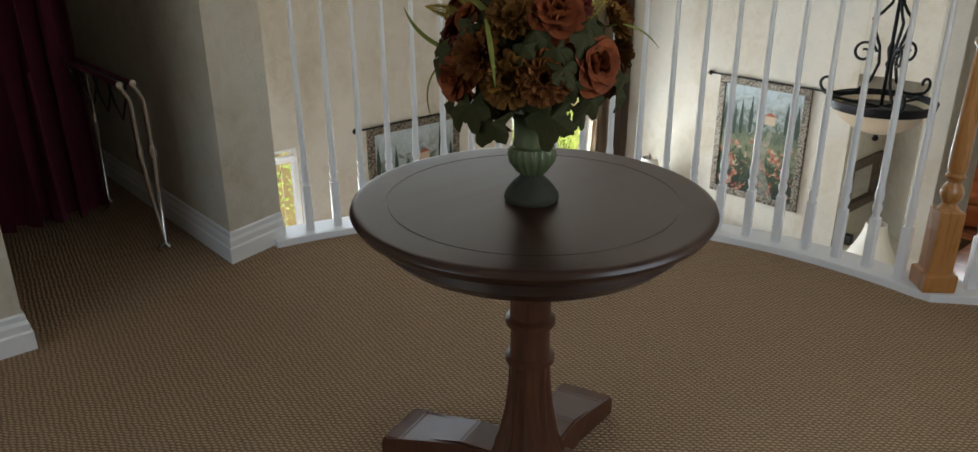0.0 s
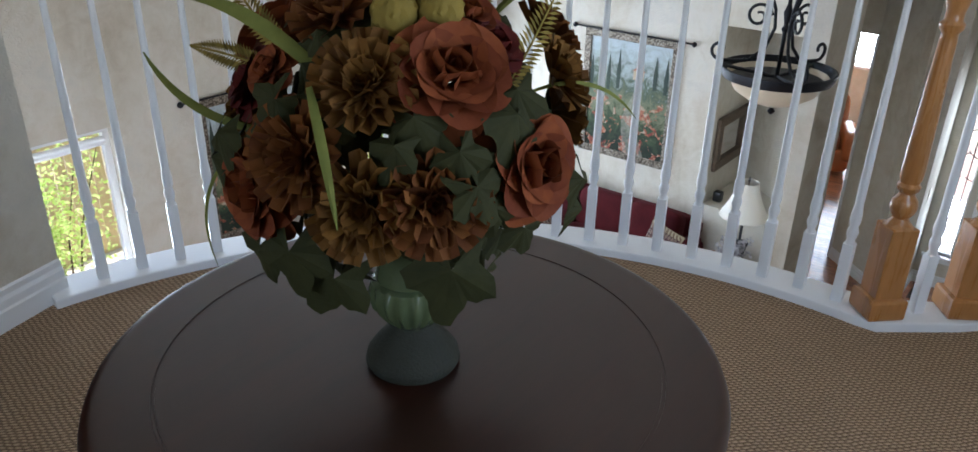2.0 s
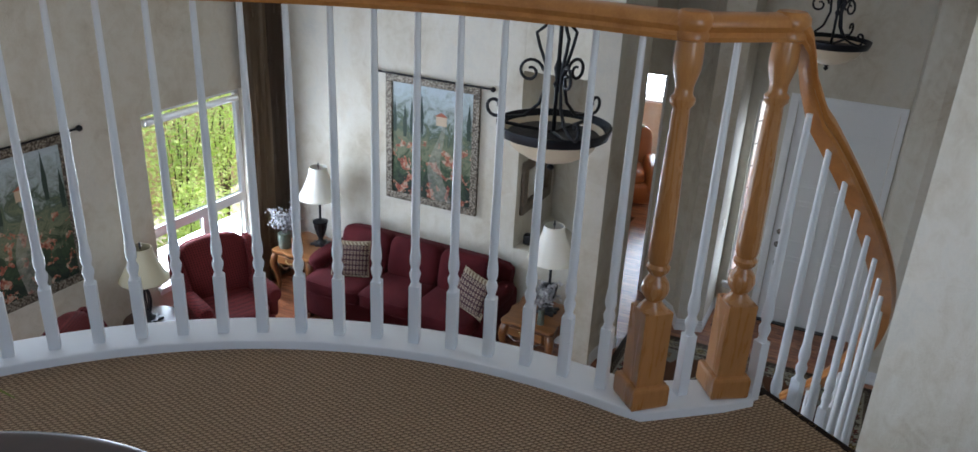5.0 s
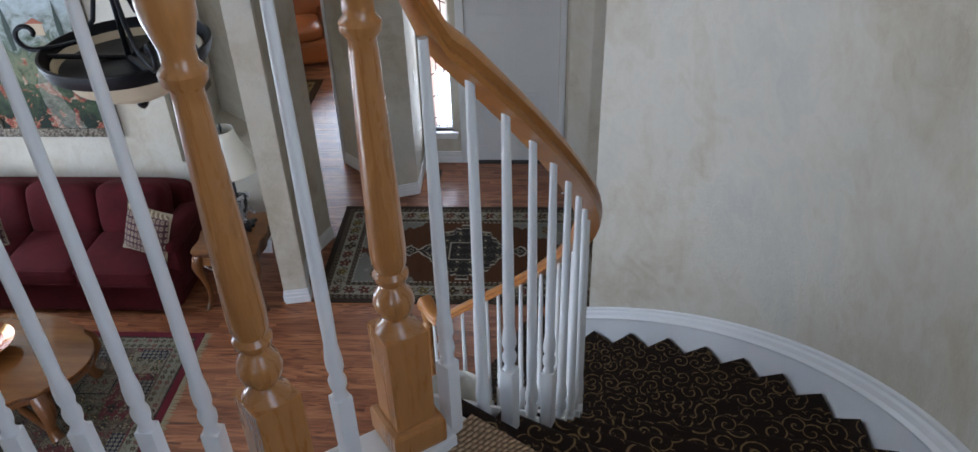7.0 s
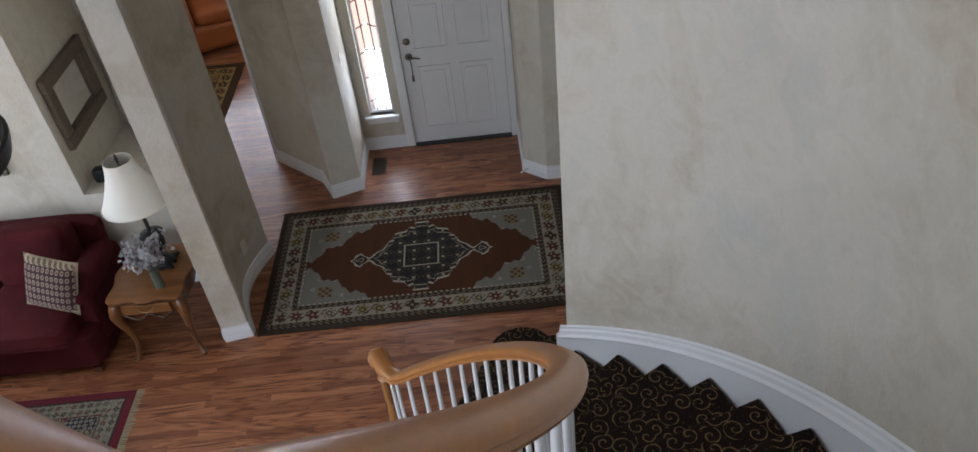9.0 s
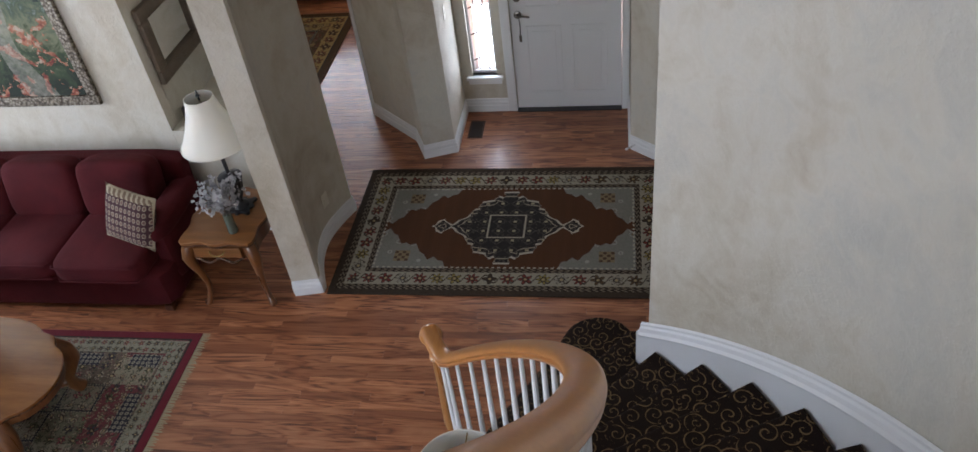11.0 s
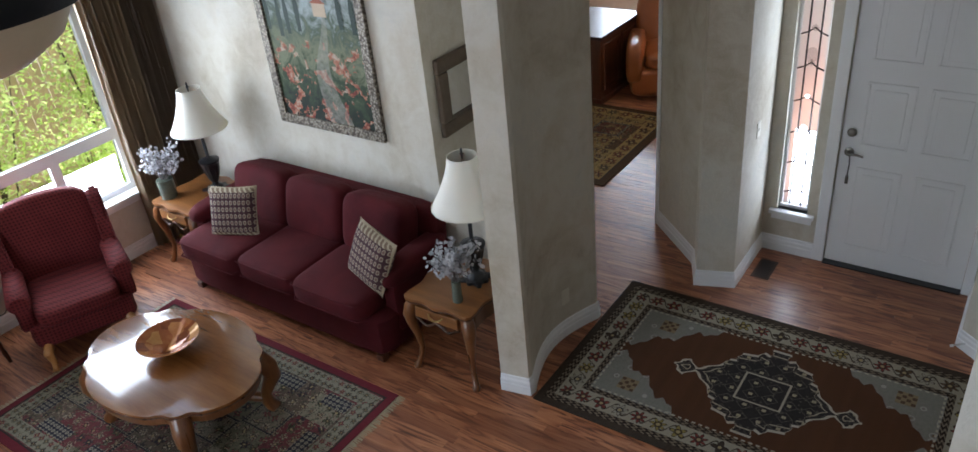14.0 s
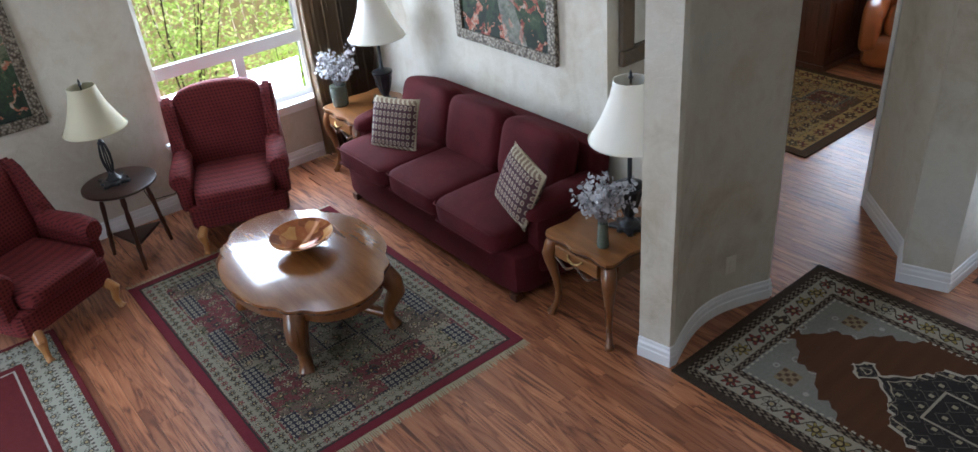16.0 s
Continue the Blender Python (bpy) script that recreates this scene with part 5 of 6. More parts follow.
def table_lamp(m, shade, h, r0, r1, hs, open_base=False, label="black urn table lamp with ivory bell shade", group="lamps beside the sofa"):
    """h: height of the shade's lower rim; r0, r1: its lower and upper radius; hs: its height."""
    t = thing("table_lamp", m, label, "lamp", group)
    part("base", prism(wavy(0.085, 0.085, 0.006, 32), 0, 0.022, 0.006), BLACK, t, "", True)
    if open_base:
        b = lathe([(0.05, 0.02), (0.055, 0.03), (0.03, 0.05), (0.02, 0.075), (0.028, 0.085), (0, 0.09)], 20)
        for k in range(6):
            a = 60 * k
            part("rod", tube([(*polar((0, 0), rr, a + 40 * zz), zz) for rr, zz in ((0.018, 0.085), (0.030, 0.14), (0.034, 0.20), (0.026, 0.26), (0.016, 0.30))], 0.006, 6), BLACK, t, "", True)
        part("stem", lathe([(0.02, 0.29), (0.024, 0.30), (0.012, 0.315), (0.012, h + 0.02), (0, h + 0.02)], 14), BLACK, t, "", True)
    else:
        b = lathe([(0.06, 0.022), (0.055, 0.035), (0.030, 0.05), (0.024, 0.07), (0.035, 0.085), (0.048, 0.12), (0.062, 0.17), (0.072, 0.22), (0.076, 0.25), (0.082, 0.256), (0.082, 0.27), (0.06, 0.28), (0.02, 0.295), (0.013, 0.31), (0.013, h + 0.02), (0, h + 0.021)], 48, flute=12, depth=0.10, span=(0.09, 0.245))
    part("body", b, BLACK, t, "", True)
    prof = []
    for i in range(13):
        f = i / 12
        prof.append((r1 + (r0 - r1) * (1 - f) ** 1.5, h + hs * f))
    inner = [(r - 0.004, z) for r, z in reversed(prof)]
    b = lathe(prof + inner + [prof[0]], 48, flute=8, depth=0.012, span=(h, h + hs))
    part("shade", b, shade, t, "", True)
    part("trim_band", lathe([(r0 + 0.001, h), (r0 + 0.003, h + 0.005), (r0 + 0.001, h + 0.012), (r0 - 0.004, h + 0.005), (r0 + 0.001, h)], 48), shade, t)
    part("harp", tube([(-0.045, 0, h + 0.02), (-0.05, 0, h + hs * 0.6), (0, 0, h + hs - 0.012), (0.05, 0, h + hs * 0.6), (0.045, 0, h + 0.02)], 0.0025, 6), BRASS, t)
    part("finial", lathe([(0.006, h + hs - 0.02), (0.006, h + hs + 0.004), (0.015, h + hs + 0.012), (0.006, h + hs + 0.022), (0.009, h + hs + 0.034), (0.003, h + hs + 0.05), (0, h + hs + 0.052)], 12), BLACK, t, "", True)
    part("bulb", lathe([(0.012, h + 0.02), (0.03, h + 0.08), (0.028, h + 0.11), (0, h + 0.13)], 16), WHITE, t, "", True)
    return t


table_lamp(pose(6.89, 2.866, FLOOR + 0.585), SHADE, 0.545, 0.222, 0.092, 0.335)
table_lamp(pose(6.99, 5.56, FLOOR + 0.585), SHADE, 0.545, 0.222, 0.092, 0.335)
table_lamp(pose(4.90, 5.82, FLOOR + 0.602), SHADE_TAN, 0.40, 0.205, 0.09, 0.30, True, "black openwork table lamp with parchment bell shade", "lamp by the wing chairs")
# lamp under the stair, on its own small table
t = thing("console_table", pose(4.70, 0.95, FLOOR), "round dark table under the stair", "table")
part("tabletop", lathe([(0, 0.60), (0.22, 0.60), (0.23, 0.61), (0.22, 0.625), (0, 0.625)], 36), MAHOGANY, t, "", True)
part("pedestal", lathe([(0.16, 0), (0.15, 0.03), (0.04, 0.08), (0.03, 0.3), (0.045, 0.5), (0.06, 0.60)], 24), MAHOGANY_UP, t, "", True)
t = thing("drum_lamp", pose(4.70, 0.95, FLOOR + 0.625), "table lamp with wide ivory drum shade under the stair", "lamp")
part("body", lathe([(0.09, 0), (0.085, 0.02), (0.03, 0.05), (0.06, 0.12), (0.065, 0.16), (0.02, 0.2), (0.012, 0.3), (0, 0.3)], 24), BLACK, t, "", True)
part("shade", lathe([(0.235, 0.10), (0.195, 0.37), (0.191, 0.37), (0.231, 0.10), (0.235, 0.10)], 48), SHADE, t, "", True)
part("spider", tube([(-0.19, 0, 0.35), (0, 0, 0.34), (0.19, 0, 0.35)], 0.003, 6), BRASS, t)
part("bulb", lathe([(0.012, 0.22), (0.03, 0.27), (0, 0.32)], 14), WHITE, t, "", True)

# ---- cushions, silver branches ----


def pillow_cloth():
    n = Nodes("woven_pillow", 0.8, 0, 0.2)
    x, y, z = n.xyz()
    a = n.m("ABSOLUTE", n.m("SINE", n.m("MULTIPLY", x, 95.0)))
    c = n.m("ABSOLUTE", n.m("SINE", n.m("MULTIPLY", z, 62.0)))
    d = n.m("MULTIPLY", a, c)
    e = n.m("MAXIMUM", n.m("ABSOLUTE", x), n.m("ABSOLUTE", z))
    col = n.ramp(d, (0.42, (0.060, 0.026, 0.030)), (0.56, (0.36, 0.31, 0.23)), (0.86, (0.15, 0.085, 0.07)))
    col = n.mix(n.m("GREATER_THAN", n.m("ABSOLUTE", z), 0.150), col, n.mix(n.m("GREATER_THAN", n.m("SINE", n.m("MULTIPLY", n.m("ADD", x, z), 160.0)), 0.2), (0.16, 0.11, 0.075), (0.37, 0.31, 0.22)))
    col = n.mix(n.m("GREATER_THAN", e, 0.183), col, (0.34, 0.28, 0.19))
    n.bump(d, 0.3, 0.002)
    return n.out(col)


PILLOW = pillow_cloth()


def pillow(m, label):
    b = bmesh.new()
    bmesh.ops.create_grid(b, x_segments=14, y_segments=14, size=1, matrix=pose(0, 0, 0, 90, 0, 0))
    ext = bmesh.ops.duplicate(b, geom=b.verts[:] + b.edges[:] + b.faces[:])
    dup = {v for v in ext["geom"] if isinstance(v, bmesh.types.BMVert)}
    for v in b.verts:
        x, z = v.co.x, v.co.z
        pin = 1 - 0.07 * ((1 - x * x) + (1 - z * z)) * (max(abs(x), abs(z)) ** 4)
        t = 0.075 * ((1 - x ** 4) * (1 - z ** 4)) ** 0.6
        v.co = (0.20 * x * pin, t if v in dup else -t, 0.20 * z * pin)
    bmesh.ops.remove_doubles(b, verts=b.verts[:], dist=0.0005)
    p = part("throw_pillow", b, PILLOW, None, "", True)
    p.matrix_world = m
    tagged(p, label, "pillow", "throw pillows on the sofa")


pillow(pose(6.68, 4.95, FLOOR + 0.68, 0, 0, -90 + 25) @ pose(0, 0, 0, -22, 0, 0), "patterned square throw pillow leaning upright on the sofa")
pillow(pose(6.66, 3.54, FLOOR + 0.69, 0, 0, -90 - 14) @ pose(0, 0, 0, -20, 10, 0), "patterned square throw pillow tilted against the sofa arm")

SILVER = leaf_material("silver_leaf", (0.30, 0.29, 0.30), (0.66, 0.65, 0.66))
TWIG = plain("grey_twig", (0.16, 0.14, 0.13), 0.8)
MOSAIC = plain("grey_green_glass", (0.12, 0.14, 0.11), 0.25, 0.2, 0.5, 60, 0.3)


def branches(m, vase, stems, spread, hgt, label, seed):
    rnd = random.Random(seed)
    t = thing("branch_vase", m, label, "vase", "silver branches on the end tables")
    part("vase", lathe(vase, 28), MOSAIC, t, "", True)
    z0 = vase[-1][1] - 0.03
    b = bmesh.new()
    vs, fs = [], []
    for k in range(stems):
        a = rnd.uniform(0, 6.28)
        tip = Vector((math.cos(a) * spread * rnd.uniform(0.2, 1), math.sin(a) * spread * rnd.uniform(0.2, 1), z0 + hgt * rnd.uniform(0.45, 1)))
        mid = Vector((tip.x * 0.35, tip.y * 0.35, z0 + (tip.z - z0) * 0.6))
        tube([(0, 0, z0 - 0.02), mid, tip], [0.003, 0.0022, 0.0012], 5, bm=b)
        for j in range(22):
            f = rnd.uniform(0.35, 1.05)
            p = mid.lerp(tip, (f - 0.35) / 0.65) + Vector((rnd.gauss(0, 0.022), rnd.gauss(0, 0.022), rnd.gauss(0, 0.02)))
            q = Euler((rnd.uniform(-1.5, 1.5), rnd.uniform(-1.5, 1.5), rnd.uniform(0, 6.28))).to_matrix()
            L = rnd.uniform(0.010, 0.019)
            i = len(vs)
            vs += [tuple(p + q @ Vector(v)) for v in ((-L, 0, 0), (-L * 0.4, L * 0.7, 0.003), (L * 0.6, L * 0.7, 0.003), (L, 0, 0), (L * 0.5, -L * 0.7, 0.003), (-L * 0.4, -L * 0.7, 0.003))]
            fs.append(tuple(range(i, i + 6)))
    part("stems", b, TWIG, t)
    me = bpy.data.meshes.new("leaves")
    me.from_pydata(vs, [], fs)
    me.materials.append(SILVER)
    ob = new("leaves", me)
    ob.parent = t
    tagged(ob, "silver coin-shaped leaves", kind="stuff")


branches(pose(6.64, 2.83, FLOOR + 0.585), [(0.032, 0), (0.034, 0.01), (0.030, 0.1), (0.028, 0.15)], 26, 0.17, 0.27, "slim mosaic vase with silver leaf branches", 7)
branches(pose(6.72, 5.83, FLOOR + 0.585), [(0.06, 0), (0.065, 0.01), (0.068, 0.10), (0.066, 0.165)], 26, 0.19, 0.33, "round stone vase with white seed branches", 8)
spk = tagged(part("speaker", cushion(0, 0, 0.055, 0.09, 0.09, 0.11, 6, 5), BLACK, None, "", True), "small black loudspeaker on the niche ledge", "speaker")
spk.matrix_world = pose(7.50, 3.36, -1.97)

# ---- pictures and mirror ----


def canvas(name, seed, w, h):
    """A painted garden: pale sky above, dark trees, a path and flower beds below."""
    n = Nodes(name, 0.7, 0, 0.2)
    x, y, z = n.xyz()
    v = n.m("DIVIDE", n.m("ADD", z, h / 2), h)
    co = n.vec(n.m("ADD", x, seed), y, z)
    big = n.noise(6.5, 6, 0.7, co, 1.4)
    f = n.m("ADD", v, n.m("MULTIPLY", n.m("SUBTRACT", big, 0.5), 0.9))
    col = n.ramp(f, (0.10, (0.020, 0.028, 0.022)), (0.30, (0.05, 0.075, 0.04)), (0.45, (0.20, 0.21, 0.13)), (0.60, (0.08, 0.11, 0.075)), (0.74, (0.34, 0.38, 0.36)), (0.95, (0.48, 0.55, 0.58)))
    dab = n.noise(26, 3, 0.6, co)
    bed = n.m("MULTIPLY", n.m("GREATER_THAN", n.noise(9, 4, 0.6, co, 0.5), 0.56), n.m("LESS_THAN", v, 0.52))
    flower = n.ramp(dab, (0.35, (0.22, 0.03, 0.03)), (0.5, (0.50, 0.17, 0.10)), (0.65, (0.55, 0.45, 0.35)))
    col = n.mix(n.m("MULTIPLY", bed, 0.8), col, flower)
    px = n.m("ABSOLUTE", n.m("SUBTRACT", x, n.m("ADD", w * 0.08, n.m("MULTIPLY", n.m("SINE", n.m("MULTIPLY", z, 7.0)), 0.05))))
    path = n.m("MULTIPLY", n.m("LESS_THAN", px, n.m("MULTIPLY", n.m("SUBTRACT", 0.75, v), w * 0.16)), n.m("LESS_THAN", v, 0.66))
    col = n.mix(n.m("MULTIPLY", path, n.m("MULTIPLY", dab, 0.8)), col, n.mix(dab, (0.25, 0.24, 0.20), (0.52, 0.49, 0.42)))
    col = n.mix(n.m("MULTIPLY", n.noise(60, 2), 0.25), col, (0.04, 0.05, 0.03))
    n.bump(n.noise(180, 2), 0.3, 0.002)
    return n.out(col)


def ornate():
    n = Nodes("carved_silver_frame", 0.5, 0.35)
    f = n.voro(55, None, "Distance")
    col = n.ramp(n.m("ADD", f, n.m("MULTIPLY", n.noise(14, 3), 0.4)), (0.2, (0.40, 0.36, 0.29)), (0.7, (0.17, 0.14, 0.105)), (0.95, (0.06, 0.045, 0.03)))
    n.bump(n.m("SUBTRACT", 1.0, f), 0.8, 0.006)
    return n.out(col)


ORNATE = ornate()
CYPRESS = plain("painted_cypress", (0.022, 0.04, 0.028), 0.7, 0, 0.4, 30)
VILLA = plain("painted_villa", (0.50, 0.38, 0.26), 0.7, 0, 0.2, 30)
TILE = plain("painted_roof", (0.33, 0.10, 0.055), 0.7)


def picture(m, w, h, seed, label, fw=0.075, scene_shapes=True, rod=False):
    """A framed picture in the plane y = 0 that looks towards -y; its centre is at m."""
    t = thing("wall_picture", m, label, "picture")
    part("canvas", box(-w / 2 + fw, w / 2 - fw, -0.018, -0.004, -h / 2 + fw, h / 2 - fw), canvas("painted_garden", seed, w, h), t)
    for a, b2, c, d in ((-w / 2, w / 2, h / 2 - fw, h / 2), (-w / 2, w / 2, -h / 2, -h / 2 + fw), (-w / 2, -w / 2 + fw, -h / 2 + fw, h / 2 - fw), (w / 2 - fw, w / 2, -h / 2 + fw, h / 2 - fw)):
        part("frame_bar", box(a, b2, -0.035, -0.002, c, d, 0.008), ORNATE, t, "carved silver-brown frame bar")
    if scene_shapes:
        rnd = random.Random(seed)
        for k in range(9):
            cx = -w / 2 + fw + 0.04 + (w - 2 * fw - 0.08) * k / 8 + rnd.uniform(-0.02, 0.02)
            if 4 <= k <= 6:
                continue
            hh = rnd.uniform(0.22, 0.42) * h / 1.3
            zb = h * rnd.uniform(0.02, 0.12)
            pts = [(cx - 0.018, zb), (cx - 0.024, zb + hh * 0.4), (cx, zb + hh), (cx + 0.022, zb + hh * 0.45), (cx + 0.017, zb)]
            b = bmesh.new()
            b.faces.new([b.verts.new((x, -0.0195 - 0.0004 * k, min(z, h / 2 - fw))) for x, z in pts])
            part("painted_tree", b, CYPRESS, t)
        b = box(0.05, 0.17, -0.0205, -0.019, h * 0.16, h * 0.23)
        part("painted_house", b, VILLA, t)
        b = bmesh.new()
        b.faces.new([b.verts.new(v) for v in ((0.035, -0.0215, h * 0.23), (0.185, -0.0215, h * 0.23), (0.11, -0.0215, h * 0.265))])
        part("painted_roof", b, TILE, t)
    if rod:
        part("rod", tube([(-w / 2 - 0.12, -0.03, h / 2 + 0.005), (w / 2 + 0.12, -0.03, h / 2 + 0.005)], 0.009, 8), IRON, t, "black iron hanging rod", True)
        for s in (-1, 1):
            part("rod_finial", lathe([(0.0, -0.03), (0.022, -0.015), (0.026, 0), (0.02, 0.015), (0, 0.03)], 14, (s * (w / 2 + 0.13), -0.03, h / 2 + 0.005)), IRON, t, "", True)
    return t


picture(pose(7.33, 4.397, -1.063, 0, 0, -90), 1.06, 1.31, 3, "framed tapestry of a villa garden with cypresses, hung on a rod", rod=True)
picture(pose(4.15, 6.28, -1.26), 1.10, 1.29, 11, "framed tapestry of a dark flower garden, hung on a rod", rod=True)
MIRROR = plain("mirror_silver", (0.88, 0.88, 0.86), 0.02, 1.0, 0.0)
RUSTIC = plain("distressed_frame", (0.13, 0.095, 0.065), 0.5, 0.2, 0.6, 22, 0.6)
mir = thing("wall_mirror", pose(7.785, 3.45, -1.375), "square wall mirror in a wide distressed brown frame", "mirror")
part("glass", box(-0.26, 0.26, -0.012, -0.004, -0.175, 0.175), MIRROR, mir)
for a, b2, c, d in ((-0.365, 0.365, 0.175, 0.275), (-0.365, 0.365, -0.275, -0.175), (-0.365, -0.26, -0.175, 0.175), (0.26, 0.365, -0.175, 0.175)):
    part("frame_bar", box(a, b2, -0.045, -0.003, c, d, 0.014), RUSTIC, mir)

# ---- chandeliers ----
ALABASTER = plain("alabaster_glass", (0.62, 0.52, 0.37), 0.35, 0, 0.15, 7)


def spiral(c, r0, turns, a0, plane, n=22, sgn=1):
    out = []
    for i in range(n + 1):
        f = i / n
        a = a0 + sgn * turns * 2 * math.pi * f
        r = r0 * (1 - 0.75 * f)
        out.append(Vector(c) + plane[0] * (r * math.cos(a)) + plane[1] * (r * math.sin(a)))
    return out


def chandelier(m, drop):
    c = thing("chandelier", m, "wrought iron bowl chandelier with alabaster glass and scrolled arms", "chandelier", "bowl chandeliers")
    R = 0.265
    part("bowl", lathe([(0, -0.165), (0.06, -0.160), (0.13, -0.135), (0.20, -0.09), (R - 0.015, -0.005), (R - 0.02, 0.0), (0.19, -0.08), (0.12, -0.125), (0, -0.153)], 48), ALABASTER, c, "", True)
    part("ring", lathe([(R - 0.012, -0.025), (R + 0.004, -0.022), (R + 0.010, -0.006), (R + 0.016, 0.012), (R + 0.018, 0.028), (R + 0.008, 0.030), (R - 0.006, 0.010), (R - 0.012, -0.025)], 48), IRON, c, "", True)
    part("plate", lathe([(0, -0.03), (0.145, -0.028), (0.15, -0.022), (0, -0.018)], 36), IRON, c, "", True)
    part("finial", lathe([(0, -0.215), (0.012, -0.207), (0.02, -0.195), (0.010, -0.183), (0.016, -0.175), (0.03, -0.164), (0, -0.158)], 16), IRON, c, "", True)
    for k in range(3):
        a = radians(100 + 120 * k)
        u, w = Vector((math.cos(a), math.sin(a), 0)), Vector((0, 0, 1))
        pts = [u * 0.02 + w * 0.60, u * 0.035 + w * 0.54, u * 0.075 + w * 0.49, u * 0.115 + w * 0.455, u * 0.095 + w * 0.39, u * 0.06 + w * 0.31, u * 0.05 + w * 0.22, u * 0.08 + w * 0.12, u * 0.15 + w * 0.05, u * 0.23 + w * 0.035]
        part("arm", tube(pts + spiral(u * 0.30 + w * 0.085, 0.055, 0.85, -1.9, (u, w)), 0.0085, 8), IRON, c, "", True)
        part("scroll", tube(spiral(u * 0.135 + w * 0.27, 0.065, 1.3, 3.0, (u, w), sgn=-1), [0.008] * 18 + [0.0065] * 5, 8), IRON, c, "", True)
        part("spoke", tube([u * 0.01 + w * -0.015, u * (R - 0.005) + w * 0.005], 0.009, 6), IRON, c)
    part("stem", lathe([(0.010, -0.02), (0.010, 0.20), (0.020, 0.22), (0.010, 0.24), (0.022, 0.30), (0.010, 0.34), (0.010, 0.58), (0.03, 0.60), (0.03, 0.62), (0.008, 0.65), (0, 0.66)], 14), IRON, c, "", True)
    z = 0.66
    while z < drop - 0.05:
        b = tube([(0.012 * math.cos(q), 0, z + 0.022 * math.sin(q)) for q in np.linspace(0, 6.1, 12)], 0.003, 5)
        part("chain_link", turned(b, pose(0, 0, 0, 0, 0, 90 * (round(z / 0.036) % 2))), IRON, c)
        z += 0.036
    part("canopy", lathe([(0.012, drop - 0.06), (0.06, drop - 0.03), (0.065, drop), (0, drop)], 24), IRON, c, "", True)


chandelier(pose(4.20, 1.922, 0.284), TOP - 0.284)
chandelier(pose(7.30, 0.93, 0.38), TOP - 0.38)

# ---- den beyond the hall ----
desk = thing("desk", pose(11.0, 4.10, FLOOR), "dark cherry panelled desk in the den", "desk")
part("body", box(0, 0.95, 0, 1.4, 0.05, 0.74, 0.004), CHERRY, desk)
part("plinth", box(-0.015, 0.965, -0.015, 1.4, 0, 0.06, 0.004), CHERRY, desk)
part("desktop", box(-0.03, 0.98, -0.03, 1.43, 0.74, 0.775, 0.006), MAHOGANY, desk)
for a, q in ((0.08, 0.44), (0.51, 0.87)):
    b = bmesh.new()
    for x0, x1, z0, z1 in ((a, q, 0.14, 0.17), (a, q, 0.63, 0.66), (a, a + 0.03, 0.17, 0.63), (q - 0.03, q, 0.17, 0.63)):
        box(x0, x1, -0.012, 0.001, z0, z1, 0.004, bm=b)
    part("panel", b, CHERRY, desk)
b = bmesh.new()
for y0, y1, z0, z1 in ((0.1, 1.3, 0.14, 0.17), (0.1, 1.3, 0.63, 0.66), (0.1, 0.13, 0.17, 0.63), (0.67, 0.70, 0.17, 0.63), (1.27, 1.3, 0.17, 0.63)):
    box(-0.012, 0.001, y0, y1, z0, z1, 0.004, bm=b)
part("panel", b, CHERRY, desk)
ch = thing("leather_armchair", pose(11.75, 3.62, FLOOR, 0, 0, -68), "cognac leather club armchair in the den", "armchair")
part("base", cushion(0, 0, 0.20, 0.86, 0.84, 0.34, 8, 7), LEATHER, ch, "", True)
part("seat_cushion", cushion(0, -0.08, 0.43, 0.54, 0.68, 0.18, 5, 8, puff=0.03), LEATHER, ch, "", True)
part("backrest", turned(cushion(0, 0, 0, 0.78, 0.24, 0.72, 4.5, 9), pose(0, 0.33, 0.66, -12, 0, 0)), LEATHER, ch, "", True)
for k in (-1, 1):
    b = cushion(k * 0.37, -0.04, 0.40, 0.20, 0.80, 0.46, 5, 7)
    part("armrest", b, LEATHER, ch, "", True)
th = cushion(0, 0, 0, 0.50, 0.30, 0.04, 5, 6)
part("head_cloth", turned(th, pose(0, 0.36, 1.01, -10, 0, 0)), FRINGE, ch, "cream cloth over the back", True)
for i, (y0, y1) in enumerate(((3.2, 4.2), (4.4, 5.6))):
    w = tagged(thing(f"window_{5 + i}", pose(0, 0, 0), "white den window with a bright pane", ""), kind="structure")
    for a, q, c, d in ((y0, y1, -2.0, -1.95), (y0, y1, -0.65, -0.6), (y0, y0 + 0.05, -1.95, -0.65), (y1 - 0.05, y1, -1.95, -0.65)):
        part("window_frame", box(14.08, 14.16, a, q, c, d, 0.004), WHITE, w)
    p = part("pane", box(14.13, 14.134, y0 + 0.05, y1 - 0.05, -1.95, -0.65), GLASS, w)
    p.visible_shadow = False

# ---- wall fittings ----


def plate(m, label, toggle):
    o = thing("wall_plate", m, label, "wall plate")
    part("cover", box(-0.036, 0.036, -0.006, 0, -0.058, 0.058, 0.003), PLATE, o)
    for z in (-0.02, 0.02) if not toggle else (0,):
        part("insert", box(-0.012, 0.012, -0.010, -0.006, z - 0.014, z + 0.014, 0.002), PLATE, o)


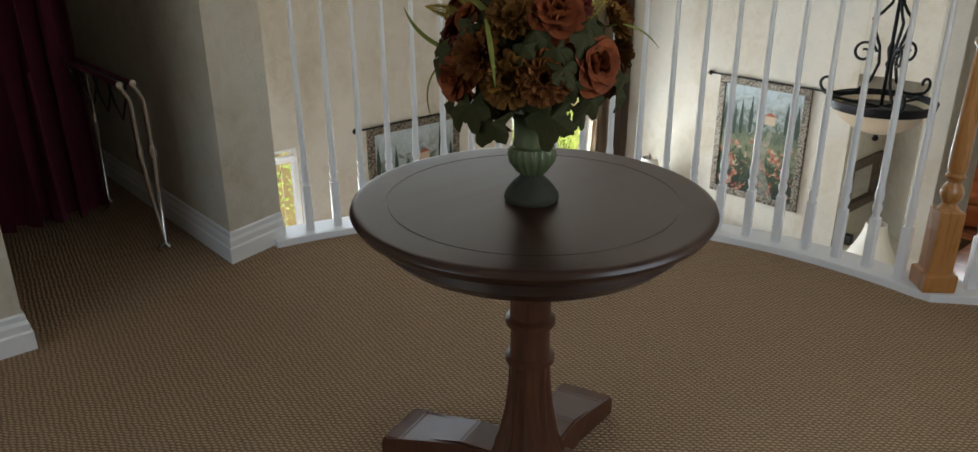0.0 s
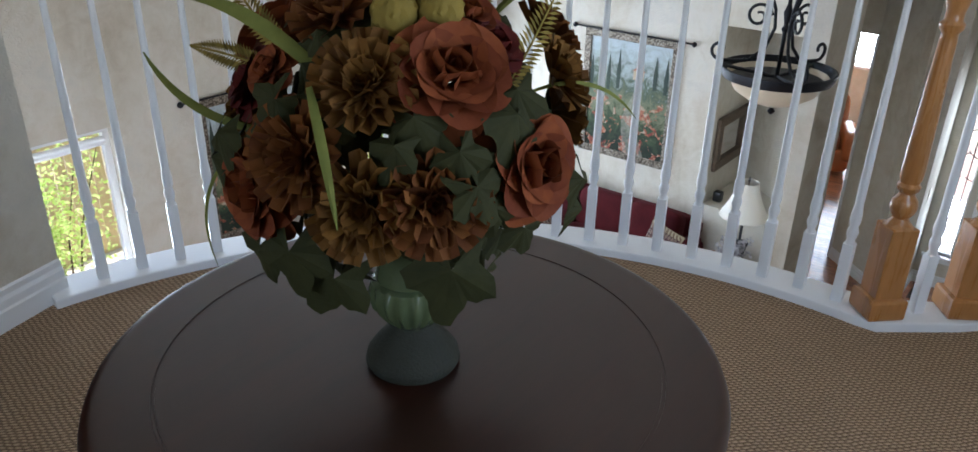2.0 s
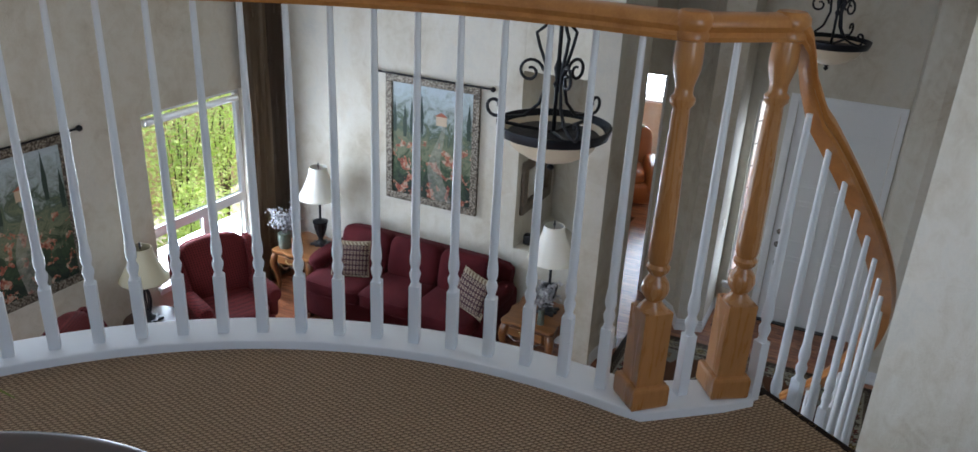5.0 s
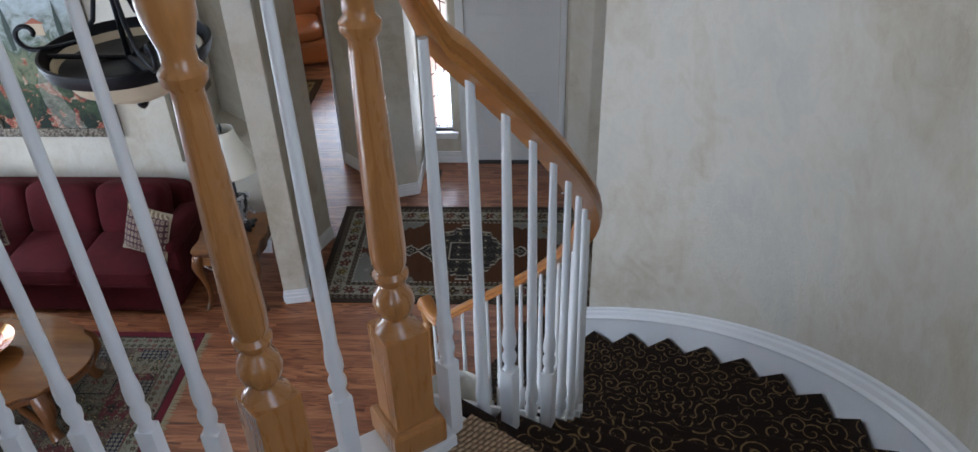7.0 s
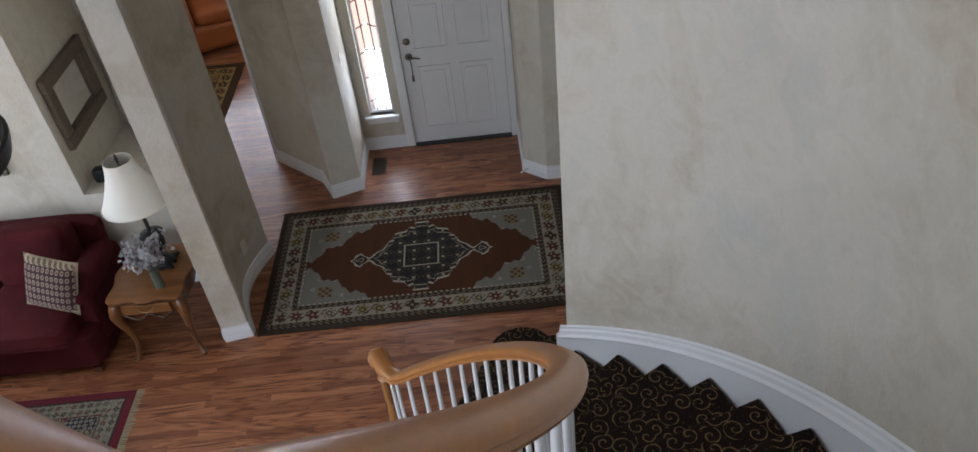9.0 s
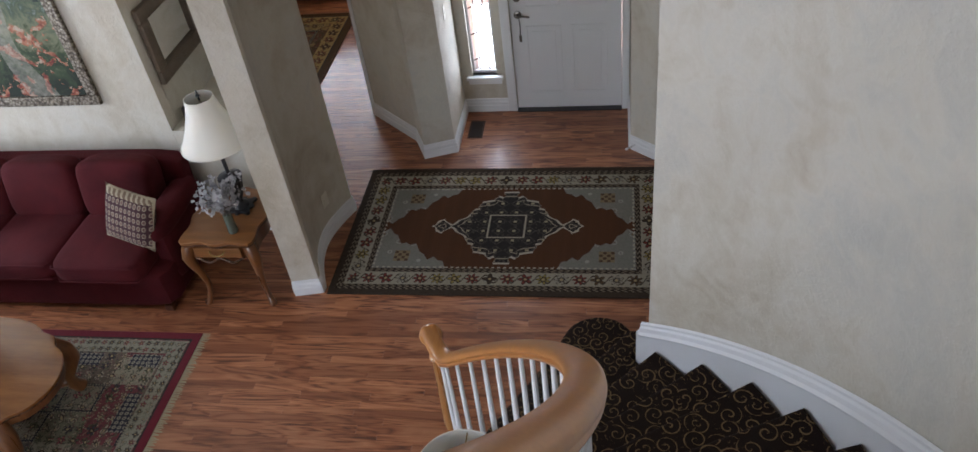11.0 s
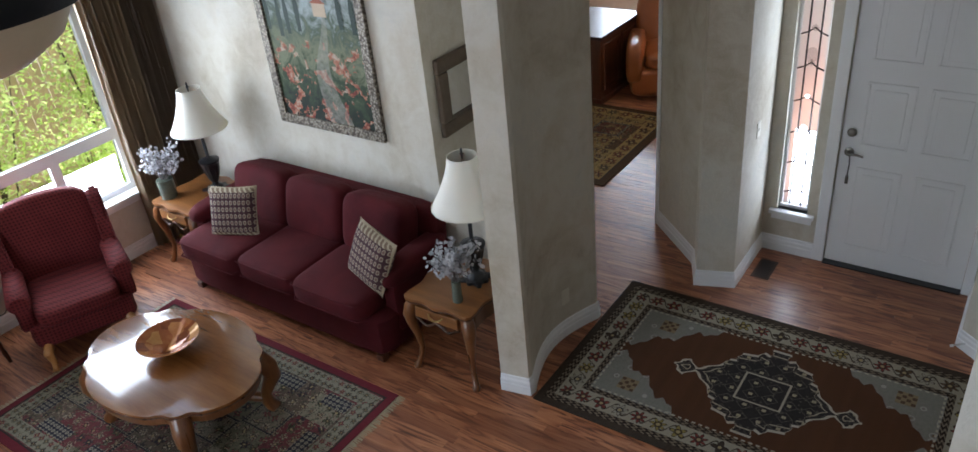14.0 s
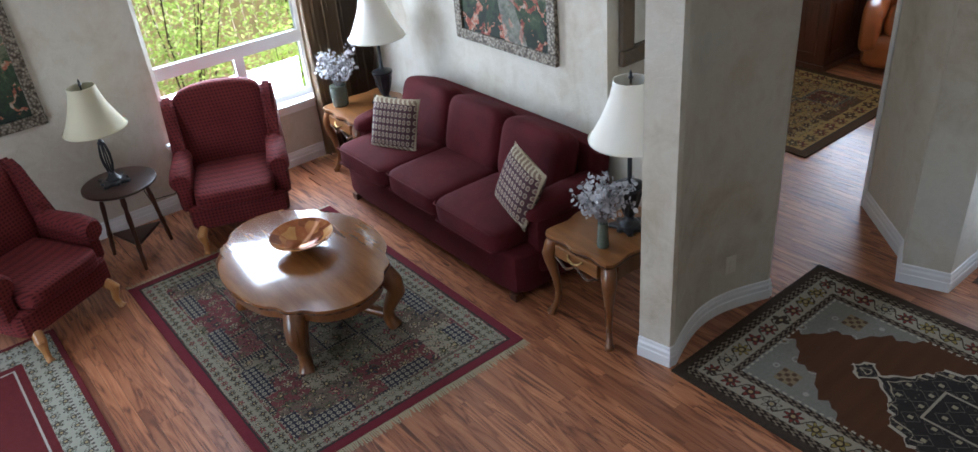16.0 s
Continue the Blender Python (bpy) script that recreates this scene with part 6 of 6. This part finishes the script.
PLATE = plain("almond_plastic", (0.66, 0.62, 0.52), 0.4)
plate(pose(8.62, 1.66, FLOOR + 1.12), "almond light switch plate", True)
plate(pose(7.28, 2.445, FLOOR + 0.33, 0, 0, -14), "almond outlet plate on the pier", False)
VENT = plain("bronze_vent", (0.055, 0.028, 0.018), 0.4, 0.4)
v = thing("floor_vent", pose(8.64, 1.53, FLOOR), "brown metal floor register in the oak floor", "vent")
part("frame", box(-0.13, 0.13, -0.065, 0.065, 0, 0.004, 0.001), VENT, v)
for i in range(10):
    part("slat", box(-0.11 + 0.023 * i, -0.10 + 0.023 * i, -0.05, 0.05, 0.004, 0.007), BLACK, v)
st = thing("door_stop", pose(8.30, 0.17, FLOOR + 0.06), "white spring door stop on the baseboard", "door stop")
part("spring", tube([(0, 0, 0), (-0.03, 0.035, 0.0), (-0.06, 0.07, 0.0)], 0.006, 8), CHROME, st)
part("tip", tube([(-0.06, 0.07, 0), (-0.07, 0.082, 0)], 0.009, 8), WHITE, st)
cord = tagged(part("lamp_cord", tube([(4.96, 5.9, FLOOR + 0.604), (5.13, 6.02, FLOOR + 0.5), (5.12, 6.12, FLOOR + 0.35), (5.15, 6.15, FLOOR + 0.22), (5.35, 6.2, FLOOR + 0.18), (5.55, 6.26, FLOOR + 0.3)], 0.004, 6), BLACK), "thin dark lamp cord by the side table", "cord")

# ---- corridor off the landing ----
rack = thing("folding_rack", pose(0.60, 3.63, 0), "folded chrome luggage rack with black straps against the wall", "luggage rack")
for dx2 in (0.0, 0.05):
    for y in (-0.36, 0.36):
        x = 0.03 + dx2
        part("leg", tube([(x - 0.02, y, 0.70), (x + 0.015, y, 0.63), (x + 0.02, y, 0.4), (x + 0.055 - dx2, y, 0.03), (x + 0.02, y - 0.02, 0.01)], 0.011, 10), CHROME, rack, "", True)
        part("collar", tube([(x + 0.018, y, 0.40), (x + 0.02, y, 0.44)], 0.016, 10), CHROME, rack)
    part("rail", tube([(0.01 + dx2, -0.38, 0.70), (0.01 + dx2, 0.38, 0.70)], 0.013, 10), CHROME, rack, "", True)
for k in range(4):
    y = -0.27 + 0.18 * k
    part("strap", tube([(0.0, y, 0.705), (0.015, y, 0.61), (0.035, y, 0.54), (0.055, y, 0.61), (0.07, y, 0.705)], 0.012, 6, squash=0.3), BLACK, rack)
plum = thing("plum_drape", pose(0.29, 4.0, 0), "floor-length plum drape hanging in the dark corridor", "curtain")
b = bmesh.new()
lines = []
for zi in range(8):
    z = 0.02 + 2.3 * zi / 7
    lines.append([b.verts.new((-0.62 + 0.98 * i / 60 + 0.05 * (1 - zi / 7) * math.sin(i), 0.06 * math.sin(i * 0.9 + 0.3 * zi) - 0.12 * (1 - zi / 7) ** 2, z)) for i in range(61)])
for p, q in zip(lines, lines[1:]):
    for i in range(60):
        b.faces.new((p[i], p[i + 1], q[i + 1], q[i]))
bmesh.ops.solidify(b, geom=b.faces[:], thickness=0.005)
part("cloth", b, PLUM, plum, "", True)
part("rod", tube([(-0.8, 0, 2.33), (0.52, 0, 2.33)], 0.014, 8), IRON, plum)

# ---- flower arrangement on the round table ----
CELADON = plain("celadon_glaze", (0.080, 0.100, 0.048), 0.20, 0, 0.35, 14)
STONE = plain("slate_foot", (0.030, 0.030, 0.022), 0.7, 0, 0.4, 26, 0.4, 0.2)
bouquet = thing("flower_arrangement", pose(0.777, 1.198, 0.757), "silk autumn flowers and leaves in a ribbed celadon vase", "flowers")
part("vase_foot", lathe([(0.054, 0), (0.057, 0.006), (0.055, 0.016), (0.042, 0.034), (0.026, 0.050), (0.024, 0.056)], 40), STONE, bouquet, "dark slate foot", True)
part("vase_bowl", lathe([(0.024, 0.056), (0.032, 0.062), (0.047, 0.082), (0.051, 0.098), (0.046, 0.114), (0.040, 0.118)], 96, flute=18, depth=0.10, span=(0.06, 0.113)), CELADON, bouquet, "ribbed celadon bowl", True)
part("vase_neck", lathe([(0.040, 0.118), (0.041, 0.124), (0.038, 0.135), (0.041, 0.17), (0.05, 0.19), (0.046, 0.19), (0.036, 0.165), (0, 0.16)], 40), CELADON, bouquet, "", True)


def petal_material(name, lo, hi):
    n = Nodes(name, 0.75, 0, 0.2)
    f = n.m("ADD", n.m("MULTIPLY", n.island(), 0.5), n.m("MULTIPLY", n.noise(40, 3), 0.5))
    n.bump(n.noise(150, 2), 0.2, 0.002)
    return n.out(n.ramp(f, (0.2, lo), (0.8, hi)))


ROSE = petal_material("rust_petal", (0.12, 0.024, 0.008), (0.29, 0.082, 0.024))
ROSE_DARK = petal_material("wine_petal", (0.06, 0.008, 0.008), (0.15, 0.02, 0.014))
MUM = petal_material("amber_petal", (0.075, 0.030, 0.006), (0.22, 0.105, 0.022))
MUM_RED = petal_material("russet_petal", (0.080, 0.022, 0.007), (0.21, 0.080, 0.018))
LEAF = petal_material("silk_leaf", (0.007, 0.009, 0.003), (0.034, 0.035, 0.011))
BLADE = petal_material("grass_blade", (0.070, 0.085, 0.015), (0.21, 0.22, 0.055))
FERN = petal_material("gold_fern", (0.10, 0.07, 0.012), (0.26, 0.19, 0.04))


def petal(b, m, L, W, cup, curl, nx=4, ny=4, tip=0.5):
    """One cupped petal that grows along +x from the origin of m."""
    g = []
    for i in range(nx + 1):
        f = i / nx
        wd = W * (math.sin(math.pi * min(0.97, 0.10 + f * (1 - tip * 0.18))) ** 0.6)
        row = []
        for j in range(ny + 1):
            s = 2 * j / ny - 1
            row.append(b.verts.new(m @ Vector((L * f - 0.25 * W * abs(s) ** 2 * f, wd * s, cup * (s * s) * W + curl * L * f * f))))
        g.append(row)
    for p, q in zip(g, g[1:]):
        for j in range(ny):
            b.faces.new((p[j], p[j + 1], q[j + 1], q[j]))


def facing(pos, out):
    return Matrix.Translation(pos) @ Vector(out).to_track_quat("Z", "Y").to_matrix().to_4x4()


def rose(pos, out, r, mat, rnd):
    b = bmesh.new()
    m = facing(pos, out)
    for ring, (cnt, tilt, L, h) in enumerate(((3, 86, 0.45, 0.05), (4, 74, 0.60, 0.03), (5, 58, 0.76, 0.0), (6, 38, 0.92, -0.03), (7, 14, 1.0, -0.08))):
        for k in range(cnt):
            a = 360 * (k + 0.5 * ring + rnd.uniform(-0.1, 0.1)) / cnt
            petal(b, m @ pose(0, 0, h * r, 0, 0, a) @ pose(0.10 * r, 0, 0, 0, -tilt, 0), L * r, 0.56 * r * (0.7 + 0.12 * ring), 0.5, -0.4 if ring > 1 else 0.1, 5, 6, 2.1)
    part("rose", b, mat, bouquet, "", True)


def mum(pos, out, r, mat, rnd):
    b = bmesh.new()
    m = facing(pos, out)
    for ring, (cnt, tilt, L) in enumerate(((8, 70, 0.42), (12, 50, 0.66), (15, 30, 0.86), (17, 8, 1.0))):
        for k in range(cnt):
            a = 360 * (k + 0.5 * ring) / cnt + rnd.uniform(-6, 6)
            petal(b, m @ pose(0, 0, 0, 0, 0, a) @ pose(0.05 * r, 0, 0, 0, -tilt + rnd.uniform(-7, 7), 0), L * r, 0.17 * r, 0.8, 0.16, 4, 2, 2.2)
    part("chrysanthemum", b, mat, bouquet, "", True)


def lobed_leaf(pos, out, L, rnd):
    b = bmesh.new()
    m = facing(pos, out) @ pose(0, 0, 0, rnd.uniform(-25, 25), 0, rnd.uniform(0, 360) if abs(Vector(out).normalized().z) > 0.7 else -90 + rnd.uniform(-40, 40))
    outline = []
    for k in range(31):
        a = -2.6 + 5.2 * k / 30
        rr = L * (0.52 + 0.33 * math.cos(2.42 * a) ** 2 + 0.12 * math.cos(a)) * (1 + 0.05 * math.sin(k * 2.9))
        outline.append((0.25 * L + rr * math.cos(a) * 0.9, rr * math.sin(a) * 0.75))
    c = b.verts.new(m @ Vector((0.25 * L, 0, 0.012)))
    vs = [b.verts.new(m @ Vector((x, y, -0.35 * L * (x / (1.2 * L)) ** 2 + 0.08 * abs(y)))) for x, y in outline]
    for p, q in zip(vs, vs[1:]):
        b.faces.new((c, p, q))
    part("leaf", b, LEAF, bouquet)


rnd = random.Random(5)
HEAD = Vector((0, 0, 0.285))
FACE, SIDEW = Vector((-0.77, -0.64, 0)), Vector((0.64, -0.77, 0))


def spot(u, f, w, k=1.0):
    """A place in the bouquet: sideways, towards the room's side, up, from the heart of the flowers."""
    return HEAD + (SIDEW * u + FACE * f + Vector((0, 0, w))) * k


# (sideways, forward, up, kind, size)
blooms = [(0.050, 0.133, 0.108, "rose", 0.054), (0.125, 0.130, 0.022, "rose", 0.052), (-0.135, 0.120, -0.008, "rose", 0.048), (-0.121, 0.088, 0.100, "rose", 0.026), (0.089, 0.090, 0.124, "rose_dark", 0.032),
          (-0.023, 0.145, 0.100, "mum", 0.050), (-0.085, 0.152, 0.038, "mum_red", 0.052), (-0.027, 0.176, -0.002, "mum", 0.052), (0.036, 0.176, 0.004, "mum_red", 0.052), (0.064, 0.075, 0.150, "rose", 0.032),
          (-0.055, 0.080, 0.150, "mum_red", 0.045), (-0.150, 0.040, 0.075, "rose_dark", 0.036), (0.155, 0.050, 0.085, "mum", 0.042), (-0.010, 0.030, 0.190, "rose", 0.048), (0.06, -0.02, 0.185, "mum", 0.05)]
for k in range(11):
    a = radians(-112 + 22.4 * k)
    blooms.append((0.165 * math.sin(a), -0.15 * abs(math.cos(a)) - 0.02, 0.07 * math.cos(3 * a) + 0.03, ("rose", "mum", "mum_red", "rose_dark")[k % 4], 0.046))
for u, f, w, kind, size in blooms:
    pos = spot(u, f, w, 0.95)
    out = (pos - HEAD).normalized() + Vector((0, 0, 0.12))
    if kind.startswith("rose"):
        rose(pos, out, size, ROSE_DARK if kind == "rose_dark" else ROSE, rnd)
    else:
        mum(pos, out, size, MUM_RED if kind == "mum_red" else MUM, rnd)
# leaves between the blooms
for u, f, w in ((-0.091, 0.135, 0.090), (-0.155, 0.100, 0.048), (0.100, 0.135, 0.080), (0.165, 0.095, 0.005), (0.172, 0.065, -0.040), (0.010, 0.175, 0.062), (0.055, 0.172, 0.060), (0.060, 0.180, 0.030), (0.085, 0.160, 0.005), (-0.070, 0.105, 0.130), (0.015, 0.160, 0.085), (-0.110, 0.130, 0.060), (0.105, 0.120, 0.095), (-0.165, 0.085, 0.020)):
    p = spot(u, f, w, 1.0)
    lobed_leaf(p, (p - HEAD).normalized() + Vector((0, 0, 0.25)), rnd.uniform(0.036, 0.050), rnd)
for k in range(170):
    a, e = rnd.uniform(0, 6.28), rnd.uniform(-0.7, 1.2)
    dr = Vector((math.cos(a) * math.cos(e), math.sin(a) * math.cos(e), math.sin(e)))
    lobed_leaf(HEAD + dr * rnd.uniform(0.10, 0.178), dr, rnd.uniform(0.030, 0.052), rnd)
# leaves that hang over the vase
for u, f, w, size in ((-0.093, 0.145, -0.040, 0.062), (-0.050, 0.140, -0.072, 0.070), (0.053, 0.150, -0.055, 0.072), (-0.125, 0.108, -0.055, 0.058), (0.110, 0.105, -0.040, 0.048)):
    p = spot(u, f, w)
    lobed_leaf(p, Vector((p.x, p.y, 0)).normalized() + Vector((0, 0, 0.25)), size, rnd)
for k in range(13):
    a = 2 * math.pi * k / 13 + rnd.uniform(-0.1, 0.1)
    lobed_leaf(HEAD + Vector((0.10 * math.cos(a), 0.10 * math.sin(a), -0.050 + rnd.uniform(-0.025, 0.01))), Vector((math.cos(a), math.sin(a), 0.3)), rnd.uniform(0.038, 0.055), rnd)


def bent(p0, p1, p2, n=12):
    return [(1 - t) ** 2 * p0 + 2 * t * (1 - t) * p1 + t * t * p2 for t in [i / n for i in range(n + 1)]]


# striped grass blades: root, bend, tip, half width
for p0, p1, p2, half in (((-0.060, 0.10, 0.090), (-0.13, 0.10, 0.165), (-0.200, 0.03, 0.150), 0.0070), ((-0.130, 0.04, 0.020), (-0.215, 0.05, 0.035), (-0.240, 0.057, 0.105), 0.0045), ((-0.070, 0.150, 0.100), (-0.052, 0.205, 0.070), (-0.046, 0.200, -0.010), 0.0045),
                        ((0.120, 0.08, 0.075), (0.190, 0.06, 0.100), (0.235, 0.042, 0.038), 0.0022), ((-0.150, 0.05, 0.020), (-0.215, 0.08, -0.020), (-0.180, 0.115, -0.092), 0.0018), ((0.02, 0.02, 0.15), (0.05, 0.03, 0.23), (0.12, 0.05, 0.24), 0.007), ((0.09, -0.05, 0.12), (0.16, -0.04, 0.2), (0.22, -0.03, 0.17), 0.005)):
    b = bmesh.new()
    line = bent(spot(*p0), spot(*p1), spot(*p2))
    row = []
    for i, p in enumerate(line):
        f = i / (len(line) - 1)
        along = (line[min(i + 1, len(line) - 1)] - line[max(i - 1, 0)]).normalized()
        wd = along.cross(FACE + Vector((0, 0, 0.6))).normalized() * (half * math.sin(math.pi * (0.16 + 0.82 * f)) ** 0.7)
        row.append((b.verts.new(p - wd), b.verts.new(p + FACE * half * 0.35), b.verts.new(p + wd)))
    for p, q in zip(row, row[1:]):
        b.faces.new((p[0], p[1], q[1], q[0]))
        b.faces.new((p[1], p[2], q[2], q[1]))
    part("grass_blade", b, BLADE, bouquet, "", True)
# gilt fern fronds
for p0, p1, p2 in (((0.095, 0.115, 0.085), (0.125, 0.08, 0.12), (0.165, 0.0, 0.185)), ((-0.10, 0.06, 0.10), (-0.14, 0.03, 0.13), (-0.175, 0.01, 0.185)), ((-0.12, 0.05, 0.085), (-0.16, 0.04, 0.10), (-0.205, 0.03, 0.105)), ((0.0, 0.0, 0.17), (0.01, 0.0, 0.22), (0.03, 0.0, 0.26)), ((0.08, 0.03, 0.15), (0.10, 0.0, 0.2), (0.12, -0.04, 0.235))):
    b = bmesh.new()
    line = bent(spot(*p0), spot(*p1), spot(*p2), 30)
    for i, p in enumerate(line[:-1]):
        f = i / 30
        dr = (line[i + 1] - p).normalized()
        lat = dr.cross(FACE).normalized()
        L = 0.017 * math.sin(math.pi * min(0.98, 0.18 + 0.8 * f))
        for sg in (-1, 1):
            q = p + (lat * sg + dr * 0.5).normalized() * L
            b.faces.new([b.verts.new(v) for v in (p - dr * 0.002, (p + q) / 2 - dr * 0.0022 + FACE * 0.001, q, (p + q) / 2 + dr * 0.0022)])
    tube(line, 0.0012, 5, bm=b)
    part("fern_frond", b, FERN, bouquet)
# gilt seed heads
for u, f, w in ((0.0, 0.10, 0.150), (0.040, 0.092, 0.152), (-0.035, 0.03, 0.19)):
    b = bmesh.new()
    bmesh.ops.create_icosphere(b, subdivisions=4, radius=0.021)
    for v in b.verts:
        v.co *= 1 + 0.16 * noise.noise(v.co * 260)
        v.co.z *= 1.25
    part("seed_head", turned(b, Matrix.Translation(spot(u, f, w))), FERN, bouquet, "gilt seed head", True)

# ---- oak floor strips ----
rnd = random.Random(9)
W, GAP = 0.0572, 0.0006
lengths = (0.45, 0.6, 0.75, 0.9, 1.1)
shared = {}
far_v, far_f = [], []
hold = bpy.data.objects["floor"]
count = 0


def plank_mesh(L):
    if L not in shared:
        b = box(-W / 2 + GAP, W / 2 - GAP, -L / 2 + GAP, L / 2 - GAP, -0.015, 0.0)
        me = bpy.data.meshes.new("plank")
        b.to_mesh(me)
        b.free()
        me.materials.append(PLANK)
        shared[L] = me
    return shared[L]


row = 0
x = 3.0
while x < 11.2:
    y = -1.05 - rnd.uniform(0, 0.8)
    ymax = 6.28
    while y < ymax:
        L = rnd.choice(lengths)
        cx, cy = x + W / 2, y + L / 2
        if 5.25 < cx < 6.65 and 1.0 < cy < 4.6 and count < 300:
            ob = new("plank", plank_mesh(L))
            ob.parent = hold
            ob.location = (cx, cy, FLOOR)
            count += 1
        elif -1.1 < cy < 6.2:
            i = len(far_v)
            x0, x1, y0, y1 = x + GAP, x + W - GAP, max(y + GAP, -1.09), min(y + L - GAP, 6.27)
            far_v += [(px, py, pz) for pz in (FLOOR, FLOOR - 0.015) for px, py in ((x0, y0), (x1, y0), (x1, y1), (x0, y1))]
            far_f += [(i, i + 1, i + 2, i + 3)] + [(i + a, i + 4 + a, i + 4 + (a + 1) % 4, i + (a + 1) % 4) for a in range(4)]
        y += L
    x += W
me = bpy.data.meshes.new("planks")
me.from_pydata(far_v, [], far_f)
me.materials.append(PLANK)
me.update()
bm = bmesh.new()
bm.from_mesh(me)
bmesh.ops.recalc_face_normals(bm, faces=bm.faces[:])
bm.to_mesh(me)
bm.free()
ob = new("planks", me)
ob.parent = hold
tagged(ob, "reddish oak strip flooring", kind="stuff")
